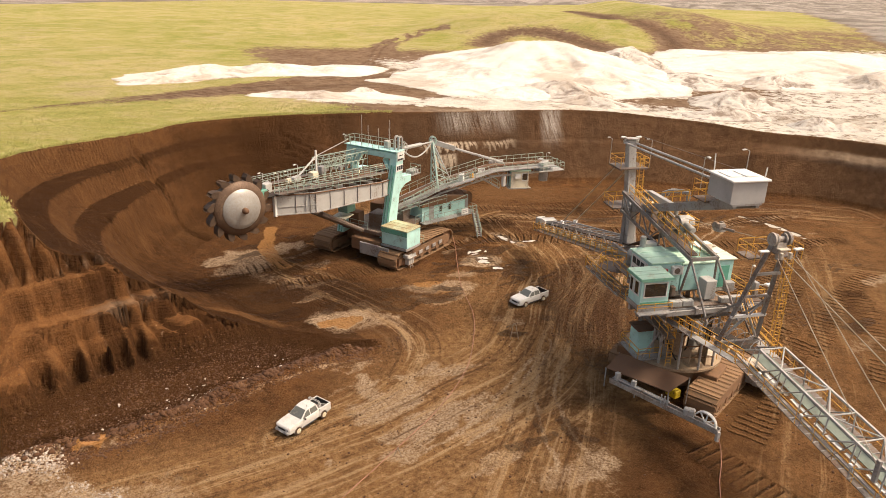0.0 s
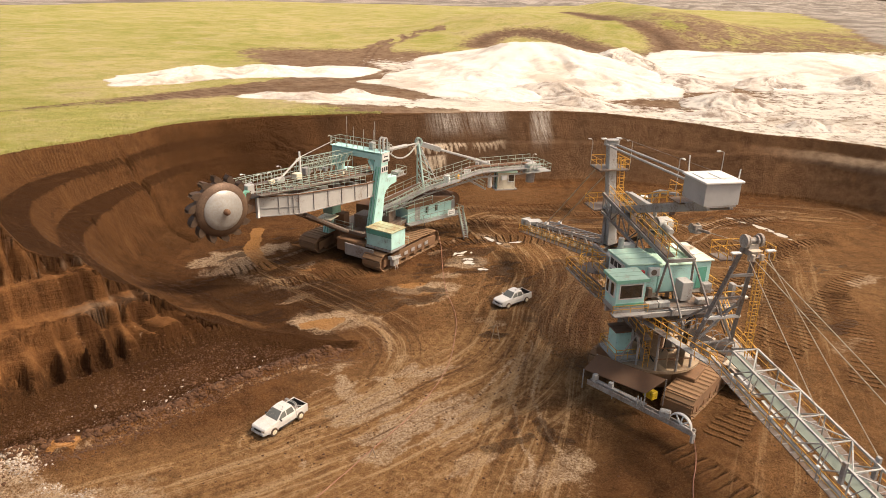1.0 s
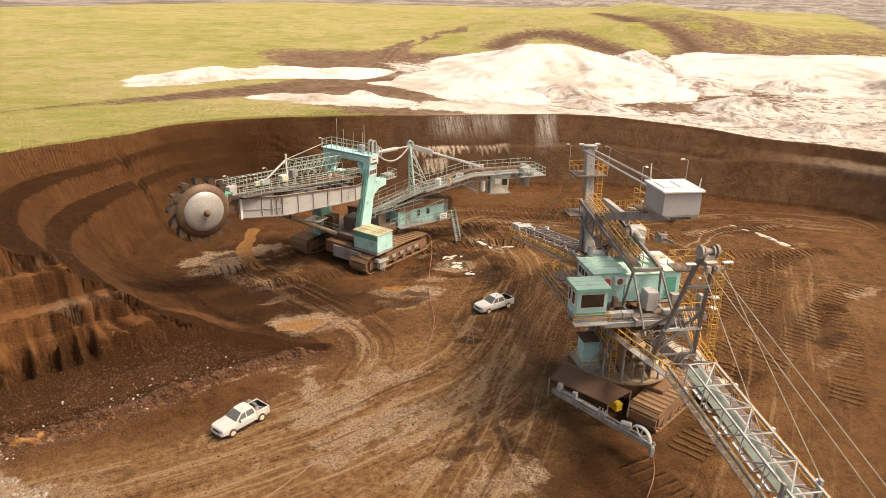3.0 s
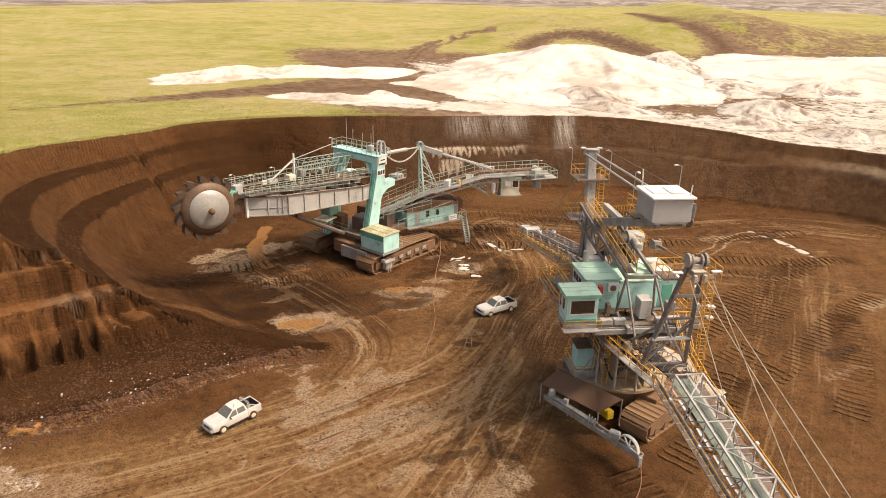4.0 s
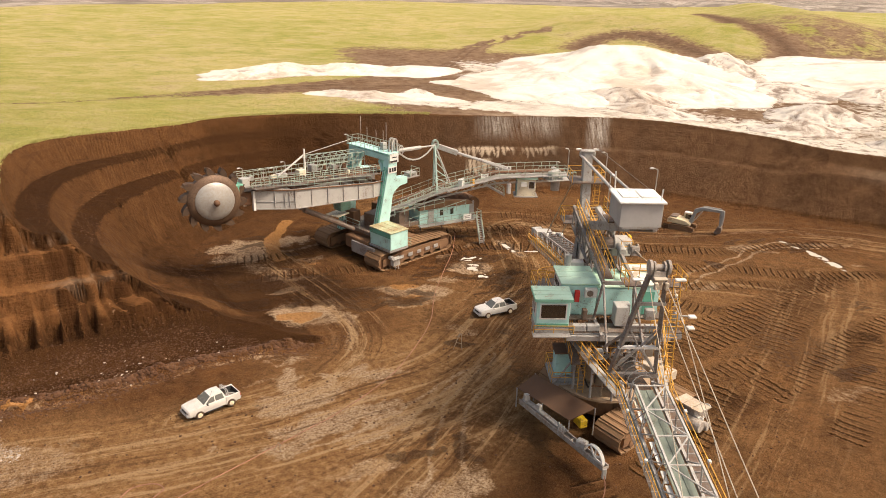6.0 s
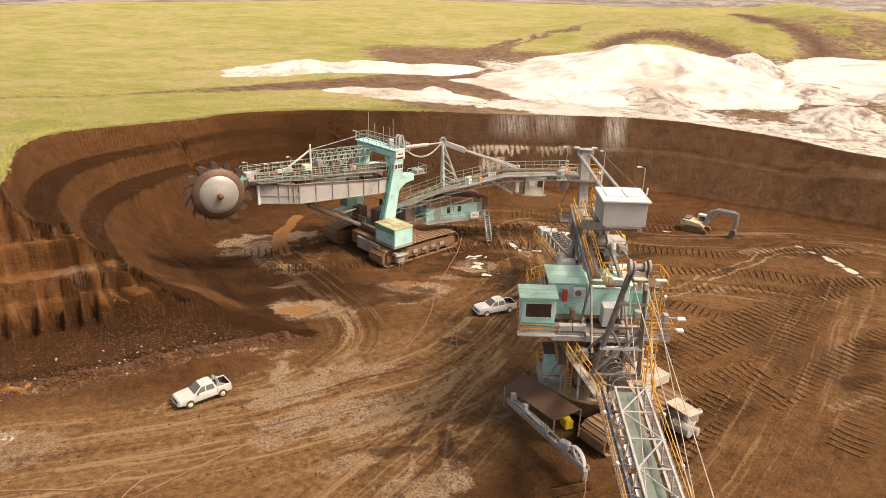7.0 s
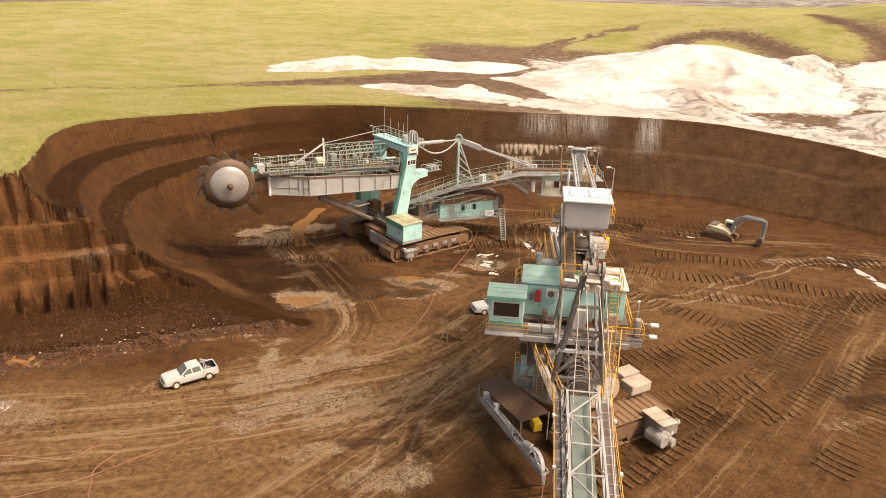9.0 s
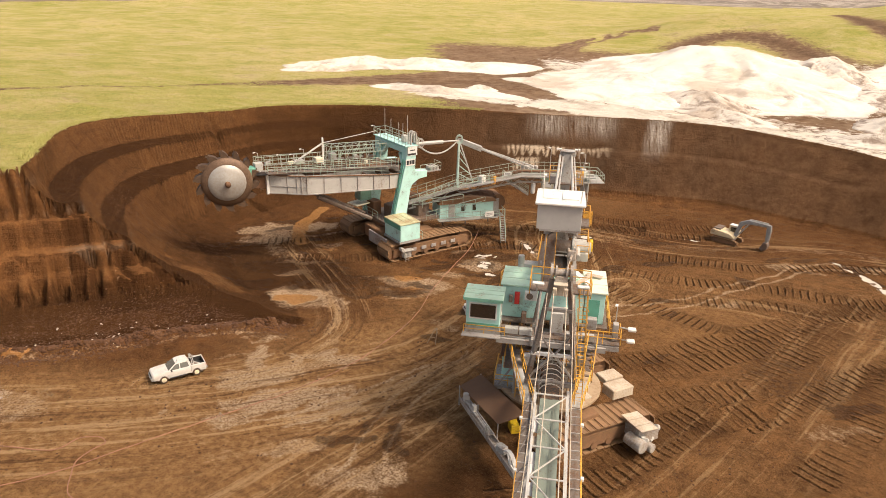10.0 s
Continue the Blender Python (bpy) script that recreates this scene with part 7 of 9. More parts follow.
    def lathe(rows, mat, name, parent, label=""):
        bm = bmesh.new()
        n = 48
        rings = []
        for r, d in rows:
            rings.append([bm.verts.new(W @ Vector((r * math.cos(2 * math.pi * k / n), r * math.sin(2 * math.pi * k / n), d))) for k in range(n)])
        for a, b in zip(rings[:-1], rings[1:]):
            for k in range(n):
                bm.faces.new((a[k], a[(k + 1) % n], b[(k + 1) % n], b[k]))
        bmesh.ops.recalc_face_normals(bm, faces=bm.faces[:])
        return part(name, bm, mat, parent, label, 0, True)
    wheel = lathe([(0.01, 0.05), (2.1, -0.15), (2.95, -0.35), (3.02, -0.55), (3.02, -1.2), (2.0, -1.3), (0.01, -1.3)], WHEELRUST, "bucket_wheel", R, "large rusty bucket wheel with a shiny cone")
    lathe([(2.22, -0.14), (2.15, -0.03), (1.6, 0.14), (0.9, 0.36), (0.34, 0.52), (0.32, 0.52)], DISC, "cone", wheel, "worn shiny grey cone")
    lathe([(0.36, 0.45), (0.34, 0.78), (0.25, 0.84), (0.24, 1.0), (0.01, 1.0)], RUST, "hub", wheel)
    bm = bmesh.new()
    outline = [(-0.50, -0.1), (0.36, -0.1), (0.58, 0.34), (0.50, 0.72), (0.22, 0.80), (-0.10, 0.58), (-0.38, 0.22)]
    for z0 in (-1.45, -0.50):
        vs = [bm.verts.new((x, y, z0)) for x, y in outline]
        bm.faces.new(vs if z0 > -0.5 else vs[::-1])
    bm.verts.ensure_lookup_table()
    k = len(outline)
    for i in range(k):
        if i not in (3,):
            bm.faces.new((bm.verts[i], bm.verts[(i + 1) % k], bm.verts[k + (i + 1) % k], bm.verts[k + i]))
    for i in range(4):
        bmesh.ops.create_cone(bm, cap_ends=True, segments=4, radius1=0.09, radius2=0.02, depth=0.36, matrix=Matrix.Translation((0.48, 0.76, -1.35 + 0.25 * i)) @ Matrix.Rotation(radians(-60), 4, "X") @ Matrix.Rotation(radians(40), 4, "Y"))
    bmesh.ops.recalc_face_normals(bm, faces=bm.faces[:])
    bme = bpy.data.meshes.new("bucket")
    bm.to_mesh(bme)
    bm.free()
    bme.materials.append(BUCKET)
    for i in range(14):
        ob = new("bucket", bme)
        ob.parent = wheel
        ob.matrix_basis = W @ Matrix.Rotation(2 * math.pi * i / 14, 4, "Z") @ Matrix.Translation((0, 2.95, 0))
    # wheel head frame and drive behind the wheel
    bm = bmesh.new()
    bm_beam(bm, hub - nl * 1.4, Vector((18.5, -1.2, 11.0)), 1.3, 1.6)
    bm_tube(bm, hub - nl * 1.3, hub - nl * 2.8, 0.9, 16)
    bm_box(bm, hub - nl * 2.6 + Vector((-1.0, 0, 0.2)), (2.6, 1.6, 1.5))
    part("wheel_head", bm, RUST, R, "", 0.06)
    # cylinder and brace under the boom
    strut(R, "lift_cylinder", L(-16.3, 79.6, 8.7), L(-12.3, 86.4, 4.3), 0.3, STEEL)
    strut(R, "lift_cylinder", L(-18.8, 81.4, 8.7), L(-14.3, 88.0, 4.3), 0.3, STEEL)
    block(R, "boom_foot", (4.5, -2.0, 7.6), (1.7, 1.7, 2.6), DULLGREEN, 0, 0.05, "dark green boom foot")
    # transformer box on the near side
    bx = cabin(R, "transformer_box", 1.3, 4.3, 3.7, 7.8, 2.95, 5.2, TEAL, ROOF_RUSTY, "pale teal box house with a rusty green roof", 0.0, 0.1)
    bm = bmesh.new()
    bm_box(bm, (4.33, 5.75, 4.85), (0.05, 4.15, 0.6))
    part("roof_band", bm, TEAL_DARK, bx, "dark green band")
    block(R, "box_bracket", (2.8, 5.7, 2.75), (3.2, 4.2, 0.3), GREY, 0, 0.03)
    railing(R, [(1.2, 8.3, 3.0), (1.2, 4.2, 3.0)], RAILGREEN)
    # discharge boom: bridge turned to the belt wagon
    g = Vector((0.90, 0.436, 0))
    h = (base.to_3x3().inverted() @ g).normalized()
    side = Vector((0, 0, 1)).cross(h)

    def D(a, off, z):
        return Vector((0, 0, 0)) + h * a + side * off + Vector((0, 0, z))
    nodes = [(1.5, 6.0), (9.0, 8.5), (17.0, 10.15), (27.3, 10.1)]
    bm = bmesh.new()
    bm_sweep(bm, [D(a0, 1.1, z0) for a0, z0 in nodes], 0.22, 0.45)
    db = part("discharge_boom", bm, BOOMGREY, R, "dusty grey discharge boom with walkways")
    for off, drop, w, hh in ((-1.1, 0.0, 0.22, 0.45), (-1.1, 1.0, 0.16, 0.22), (1.1, 1.0, 0.16, 0.22)):
        bm = bmesh.new()
        bm_sweep(bm, [D(a0, off, z0 - drop) for a0, z0 in nodes], w, hh)
        part("chord", bm, BOOMGREY, db)
    for (a0, z0), (a1, z1), n in zip(nodes[:-1], nodes[1:], (5, 5, 8)):
        for k in range(n):
            f0, f1 = k / n, (k + 1) / n
            for off in (-1.1, 1.1):
                u, v = (1.1, 0.0) if k % 2 else (0.0, 1.0)
                strut(db, "strut", D(a0 + (a1 - a0) * f0, off, z0 + (z1 - z0) * f0 - u), D(a0 + (a1 - a0) * f1, off, z0 + (z1 - z0) * f1 - v), 0.07, GREY)
            m = D(a0 + (a1 - a0) * f0, 0, z0 + (z1 - z0) * f0 + 0.3)
            strut(db, "idler", m - side * 0.9, m + side * 0.9, 0.09, RUST)
    bm = bmesh.new()
    for (a0, z0), (a1, z1) in zip(nodes[:-1], nodes[1:]):
        bm_beam(bm, D(a0, 0, z0 + 0.35), D(a1, 0, z1 + 0.35), 1.3, 0.10)
    part("belt", bm, RUST, db, "brown conveyor belt")
    for (a0, z0), (a1, z1) in zip(nodes[:-1], nodes[1:]):
        for off in (-1.6, 1.6):
            beam(db, "walkway", D(a0, off, z0 - 0.1), D(a1, off, z1 - 0.1), 0.8, 0.06, GREY)
    for off in (-2.0, 2.0):
        railing(R, [D(a, off, z - 0.05) for a, z in nodes], RAILGREEN, 1.1, 1.3)
    railing(R, [D(2, -3.0, 5.6), D(9, -2.6, 6.6)], RAILGREEN, 1.1, 1.3)
    railing(R, [D(4, -3.4, 4.2), D(12, -3.0, 6.4)], RAILGREEN, 1.1, 1.3)
    # stair with a round safety cage beside the boom, and a landing at the rope frame
    for k in range(7):
        a, z = 3.0 + 1.0 * k, 6.2 + 0.42 * k
        bm = bmesh.new()
        bm_sweep(bm, [D(a, -2.45 + 0.75 * math.cos(t), z + 0.7 + 0.75 * math.sin(t)) for t in [math.pi * (-0.15 + 1.3 * j / 10) for j in range(11)]], 0.06, 0.06)
        part("cage_hoop", bm, RAILGREEN, db)
    for t in (-0.1, 0.25, 0.5, 0.75, 1.1):
        strut(db, "cage_bar", D(3.0, -2.45 + 0.75 * math.cos(math.pi * t), 6.9 + 0.75 * math.sin(math.pi * t)), D(9.0, -2.45 + 0.75 * math.cos(math.pi * t), 9.42 + 0.75 * math.sin(math.pi * t)), 0.03, RAILGREEN)
    beam(db, "landing", D(9.4, -2.4, 8.7), D(13.2, -2.4, 9.5), 1.1, 0.08, GREY)
    railing(R, [D(9.4, -2.95, 8.75), D(13.2, -2.95, 9.55)], RAILGREEN, 1.1, 0.8)
    railing(R, [D(9.4, -1.85, 8.75), D(13.2, -1.85, 9.55)], RAILGREEN, 1.1, 0.8)
    # end: pulley, chute, platform
    bm = bmesh.new()
    bm_tube(bm, D(26.2, -1.0, 10.2), D(26.2, 1.0, 10.2), 0.5, 16)
    bm_box(bm, D(25.4, -1.2, 10.0), (1.6, 0.8, 1.3))
    part("end_pulley", bm, GREY_LIGHT, db, "", 0.05)
    bm = bmesh.new()
    bm_tube(bm, D(26.3, 0, 9.4), D(26.3, 0, 7.4), 0.72, 16, 0.65)
    part("end_chute", bm, GREY, db, "grey hanging chute")
    bm = bmesh.new()
    bm_beam(bm, D(24.3, 0, 9.35), D(28.6, 0, 9.35), 4.2, 0.1)
    part("end_platform", bm, GREY_LIGHT, db)
    railing(R, [D(24.4, -2.1, 9.4), D(28.5, -2.1, 9.4), D(28.5, 2.1, 9.4), D(24.4, 2.1, 9.4)], RAILGREEN, 1.1, 1.1)
    flood_light(R, D(25.6, -1.5, 10.2), 1.8, (0, 1, 0), GREY_LIGHT)
    # A-frame with arms and cylinder
    top = L(-3.45, 95.9, 14.3)
    foot = [D(8.3, -1.3, 7.9), D(8.3, 1.3, 7.9), D(10.6, -1.3, 8.4), D(10.6, 1.3, 8.4)]
    bm = bmesh.new()
    for p in foot[:2]:
        bm_beam(bm, p, top + (p - foot[0]).normalized() * 0.4 if p is not foot[0] else top, 0.22, 0.30)
    ring = [top + h * (0.42 * math.cos(t)) + Vector((0, 0, 0.15 + 0.55 * math.sin(t))) for t in [2 * math.pi * k / 14 for k in range(15)]]
    for m, n in zip(ring[:-1], ring[1:]):
        bm_beam(bm, m, n, 0.5, 0.2)
    af = part("rope_frame", bm, MASTGREEN, R, "pale green-grey rope frame with an eye")
    for k in range(6):
        f0, f1 = k / 6, (k + 1) / 6
        strut(af, "rung", foot[2].lerp(top, f0 * 0.8), foot[0].lerp(top, f1), 0.06, MASTGREEN)
        strut(af, "rung", foot[0].lerp(top, f0), foot[1].lerp(top, f1), 0.06, MASTGREEN)
        strut(af, "rung", foot[1].lerp(top, f0 * 0.9), foot[0].lerp(top, f1 * 0.9), 0.05, MASTGREEN)
    strut(af, "strut", foot[2], top, 0.08, GREY_LIGHT)
    strut(af, "strut", foot[3], top, 0.08, GREY_LIGHT)
    bm = bmesh.new()
    tip = D(18.8, -1.0, 10.9)
    tip2 = D(18.8, 1.0, 10.9)
    for t in (tip, tip2):
        mid = top.lerp(t, 0.30) + Vector((0, 0, -0.05))
        bm_beam(bm, top, mid, 0.22, 0.7)
        bm_beam(bm, mid, t, 0.16, 0.24)
    part("rope_arm", bm, GREY_LIGHT, af, "grey forked holding arm", 0.04)
    cyl0 = Vector((-0.9, 2.9, 14.45))
    strut(R, "cylinder", cyl0, cyl0.lerp(top, 0.62), 0.26, GREY_LIGHT)
    strut(R, "piston_rod", cyl0.lerp(top, 0.6), top, 0.11, GREY_LIGHT)
    bm = bmesh.new()
    pts = [cyl0.lerp(top, f) + Vector((0, 0, 0.3 - 5.6 * f * (1 - f) * 1.35)) for f in [k / 14 for k in range(15)]]
    for m, n in zip(pts[:-1], pts[1:]):
        bm_tube(bm, m, n, 0.11, 6)
    part("hose", bm, GREY_LIGHT, R, "sagging grey hose")
    for a, off, sz in ((11.6, -1.7, (0.9, 0.7, 1.3)), (13.2, -1.7, (0.6, 0.5, 1.1))):
        block(R, "winch_box", D(a, off, 9.5), sz, WHITE if a < 12 else YELLOW, 20, 0.05)
    for a in (17.6, 18.2, 18.9, 19.4):
        block(R, "roller_box", D(a, 0.9, 10.7), (0.5, 0.5, 0.5), GREY_LIGHT, 20, 0.06)
    sign_bars(R, D(15.2, -0.9, 10.2), 1.1, 0.6, h, [(0, 0.1, 0.7, 0.15), (0, -0.2, 0.7, 0.15)], WHITE, GREY, -side)
    # kiosk hanging at the boom, with its ramp
    K = inv @ Matrix.Translation((9.1, 100.0, 0)) @ pose(0, 0, 0, 0, 0, 12)
    holder = new("kiosk_frame", unit("box", GREY))
    holder.parent = R
    holder.matrix_basis = K @ Matrix.Translation((0, 0, 7.05)) @ Matrix.Diagonal((3.4, 2.6, 0.14, 1))
    bm = bmesh.new()
    bm_box(bm, (0, 0, 8.4), (2.6, 2.1, 2.5))
    bm.transform(K)
    kiosk = part("kiosk", bm, CREAM, R, "small cream and teal kiosk", 0.03)
    bm = bmesh.new()
    bm_box(bm, (0, 0, 9.72), (3.1, 2.6, 0.14))
    bm.transform(K)
    part("roof", bm, ROOF_GREEN, kiosk, "", 0.03)
    bm = bmesh.new()
    bm_box(bm, (-1.31, 0.0, 8.4), (0.04, 2.0, 2.3))
    bm.transform(K)
    part("side_panel", bm, TEAL, kiosk, "teal side")
    bm = bmesh.new()
    bm_box(bm, (-1.34, 0.25, 8.5), (0.04, 0.7, 1.6))
    bm.transform(K)
    part("pane", bm, GLASS, kiosk, "dark window pane")
    bm = bmesh.new()
    bm_box(bm, (0.75, -1.06, 8.75), (0.8, 0.05, 0.95))
    bm.transform(K)
    part("pane", bm, GLASS, kiosk, "dark window pane")
    bm = bmesh.new()
    for x0, x1, z0, z1 in ((0.3, 1.2, 9.24, 9.3), (0.3, 1.2, 8.2, 8.26), (0.3, 0.36, 8.2, 9.3), (1.14, 1.2, 8.2, 9.3)):
        bm_box(bm, ((x0 + x1) / 2, -1.09, (z0 + z1) / 2), (x1 - x0, 0.06, z1 - z0))
    bm.transform(K)
    part("window_frame", bm, WHITE, kiosk)
    bm = bmesh.new()
    bm_box(bm, (-0.4, -1.2, 8.9), (0.8, 0.35, 0.6))
    bm.transform(K)
    part("air_conditioner", bm, WHITE, kiosk, "", 0.03)
    stairs(R, L(6.2, 98.6, 7.2), L(2.6, 97.6, 9.3), 0.9, GREY_LIGHT, RAILGREEN)
    block(R, "tank", L(6.9, 98.4, 8.2), (0.6, 0.6, 1.6), WHITE, 0, 0.15)
    for x, y in ((7.7, 99.5), (10.3, 100.2)):
        strut(R, "hanger", L(x, y, 7.1), L(x, y + 0.6, 9.8), 0.07, GREY)
    # long equipment house at the back, with its dirt-covered roof
    E = inv @ Matrix.Translation((-4.7, 92.6, 0)) @ pose(0, 0, 0, 0, 0, 41)
    bm = bmesh.new()
    bm_box(bm, (4.0, 1.8, 4.65), (8.0, 3.6, 2.2))
    bm.transform(E)
    eh = part("equipment_house", bm, TEAL, R, "long teal equipment house with windows", 0.03)
    bm = bmesh.new()
    bm_prism(bm, [(-0.3, 5.75), (8.3, 5.75), (8.0, 6.15), (4.6, 6.6), (0.0, 6.2)], 4.3, Matrix.Translation((0, 1.8, 0)))
    bm.transform(E)
    eh_roof = part("roof", bm, MUDDY, eh, "roof thick with brown dirt", 0.05)
    bm = bmesh.new()
    bmesh.ops.create_grid(bm, x_segments=22, y_segments=12, size=0.5, matrix=Matrix.Translation((4.2, 2.0, 6.25)) @ Matrix.Diagonal((8.6, 4.0, 1, 1)))
    for v in bm.verts:
        u, w2 = (v.co.x - 4.2) / 4.3, (v.co.y - 2.0) / 2.0
        v.co.z += 0.9 * (1 - abs(w2) ** 2) * (1 - 0.5 * u * u) + 0.16 * noise.noise(v.co * 1.7) - 0.25
    bm.transform(E)
    part("dirt", bm, STONE, eh_roof, "spilled brown earth")
    bm = bmesh.new()
    bm_tube(bm, (8.9, 0.6, 5.2), (8.9, 3.6, 5.2), 1.15, 18)
    bm.transform(E)
    part("pulley_housing", bm, MUDDY, eh, "", 0.05)
    for x in (3.4, 5.1):
        bm = bmesh.new()
        bm_box(bm, (x, -0.02, 4.9), (0.42, 0.08, 0.75))
        bm.transform(E)
        w = part("pane", bm, GLASS, eh, "dark window pane", 0.12)
    bm = bmesh.new()
    bm_box(bm, (1.7, -0.02, 4.6), (0.9, 0.06, 1.9))
    bm.transform(E)
    part("door", bm, GREY_LIGHT, eh, "", 0.02)
    bm = bmesh.new()
    bm_box(bm, (4.0, -0.6, 3.5), (8.8, 1.1, 0.1))
    bm_box(bm, (8.8, 1.5, 3.5), (1.5, 4.2, 0.1))
    bm_box(bm, (8.6, 1.8, 4.8), (1.0, 2.6, 2.0))
    bm.transform(E)
    part("platform", bm, GREY, eh)
    railing(R, [E @ Vector(p) for p in ((-0.6, -1.1, 3.55), (9.5, -1.1, 3.55), (9.5, 3.4, 3.55))], RAILGREEN, 1.05, 1.2)
    s0, s1 = E @ Vector((6.4, -1.16, 4.1)), E @ Vector((7.7, -1.16, 4.1))
    sign_bars(R, (s0 + s1) / 2, 1.3, 0.8, s1 - s0, [(0, 0.15, 0.7, 0.16), (0, -0.15, 0.7, 0.16)], WHITE, GREY, (s1 - s0).cross(Vector((0, 0, 1))))
    stairs(R, E @ Vector((8.8, -2.6, 0.15)), E @ Vector((9.0, -1.0, 3.6)), 0.7, GREY, RAILGREEN)
    for x in (1.0, 4.5, 8.0):
        p0 = E @ Vector((x, 1.8, 3.5))
        strut(R, "hanger", p0, p0 - Vector((0, 0, 1.6)), 0.1, STEEL)
    bm = bmesh.new()
    for k in range(8):
        bm_box(bm, (0.4 + 1.1 * k, 0.4, 3.2), (0.4, 0.5, 0.5))
    bm.transform(E)
    part("tank", bm, STEEL, R, "", 0.05)
    # balconies behind the portal leg
    bm = bmesh.new()
    bm_box(bm, (-3.1, 2.6, 10.5), (3.4, 1.8, 0.1))
    part("balcony", bm, GREY, R)
    railing(R, [(-1.4, 3.5, 10.55), (-4.8, 3.5, 10.55), (-4.8, 1.8, 10.55)], RAILGREEN)
    for k in range(3):
        block(R, "roller_box", (-3.4 - 0.5 * k, 2.7, 10.8), (0.4, 1.2, 0.5), GREY_LIGHT, 0, 0.05)
    return R


wheel_excavator()


# ---- vehicles ----
CAR_GLASS = paint("tinted car glass", (0.15, 0.155, 0.14), 0.12, 0.08, dust=(0.22, 0.19, 0.15))
TYRE = paint("dusty tyre rubber", (0.075, 0.056, 0.042), 0.5, 0.85, dust=(0.17, 0.10, 0.055))


def wheel_part(parent, c, r, w, axis_y=1):
    bm = bmesh.new()
    bm_tube(bm, (c[0], c[1] - w / 2, c[2]), (c[0], c[1] + w / 2, c[2]), r, 20)
    bmesh.ops.bevel(bm, geom=[e for e in bm.edges if abs(e.verts[0].co.y - e.verts[1].co.y) < 1e-4], offset=0.04, segments=2, affect="EDGES")
    wh = part("wheel", bm, TYRE, parent)
    bm = bmesh.new()
    s = 1 if c[1] > 0 else -1
    y = c[1] + s * (w / 2 + 0.005)
    bm_tube(bm, (c[0], y - 0.03, c[2]), (c[0], y + 0.02, c[2]), r * 0.60, 16)
    for k in range(6):
        a = 2 * math.pi * k / 6
        bm_beam(bm, (c[0], y + s * 0.03, c[2]), (c[0] + r * 0.55 * math.cos(a), y + s * 0.03, c[2] + r * 0.55 * math.sin(a)), 0.09, 0.04)
    part("rim", bm, CREAM, wh)


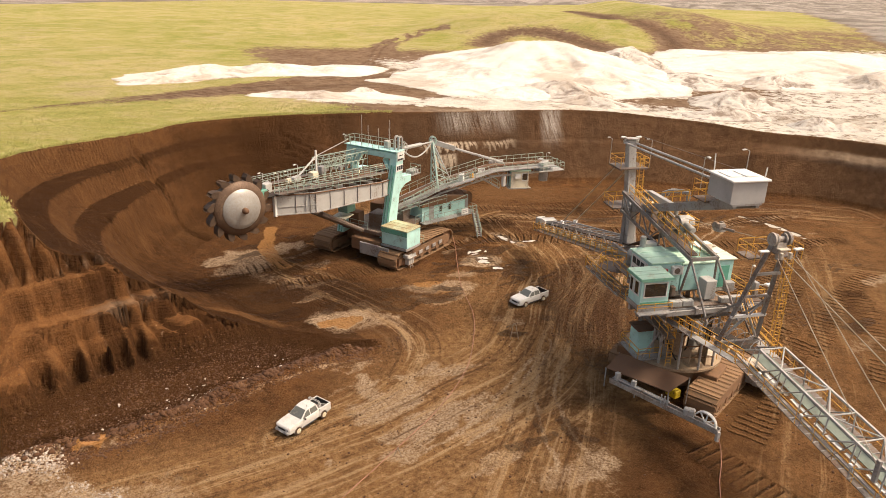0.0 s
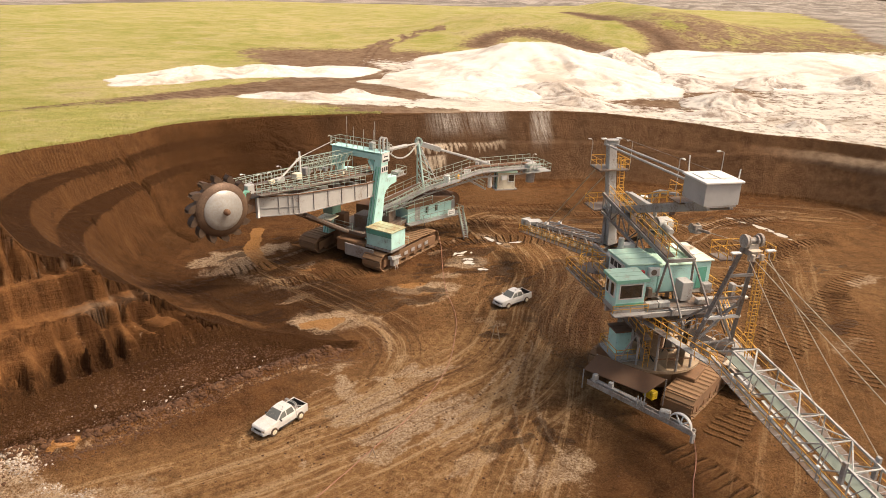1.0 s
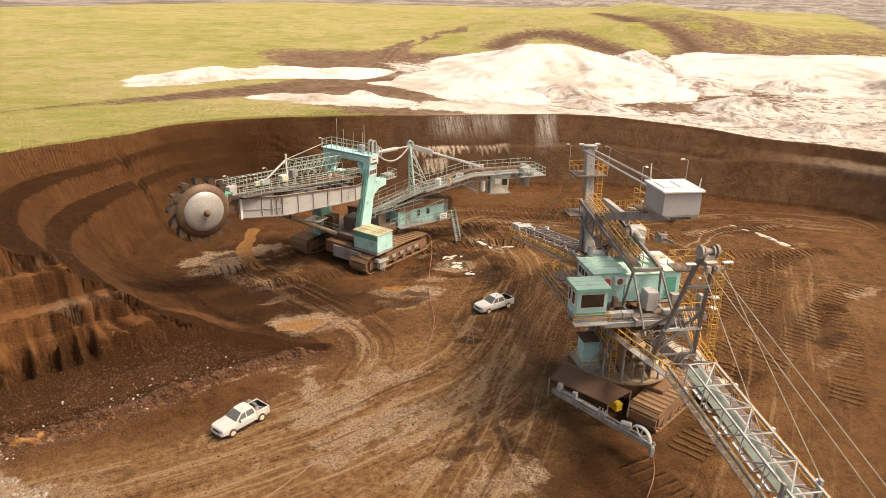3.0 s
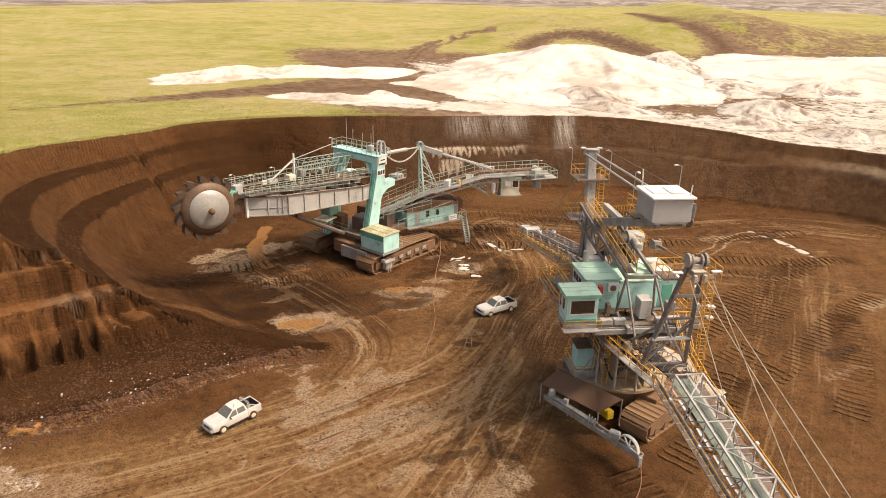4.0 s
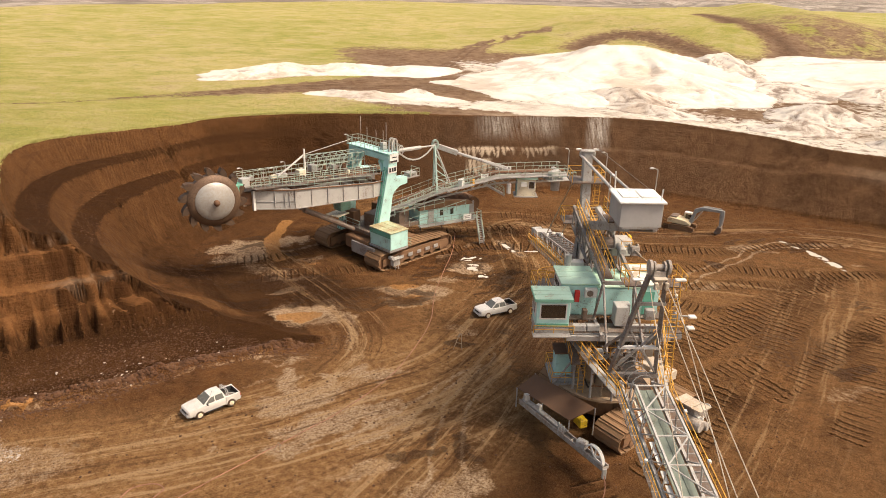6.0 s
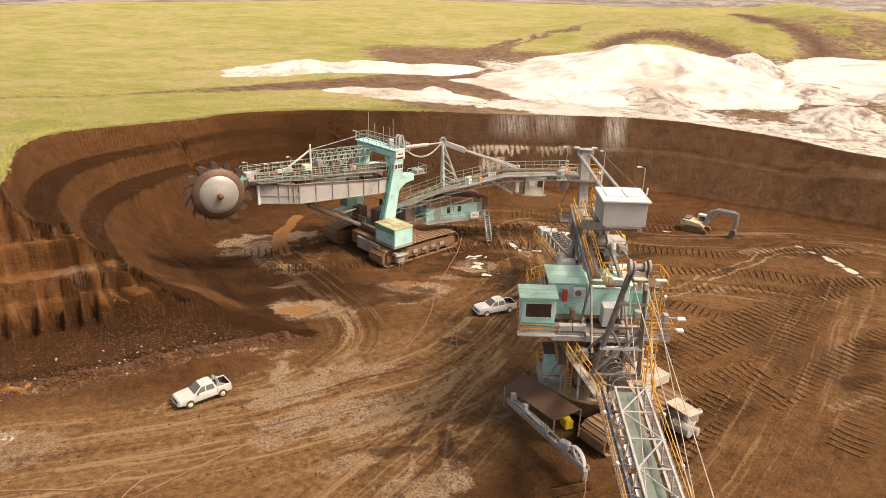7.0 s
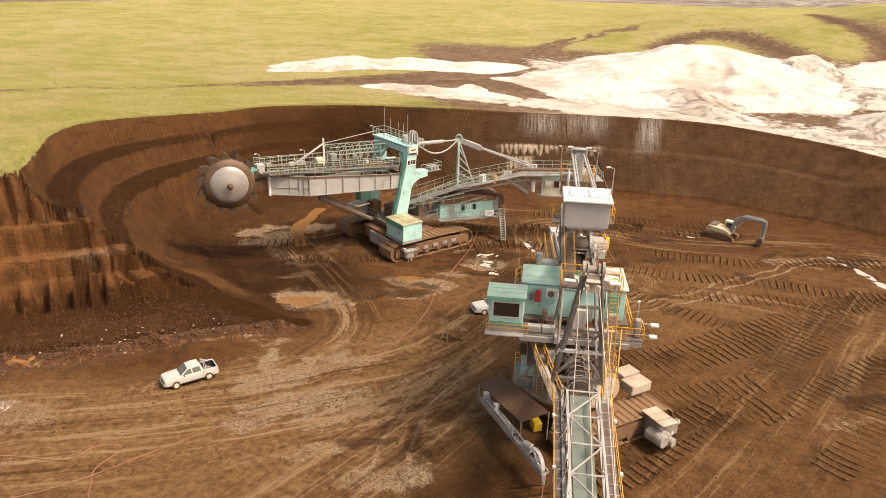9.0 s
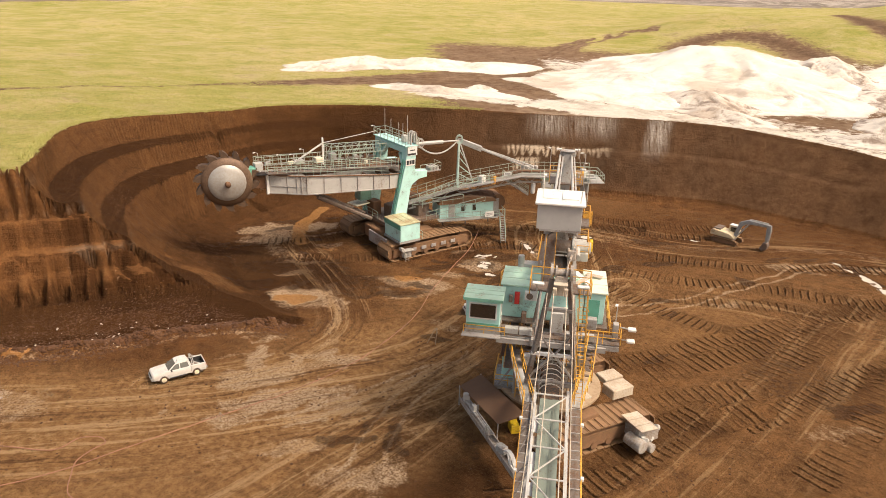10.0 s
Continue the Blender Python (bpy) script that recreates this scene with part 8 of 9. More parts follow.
def pickup(m, label, roll_bar):
    """A double-cab pickup, its nose along local x, centred over its axles."""
    T = thing("pickup_truck", m, label, "pickup truck", "white pickups on the mine floor")
    W = 0.90

    def loft(rows, mat, name, label=""):
        bm = bmesh.new()
        rings = []
        for x, ys, zs in rows:
            rings.append([bm.verts.new((x, y, z)) for y, z in zip(ys, zs)])
        for a, b in zip(rings[:-1], rings[1:]):
            k = len(a)
            for i in range(k):
                bm.faces.new((a[i], a[(i + 1) % k], b[(i + 1) % k], b[i]))
        bm.faces.new(rings[0][::-1]), bm.faces.new(rings[-1])
        bmesh.ops.recalc_face_normals(bm, faces=bm.faces[:])
        return part(name, bm, mat, T, label, 0.025, False)

    def sec(x, w0, z0, zb, w1, z1):
        """Section: sill, belt line bulge, shoulder."""
        return (x, (-w0, w0, w0 * 1.03, w1, -w1, -w0 * 1.03), (z0, z0, zb, z1, z1, zb))
    body = loft([sec(2.60, 0.74, 0.46, 0.72, 0.68, 0.93), sec(2.48, 0.86, 0.42, 0.78, 0.80, 1.04), sec(2.0, W, 0.42, 0.82, 0.83, 1.12), sec(1.05, W, 0.42, 0.85, 0.85, 1.17), sec(0.9, W, 0.42, 0.85, 0.86, 1.13), sec(-1.04, W, 0.42, 0.85, 0.86, 1.13)], CARPAINT, "body")
    cabr = [(1.12, 0.78, 0.78, 1.10), (0.32, 0.70, 0.62, 1.70), (-0.25, 0.70, 0.63, 1.78), (-0.86, 0.70, 0.62, 1.74), (-1.10, 0.78, 0.76, 1.12)]
    bm = bmesh.new()
    rings = []
    for x, w0, w1, z in cabr:
        rings.append([bm.verts.new(v) for v in ((x, -0.82, 1.08), (x, 0.82, 1.08), (x, w1, z), (x, -w1, z))])
    for a, b in zip(rings[:-1], rings[1:]):
        for i in range(4):
            bm.faces.new((a[i], a[(i + 1) % 4], b[(i + 1) % 4], b[i]))
    bm.faces.new(rings[0][::-1]), bm.faces.new(rings[-1])
    bmesh.ops.recalc_face_normals(bm, faces=bm.faces[:])
    cab = part("cab", bm, CARPAINT, T, "", 0.05)
    # panes
    def pane(pts, out):
        bm = bmesh.new()
        o = Vector(out).normalized() * 0.02
        bm.faces.new([bm.verts.new(Vector(p) + o) for p in pts])
        ext = bmesh.ops.extrude_face_region(bm, geom=bm.faces[:])
        for v in [g for g in ext["geom"] if isinstance(g, bmesh.types.BMVert)]:
            v.co -= o * 1.2
        bmesh.ops.recalc_face_normals(bm, faces=bm.faces[:])
        part("pane", bm, CAR_GLASS, cab, "grey tinted car window")
    pane([(1.05, -0.72, 1.16), (1.05, 0.72, 1.16), (0.33, 0.58, 1.69), (0.33, -0.58, 1.69)], (0.6, 0, 0.75))
    for s in (-1, 1):
        pane([(0.90, 0.81 * s, 1.16), (0.02, 0.81 * s, 1.16), (0.02, 0.665 * s, 1.64), (0.36, 0.665 * s, 1.60)], (0, s, 0.2))
        pane([(-0.08, 0.81 * s, 1.16), (-0.90, 0.81 * s, 1.16), (-0.78, 0.665 * s, 1.64), (-0.08, 0.665 * s, 1.64)], (0, s, 0.2))
    # load bed
    bm = bmesh.new()
    for s in (-1, 1):
        bm_box(bm, (-1.77, 0.86 * s, 0.80), (1.40, 0.09, 0.74))
        bm_box(bm, (-1.77, 0.84 * s, 1.15), (1.42, 0.14, 0.06))
    bm_box(bm, (-2.45, 0, 0.82), (0.08, 1.75, 0.66))
    bm_box(bm, (-1.12, 0, 0.85), (0.06, 1.7, 0.6))
    part("bed", bm, CARPAINT, T, "", 0.015)
    bm = bmesh.new()
    bm_box(bm, (-1.78, 0, 0.62), (1.30, 1.64, 0.10))
    for s in (-1, 1):
        bm_box(bm, (-1.78, 0.795 * s, 0.90), (1.26, 0.03, 0.46))
    bm_box(bm, (-2.39, 0, 0.90), (0.03, 1.56, 0.46))
    bm_box(bm, (-1.07, 0, 0.90), (0.03, 1.56, 0.46))
    part("bed_liner", bm, BLACK, T)
    block(T, "cargo", (-1.6, 0.2, 0.78), (0.6, 0.8, 0.22), STEEL, 12, 0.04)
    block(T, "chassis", (0.0, 0, 0.42), (4.6, 1.2, 0.18), BLACK, 0, 0.03)
    if roll_bar:
        bm = bmesh.new()
        for x in (-1.20, -1.34):
            for a, b in (((x, -0.8, 1.15), (x, -0.6, 1.74)), ((x, -0.6, 1.74), (x, 0.6, 1.74)), ((x, 0.6, 1.74), (x, 0.8, 1.15))):
                bm_tube(bm, a, b, 0.035, 6)
        for s in (-1, 1):
            bm_tube(bm, (-1.34, 0.68 * s, 1.5), (-2.0, 0.84 * s, 1.18), 0.035, 6)
        part("roll_bar", bm, GREY_LIGHT, T)
    block(T, "front_bumper", (2.60, 0, 0.55), (0.22, 1.6, 0.26), GREY_LIGHT if roll_bar else CARPAINT, 0, 0.05)
    block(T, "rear_bumper", (-2.58, 0, 0.55), (0.16, 1.55, 0.14), GREY, 0, 0.04)
    block(T, "grille", (2.625, 0, 0.78), (0.05, 0.85, 0.16), BLACK, 0, 0.01)
    block(T, "number_plate", (2.72, 0, 0.55), (0.03, 0.5, 0.12), WHITE, 0, 0.0)
    for s in (-1, 1):
        block(T, "headlight", (2.50, 0.62 * s, 0.82), (0.18, 0.30, 0.16), GLASS, 12 * -s, 0.04)
        block(T, "tail_light", (-2.48, 0.84 * s, 0.95), (0.06, 0.12, 0.28), RED, 0, 0.01)
        block(T, "mirror", (0.78, 1.0 * s, 1.18), (0.12, 0.22, 0.18), BLACK if roll_bar else CARPAINT, 0, 0.04)
        block(T, "side_step", (0.15, 0.9 * s, 0.38), (1.7, 0.14, 0.06), BLACK, 0, 0.02)
        for x in (1.58, -1.52):
            bm = bmesh.new()
            arc = [Vector((x + 0.50 * math.cos(t), 0.93 * s, 0.40 + 0.50 * math.sin(t))) for t in [math.pi * k / 8 for k in range(9)]]
            for a, b in zip(arc[:-1], arc[1:]):
                bm_beam(bm, a, b, 0.05, 0.06)
            part("wheel_arch", bm, CARPAINT, T)
            wheel_part(T, (x, 0.86 * s, 0.39), 0.385, 0.26)
    strut(T, "aerial", (0.2, 0.5, 1.75), (0.1, 0.5, 2.1), 0.012, BLACK)
    return T


def ground_z(x, y):
    return float(height(np.array([[float(x)]]), np.array([[float(y)]]))[0][0, 0])


a1 = math.degrees(math.atan2(-2.545, -1.741))
pickup(pose(-12.6, 49.6, ground_z(-12.6, 49.6) - 0.02, 0, 0, a1) @ Matrix.Diagonal((0.95, 0.95, 0.95, 1)), "dusty white double-cab pickup with a roll bar on the haul road", True)
a2 = math.degrees(math.atan2(-2.05, -2.48))
pickup(pose(8.95, 74.95, ground_z(8.95, 74.95) - 0.02, 0, 0, a2) @ Matrix.Diagonal((0.95, 0.95, 0.95, 1)), "clean white double-cab pickup parked between the machines", False)


def digger():
    """A hydraulic excavator, arm stretched out along local x."""
    m = pose(33.2, 112.4, ground_z(33.2, 112.4), 0, 0, -20) @ Matrix.Diagonal((0.82, 0.82, 0.82, 1))
    T = thing("hydraulic_excavator", m, "dusty yellow hydraulic excavator with a grey arm", "excavator")
    for y in (-1.25, 1.25):
        crawler(T, pose(-0.2, y, 0), 4.6, 0.95, 0.62)
    bm = bmesh.new()
    bm_box(bm, (-0.2, 0, 0.8), (2.6, 2.0, 0.5))
    bm_tube(bm, (-0.2, 0, 0.9), (-0.2, 0, 1.2), 0.8, 18)
    part("undercarriage", bm, STEEL, T, "", 0.05)
    bm = bmesh.new()
    bm_prism(bm, [(-2.9, 1.2), (1.4, 1.2), (1.4, 1.5), (0.5, 2.0), (-2.4, 2.25), (-2.9, 1.9)], 2.7, Matrix.Translation((0, 0, 0)))
    part("house", bm, DIGGER, T, "", 0.08)
    block(T, "engine_hood", (-1.9, 0.1, 2.35), (1.3, 2.2, 0.25), STEEL, 0, 0.06)
    bm = bmesh.new()
    bm_prism(bm, [(-0.3, 1.5), (1.45, 1.5), (1.5, 2.2), (1.0, 3.1), (-0.3, 3.1)], 1.0, Matrix.Translation((0, 0.85, 0)))
    cab = part("cab", bm, DIGGER, T, "", 0.05)
    bm = bmesh.new()
    bm_box(bm, (0.55, 1.37, 2.4), (1.1, 0.04, 0.9))
    part("pane", bm, GLASS, cab)
    block(cab, "pane", (0.55, 0.33, 2.4), (1.1, 0.04, 0.9), GLASS, 0, 0.0)
    block(cab, "roof", (0.4, 0.85, 3.16), (1.4, 1.05, 0.12), WHITE, 0, 0.04)
    bm = bmesh.new()
    prof = [(0.9, 1.6), (1.4, 1.3), (2.1, 3.6), (3.0, 4.3), (6.6, 4.5), (6.7, 4.95), (3.0, 5.0), (1.6, 4.3)]
    bm_prism(bm, prof, 0.55, Matrix.Translation((0, -0.15, 0)))
    boom = part("boom", bm, DARKARM, T, "grey arm", 0.06)
    sign_bars(boom, (4.6, -0.44, 4.65), 1.9, 0.35, (1, 0, 0), [(0.0, 0, 0.8, 0.5)], DARKARM, GREY_LIGHT, (0, -1, 0))
    bm = bmesh.new()
    bm_prism(bm, [(6.3, 5.0), (6.95, 4.9), (7.0, 4.2), (6.75, 1.7), (6.4, 1.7), (6.2, 4.2)], 0.42, Matrix.Translation((0, -0.15, 0)))
    stick = part("stick", bm, DARKARM, T, "", 0.05)
    strut(T, "cylinder", (3.2, -0.15, 5.15), (6.4, -0.15, 5.15), 0.10, GREY_LIGHT)
    for y in (-0.55, 0.25):
        strut(T, "cylinder", (1.5, y, 1.6), (3.1, y, 4.2), 0.10, GREY_LIGHT)
    strut(T, "cylinder", (7.05, -0.15, 4.3), (6.9, -0.15, 2.0), 0.08, GREY_LIGHT)
    bm = bmesh.new()
    prof = [(6.2, 1.8), (6.85, 1.8), (7.0, 1.2), (6.8, 0.55), (6.1, 0.3), (5.7, 0.6)]
    bm_prism(bm, prof, 1.15, Matrix.Translation((0, -0.15, 0)))
    part("bucket", bm, STEEL, T, "worn bucket", 0.05)
    return T


digger()


# ---- sand, stones, grass, cables and water ----
def sand_mat():
    m, nt, b = mat_new("white sand")
    pos = place_of(nt)
    n1, n2, n3 = noise_of(nt, 0.06, 6, 0.65, pos, 0.6), noise_of(nt, 0.35, 6, 0.7, pos, 0.5), noise_of(nt, 2.5, 4, 0.7, pos)
    col = mix_of(nt, ramp_of(nt, n2, 0.35, 0.65), (0.70, 0.645, 0.555), (0.82, 0.785, 0.71))
    col = mix_of(nt, ramp_of(nt, n1, 0.50, 0.62, 0.0, 0.8), col, (0.50, 0.41, 0.32))
    col = mix_of(nt, math_of(nt, "MULTIPLY", attr_of(nt, "dirty"), ramp_of(nt, n2, 0.32, 0.58)), col, (0.23, 0.175, 0.135))
    nt.links.new(col, b.inputs["Base Color"])
    b.inputs["Roughness"].default_value = 0.95
    bump_of(nt, b, math_of(nt, "ADD", n2, math_of(nt, "MULTIPLY", n3, 0.3)), 0.6, 0.8)
    return m


SAND = sand_mat()


def sand_heap(label, hx, hy, rx, ry, turn, k, soil=0.3, name="sand_mound"):
    """One tipped heap with a ragged foot, a crest and washed gullies; soil is how much brown earth it holds."""
    big = max(rx, ry) * 1.35
    step = max(0.35, big / 70)
    X, Y = np.meshgrid(np.arange(hx - big, hx + big, step), np.arange(hy - big, hy + big, step))
    c, s = math.cos(radians(turn)), math.sin(radians(turn))
    jx, jy = X + 0.16 * rx * fbm(X, Y, 0.5 * rx, 60), Y + 0.16 * ry * fbm(X, Y, 0.5 * rx, 61)
    a, b = ((jx - hx) * c + (jy - hy) * s) / rx, (-(jx - hx) * s + (jy - hy) * c) / ry
    r = np.hypot(a, b)
    crest = np.hypot(np.sign(a) * np.clip(np.abs(a) - 0.22, 0, 9), b)
    cone = np.clip(1.0 - crest, 0, 1)
    turnv = np.arctan2(b, a)
    gully = np.abs(fbm(turnv * 3.5 + hx + 0.8 * fbm(X, Y, 0.3 * rx, 66), r * 2.2, 1.0, 62, 4))
    H = k * (cone ** 1.15 - 0.28 * gully * smooth(cone, 0.0, 0.3) * (1 - smooth(cone, 0.6, 0.95)))
    H += 0.12 * k * cone * fbm(X, Y, 0.35 * rx, 63) + 0.22 * np.clip(H, 0, 1) * fbm(X, Y, 1.8, 64)
    H = np.where(cone < 0.02, -0.6, H)
    base, _, _, _, rd, rin = height(X, Y)[:6]
    H -= 4.0 * np.where(rin, 1.0, smooth(-rd, -2.5, -0.8))
    dirty = np.clip(soil * (0.45 + 0.7 * smooth(gully, 0.10, 0.5)) + soil * smooth(fbm(X, Y, 0.6 * rx, 65), 0.0, 0.4) + 0.5 * smooth(-cone, -0.12, 0), 0, 1)
    return tagged(grid_mesh(name, X, Y, base + H, SAND, {"dirty": dirty}), label, "sand mound")


WHITE_HEAP, DIRTY_HEAP, LOW = "bright white tipped sand mound on the plateau", "white sand mound mixed with brown earth", "low white sand spill on the plateau"
for label, *form in [("tall peaked white sand mound on the plateau", 25, 203, 30, 48, 4, 7.0, 0.22), ("white sand mound with a dark peak", 49, 207, 11, 22, 6, 5.4, 0.75),
                     (WHITE_HEAP, 6, 180, 18, 30, -16, 2.6, 0.3), (WHITE_HEAP, 36, 182, 18, 24, 20, 3.2, 0.45), (DIRTY_HEAP, 24, 160, 10, 9, -25, 3.0, 0.95),
                     (DIRTY_HEAP, 29, 150, 9, 5, -20, 1.6, 0.9), (DIRTY_HEAP, 62, 156, 9, 8, 0, 3.0, 0.95), (DIRTY_HEAP, 55, 143, 8, 5, 10, 1.7, 1.0),
                     (DIRTY_HEAP, 83, 184, 12, 9, 20, 2.6, 0.9), (DIRTY_HEAP, 70, 136, 5, 4, 0, 1.7, 1.0), (DIRTY_HEAP, 75, 135, 4, 3, 0, 1.1, 0.9), (DIRTY_HEAP, 60, 186, 10, 16, 0, 1.6, 1.0),
                     (WHITE_HEAP, 98, 212, 36, 42, 0, 4.2, 0.15), (DIRTY_HEAP, 112, 184, 16, 12, 10, 4.0, 0.55), (WHITE_HEAP, 128, 222, 30, 38, 0, 3.4, 0.15), (WHITE_HEAP, 14, 158, 9, 10, 30, 1.4, 0.3)]:
    sand_heap(label, *form)
for label, *form in [("long white sand bank beside the dirt track", -61, 170, 17, 10, 38, 2.4, 0.55), ("long white sand bank beside the dirt track", -47, 179, 16, 10, 22, 2.0, 0.3),
                     ("flat white sand bank beside the dirt track", -35, 182, 13, 10, 10, 1.3, 0.15), ("flat white sand bank beside the dirt track", -66, 158, 9, 5, 42, 1.3, 0.5), ("flat white sand bank beside the dirt track", -29, 190, 9, 8, 0, 0.9, 0.2)]:
    sand_heap(label, *form, name="sand_bank")
for form in [(-29, 142, 12, 4.5, 6, 1.0, 0.4), (-18, 144, 9, 3.6, -4, 0.9, 0.4), (-36, 143, 5, 3, 8, 0.8, 0.6), (-14, 168, 7, 5, 0, 0.7, 0.3), (-20, 147, 4, 2.2, 30, 1.3, 0.8)]:
    sand_heap(LOW, *form, name="sand_spill")


def rough_stone(rng, flat=0.7):
    bm = bmesh.new()
    bmesh.ops.create_icosphere(bm, subdivisions=1, radius=1.0)
    for v in bm.verts:
        v.co *= rng.uniform(0.65, 1.15)
        v.co.z *= flat
    V = np.array([v.co[:] for v in bm.verts])
    F = np.array([[v.index for v in f.verts] for f in bm.faces])
    bm.free()
    return V, F


def scatter(name, label, mat, places, protos, category):
    """One object of many small copies: places are x, y, z, size, turn."""
    vs, fs, n0 = [], [], 0
    for i, (x, y, z, size, turn) in enumerate(places):
        V, F = protos[i % len(protos)]
        c, s = math.cos(turn), math.sin(turn)
        P = V * size
        vs.append(np.stack([P[:, 0] * c - P[:, 1] * s + x, P[:, 0] * s + P[:, 1] * c + y, P[:, 2] + z], 1))
        fs.append(F + n0)
        n0 += len(V)
    V, F = np.concatenate(vs), np.concatenate(fs)
    me = bpy.data.meshes.new(name)
    me.vertices.add(len(V))
    me.vertices.foreach_set("co", V.astype(np.float32).ravel())
    k = F.shape[1]
    me.loops.add(F.size)
    me.loops.foreach_set("vertex_index", F.astype(np.int32).ravel())
    me.polygons.add(len(F))
    me.polygons.foreach_set("loop_start", np.arange(0, F.size, k, dtype=np.int32))
    me.polygons.foreach_set("loop_total", np.full(len(F), k, dtype=np.int32))
    me.update(calc_edges=True)
    me.materials.append(mat)
    return tagged(new(name, me), label, category, kind="stuff")


rng = np.random.default_rng(5)
prng = random.Random(5)
stones = [rough_stone(prng) for _ in range(6)]


def strewn(n, path, half, lo, hi, sink=0.25):
    """Places strewn along a way, most of them small."""
    line = np.array(rounded(path, 8))
    t = rng.uniform(0, len(line) - 1.001, n)
    i = t.astype(int)
    P = line[i] + (line[i + 1] - line[i]) * (t - i)[:, None]
    x, y = P[:, 0] + rng.normal(0, half * 0.6, n), P[:, 1] + rng.normal(0, half * 0.6, n)
    z = height(x[None, :], y[None, :])[0][0]
    size = lo + (hi - lo) * rng.random(n) ** 4
    return [(a, b, c - s * sink + 0.02, s, u) for a, b, c, s, u in zip(x, y, z, size, rng.uniform(0, 6.28, n))]


scatter("rubble", "brown clods and broken earth along the foot of the wall", STONE,
        strewn(12000, [(-34, 43), (-27, 49), (-22, 55), (-15, 60.5), (-8, 63.5)], 3.0, 0.015, 0.15, 0.45) + strewn(260, [(-33, 43), (-27, 47.5), (-20, 54), (-14, 60)], 2.4, 0.05, 0.34, 0.5) + strewn(2600, [(-30, 43.2), (-23.5, 48.0), (-16, 56.8), (-9, 61.6)], 0.9, 0.02, 0.24, 0.4)
        + strewn(1500, [(-33, 42.8), (-27.4, 46.3), (-24, 49.1), (-20.5, 52.6), (-16.7, 56.4), (-12.3, 60), (-8.2, 63.2)], 0.5, 0.06, 0.38, 0.3)
        + strewn(2600, [(-38, 66), (-30, 75), (-30, 88)], 5.0, 0.03, 0.14), stones, "rubble")
scatter("gravel", "scattered small stones on the mine floor", STONE,
        strewn(1500, [(-20, 40), (0, 50), (10, 66), (12, 84)], 9, 0.03, 0.14) + strewn(1500, [(24, 46), (36, 66), (44, 92)], 9, 0.03, 0.14) + strewn(900, [(-24, 80), (-6, 84), (6, 92)], 6, 0.03, 0.16), stones, "gravel")
scatter("white_lumps", "whitish lumps of lime beside the puddle", CHALK,
        strewn(90, [(-30, 46), (-25.5, 50), (-21, 54.5), (-16, 59)], 1.2, 0.04, 0.26, 0.5) + strewn(700, [(-34, 41.8), (-31.5, 43), (-29.8, 42.4)], 0.9, 0.04, 0.24, 0.5) + strewn(300, [(-28, 40.6), (-24, 39.6)], 0.8, 0.03, 0.16, 0.5) + strewn(30, [(-26, 48), (-21, 53)], 1.5, 0.06, 0.25, 0.5), stones, "rubble")


def tuft_mat():
    m, nt, b = mat_new("grass blades")
    rnd = nt.nodes.new("ShaderNodeNewGeometry").outputs["Random Per Island"]
    col = mix_of(nt, rnd, (0.33, 0.34, 0.085), (0.48, 0.43, 0.16))
    nt.links.new(col, b.inputs["Base Color"])
    b.inputs["Roughness"].default_value = 0.8
    return m


def tuft(r):
    V, F = [], []
    for k in range(9):
        a = r.uniform(0, 6.28)
        w, h, o = r.uniform(0.03, 0.07), r.uniform(0.16, 0.42), r.uniform(0.05, 0.3)
        bx, by = r.uniform(-0.4, 0.4), r.uniform(-0.4, 0.4)
        i = len(V)
        V += [(bx - w * math.sin(a), by + w * math.cos(a), 0), (bx + w * math.sin(a), by - w * math.cos(a), 0), (bx + o * math.cos(a), by + o * math.sin(a), h)]
        F.append((i, i + 1, i + 2))
    return np.array(V), np.array(F)


def grass_places(n, x0, x1, y0, y1, lo, hi):
    x, y = rng.uniform(x0, x1, n), rng.uniform(y0, y1, n)
    z, up, _, _, d, ins, _, _, _ = [a[0] for a in height(x[None, :], y[None, :])]
    keep = (up > 0.5) & (fbm(x[None, :], y[None, :], 9, 70)[0] > -0.25) & (np.abs(along_line(x, y, [(-90, 84), (-62, 122), (-45, 150)])[0]) > 1.2)
    keep &= x + 0.45 * (y - 136) < -20
    return [(a, b, c - 0.05, s, u) for a, b, c, s, u in zip(x[keep], y[keep], z[keep], rng.uniform(lo, hi, keep.sum()), rng.uniform(0, 6.28, keep.sum()))]


rim_places = []
for a, b in zip(RIM_FINE[8:52:1], RIM_FINE[9:53]):
    for k in range(40):
        t = rng.random()
        ox, oy = (b[1] - a[1]), -(b[0] - a[0])
        ln = math.hypot(ox, oy)
        o = rng.uniform(0.0, 1.5)
        rim_places.append((a[0] + (b[0] - a[0]) * t - ox / ln * o, a[1] + (b[1] - a[1]) * t - oy / ln * o))
rp = np.array(rim_places)
rz, rup = height(rp[None, :, 0], rp[None, :, 1])[:2]
edge_places = [(x, y, z - 0.05, rng.uniform(0.5, 1.2), rng.uniform(0, 6.28)) for (x, y), z, u in zip(rim_places, rz[0], rup[0]) if u > 0.5 and x < -12]
tufts = [tuft(prng) for _ in range(8)]
scatter("grass", "yellow-green meadow grass on the plateau", tuft_mat(),
        grass_places(22000, -100, -10, 52, 132, 0.35, 0.8) + edge_places, tufts, "grass")


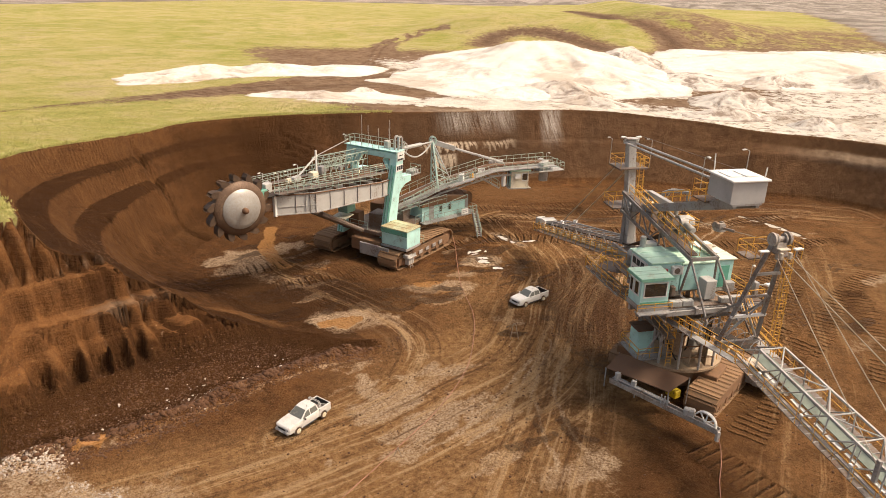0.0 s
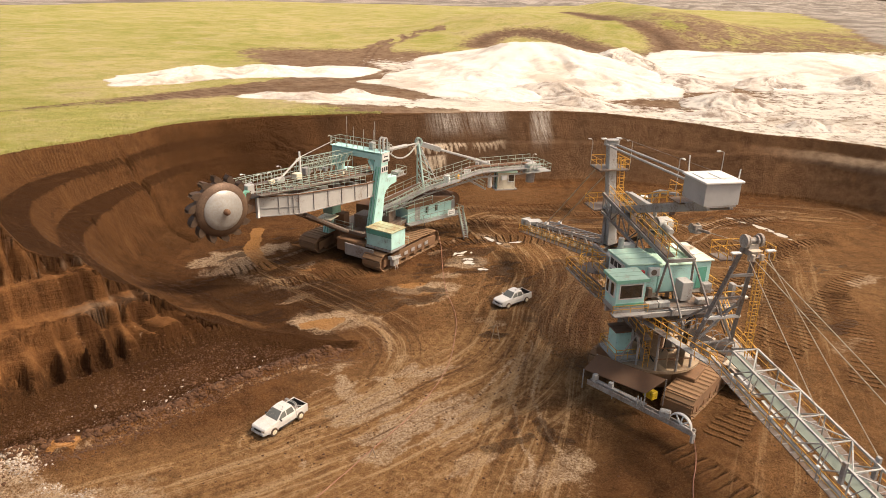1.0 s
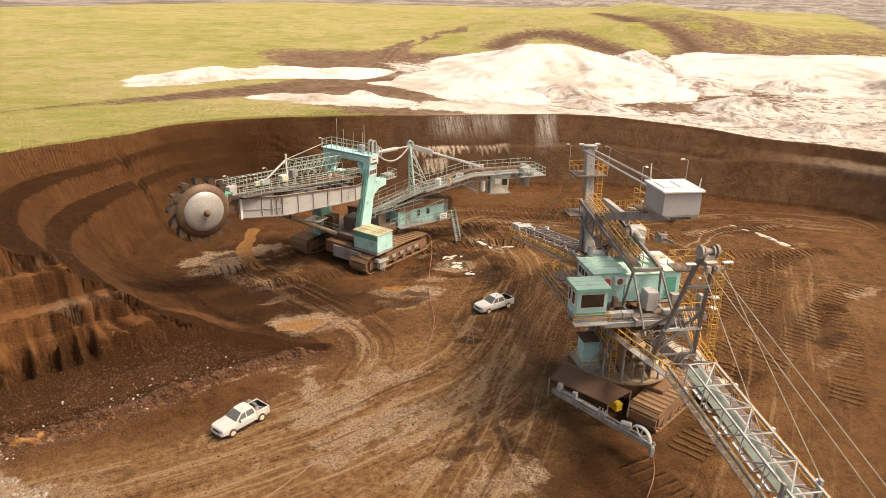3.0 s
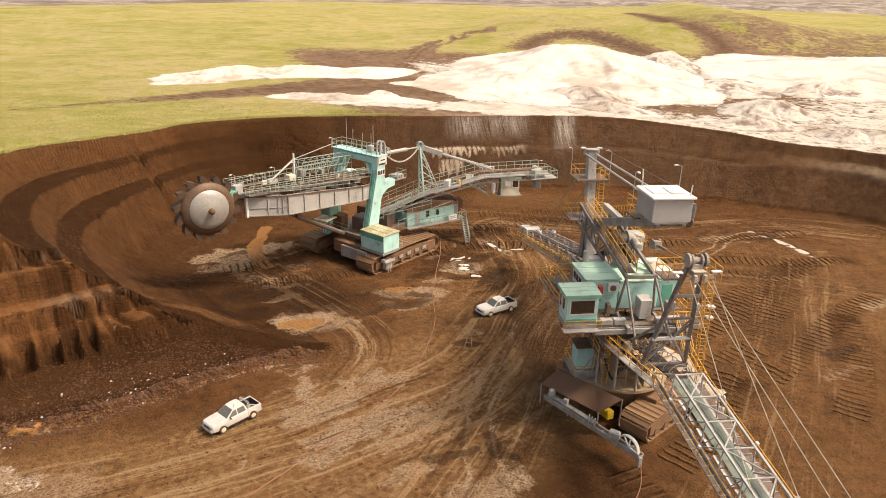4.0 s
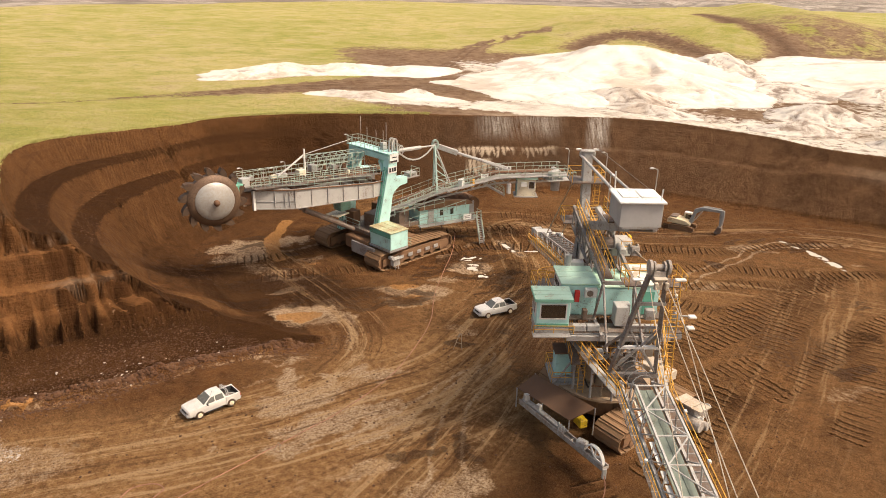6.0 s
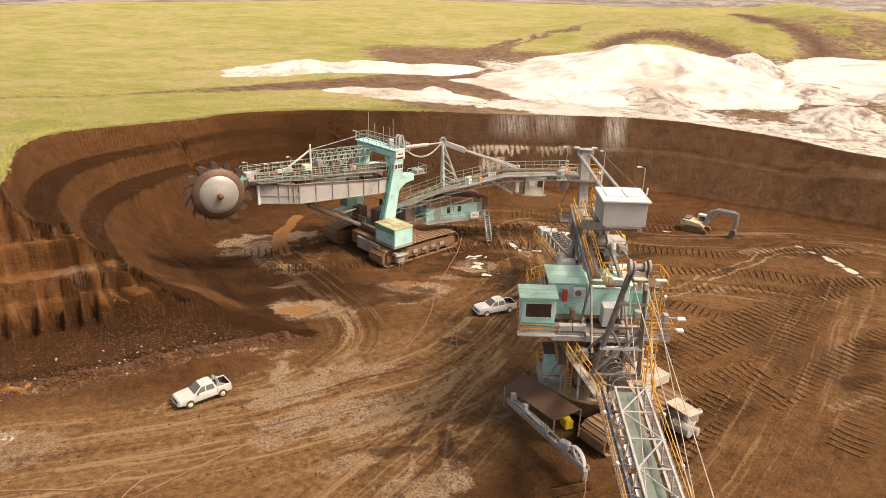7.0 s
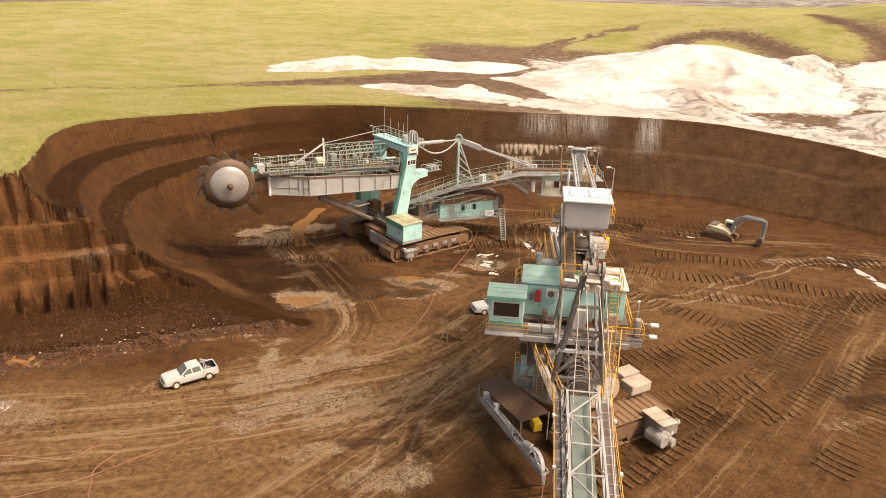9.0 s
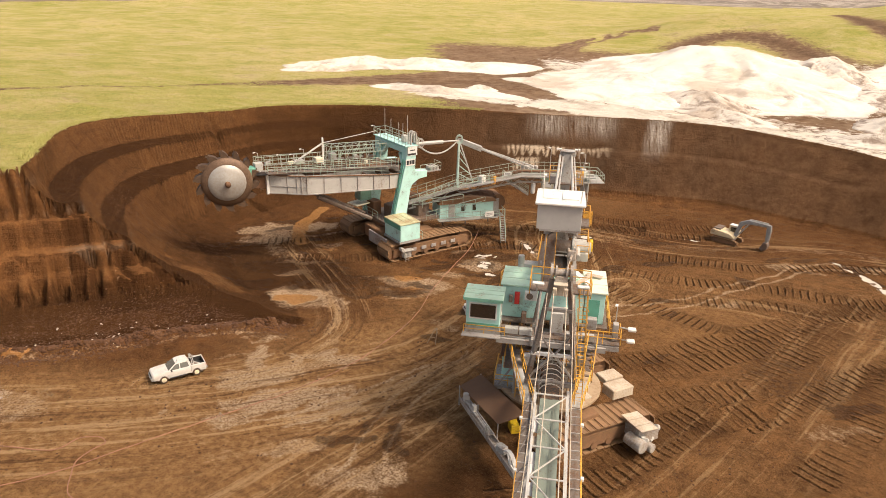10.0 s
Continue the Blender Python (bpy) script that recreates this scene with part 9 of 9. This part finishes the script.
def lay_cable(name, label, pts, r, lift=0.03):
    cu = bpy.data.curves.new(name, "CURVE")
    cu.dimensions, cu.bevel_depth, cu.bevel_resolution = "3D", r, 2
    line = rounded(pts, 8)
    xs, ys = np.array([p[0] for p in line]), np.array([p[1] for p in line])
    zs = height(xs[None, :], ys[None, :])[0][0]
    sp = cu.splines.new("POLY")
    sp.points.add(len(line) - 1)
    for p, x, y, z, row in zip(sp.points, xs, ys, zs, line):
        p.co = (x, y, z + r + lift + (row[2] if len(row) > 2 else 0), 1)
    cu.materials.append(CABLE)
    tmp = new(name, cu)
    me = bpy.data.meshes.new_from_object(tmp)
    me.name = name
    bpy.data.objects.remove(tmp)
    return tagged(new(name, me), label, "cable")


lay_cable("power_cable", "long pinkish power cable lying across the mine floor", [(-24, 24, 0), (-13.4, 32.2, 0), (-7.6, 41, 0), (-4.4, 46.4, 0), (-1.2, 52.2, 0), (1.3, 59, 0), (2.1, 65, 0), (2.2, 71, 0), (1.0, 78, 0), (0.4, 86, 0), (0.1, 92.5, 0), (-0.6, 97.5, 0.8)], 0.04)
lay_cable("power_cable", "pinkish trailing cable hanging from the cable beam", [(21.45, 47.1, 1.3), (21.6, 46.6, 0.4), (21.3, 45.5, 0), (20.3, 43, 0), (19.2, 39, 0), (17.5, 33, 0), (15.5, 24, 0)], 0.04)
lay_cable("hose", "sandy yellow hose looped on the ground", [(-24, 32.6, 0), (-18, 35.2, 0), (-14.2, 36.4, 0), (-13.2, 37.2, 0), (-12.9, 38.6, 0), (-11.7, 39.5, 0), (-10.6, 39.2, 0), (-10.8, 38.2, 0), (-10.8, 36.6, 0), (-9.7, 35.2, 0), (-8.6, 34, 0), (-7.5, 33.5, 0), (-3, 32.5, 0)], 0.045)


def sticks():
    T = thing("trestle", pose(6.5, 66.2, ground_z(6.5, 66.2)), "small wooden cable trestle of thin poles", "trestle")
    for p, q in (((-0.5, -0.9, 0), (-0.1, 0.3, 1.3)), ((0.4, -0.8, 0), (0.1, 0.3, 1.3)), ((-0.4, 1.6, 0), (0.0, 0.2, 1.3)), ((-0.35, -0.4, 0.55), (0.3, -0.4, 0.55)), ((0.0, 0.3, 1.3), (-0.7, 1.9, 0.0))):
        strut(T, "pole", p, q, 0.04, WOOD)
    T2 = thing("trestle", pose(-4.3, 45.6, ground_z(-4.3, 45.6)), "tiny trestle holding the power cable", "trestle")
    for p, q in (((-0.3, -0.3, 0), (0.0, 0.0, 0.7)), ((0.3, -0.3, 0), (0.0, 0.0, 0.7)), ((0.0, 0.4, 0), (0.0, 0.0, 0.7))):
        strut(T2, "pole", p, q, 0.035, WOOD)


sticks()


OCHRE = paint("ochre mud water", (0.40, 0.20, 0.075), 0.15, 0.2, dust=(0.30, 0.15, 0.065))


def puddle(x, y, rx, ry, turn, sky_white):
    """A flat sheet of standing water that fills its hollow."""
    bm = bmesh.new()
    bm.faces.new([bm.verts.new((1.45 * rx * math.cos(2 * math.pi * k / 48), 1.45 * ry * math.sin(2 * math.pi * k / 48), 0)) for k in range(48)])
    me = bpy.data.meshes.new("puddle")
    bm.to_mesh(me)
    bm.free()
    me.materials.append(WATER if sky_white else OCHRE)
    ob = new("puddle", me)
    ob.matrix_world = pose(x, y, pool_level(x, y), 0, 0, turn)
    return tagged(ob, "still puddle on brown ground with white sky reflection painted in" if sky_white else "shallow pool of orange ochre mud water", "puddle", "puddles on the mine floor")


for form in POOLS:
    puddle(*form)
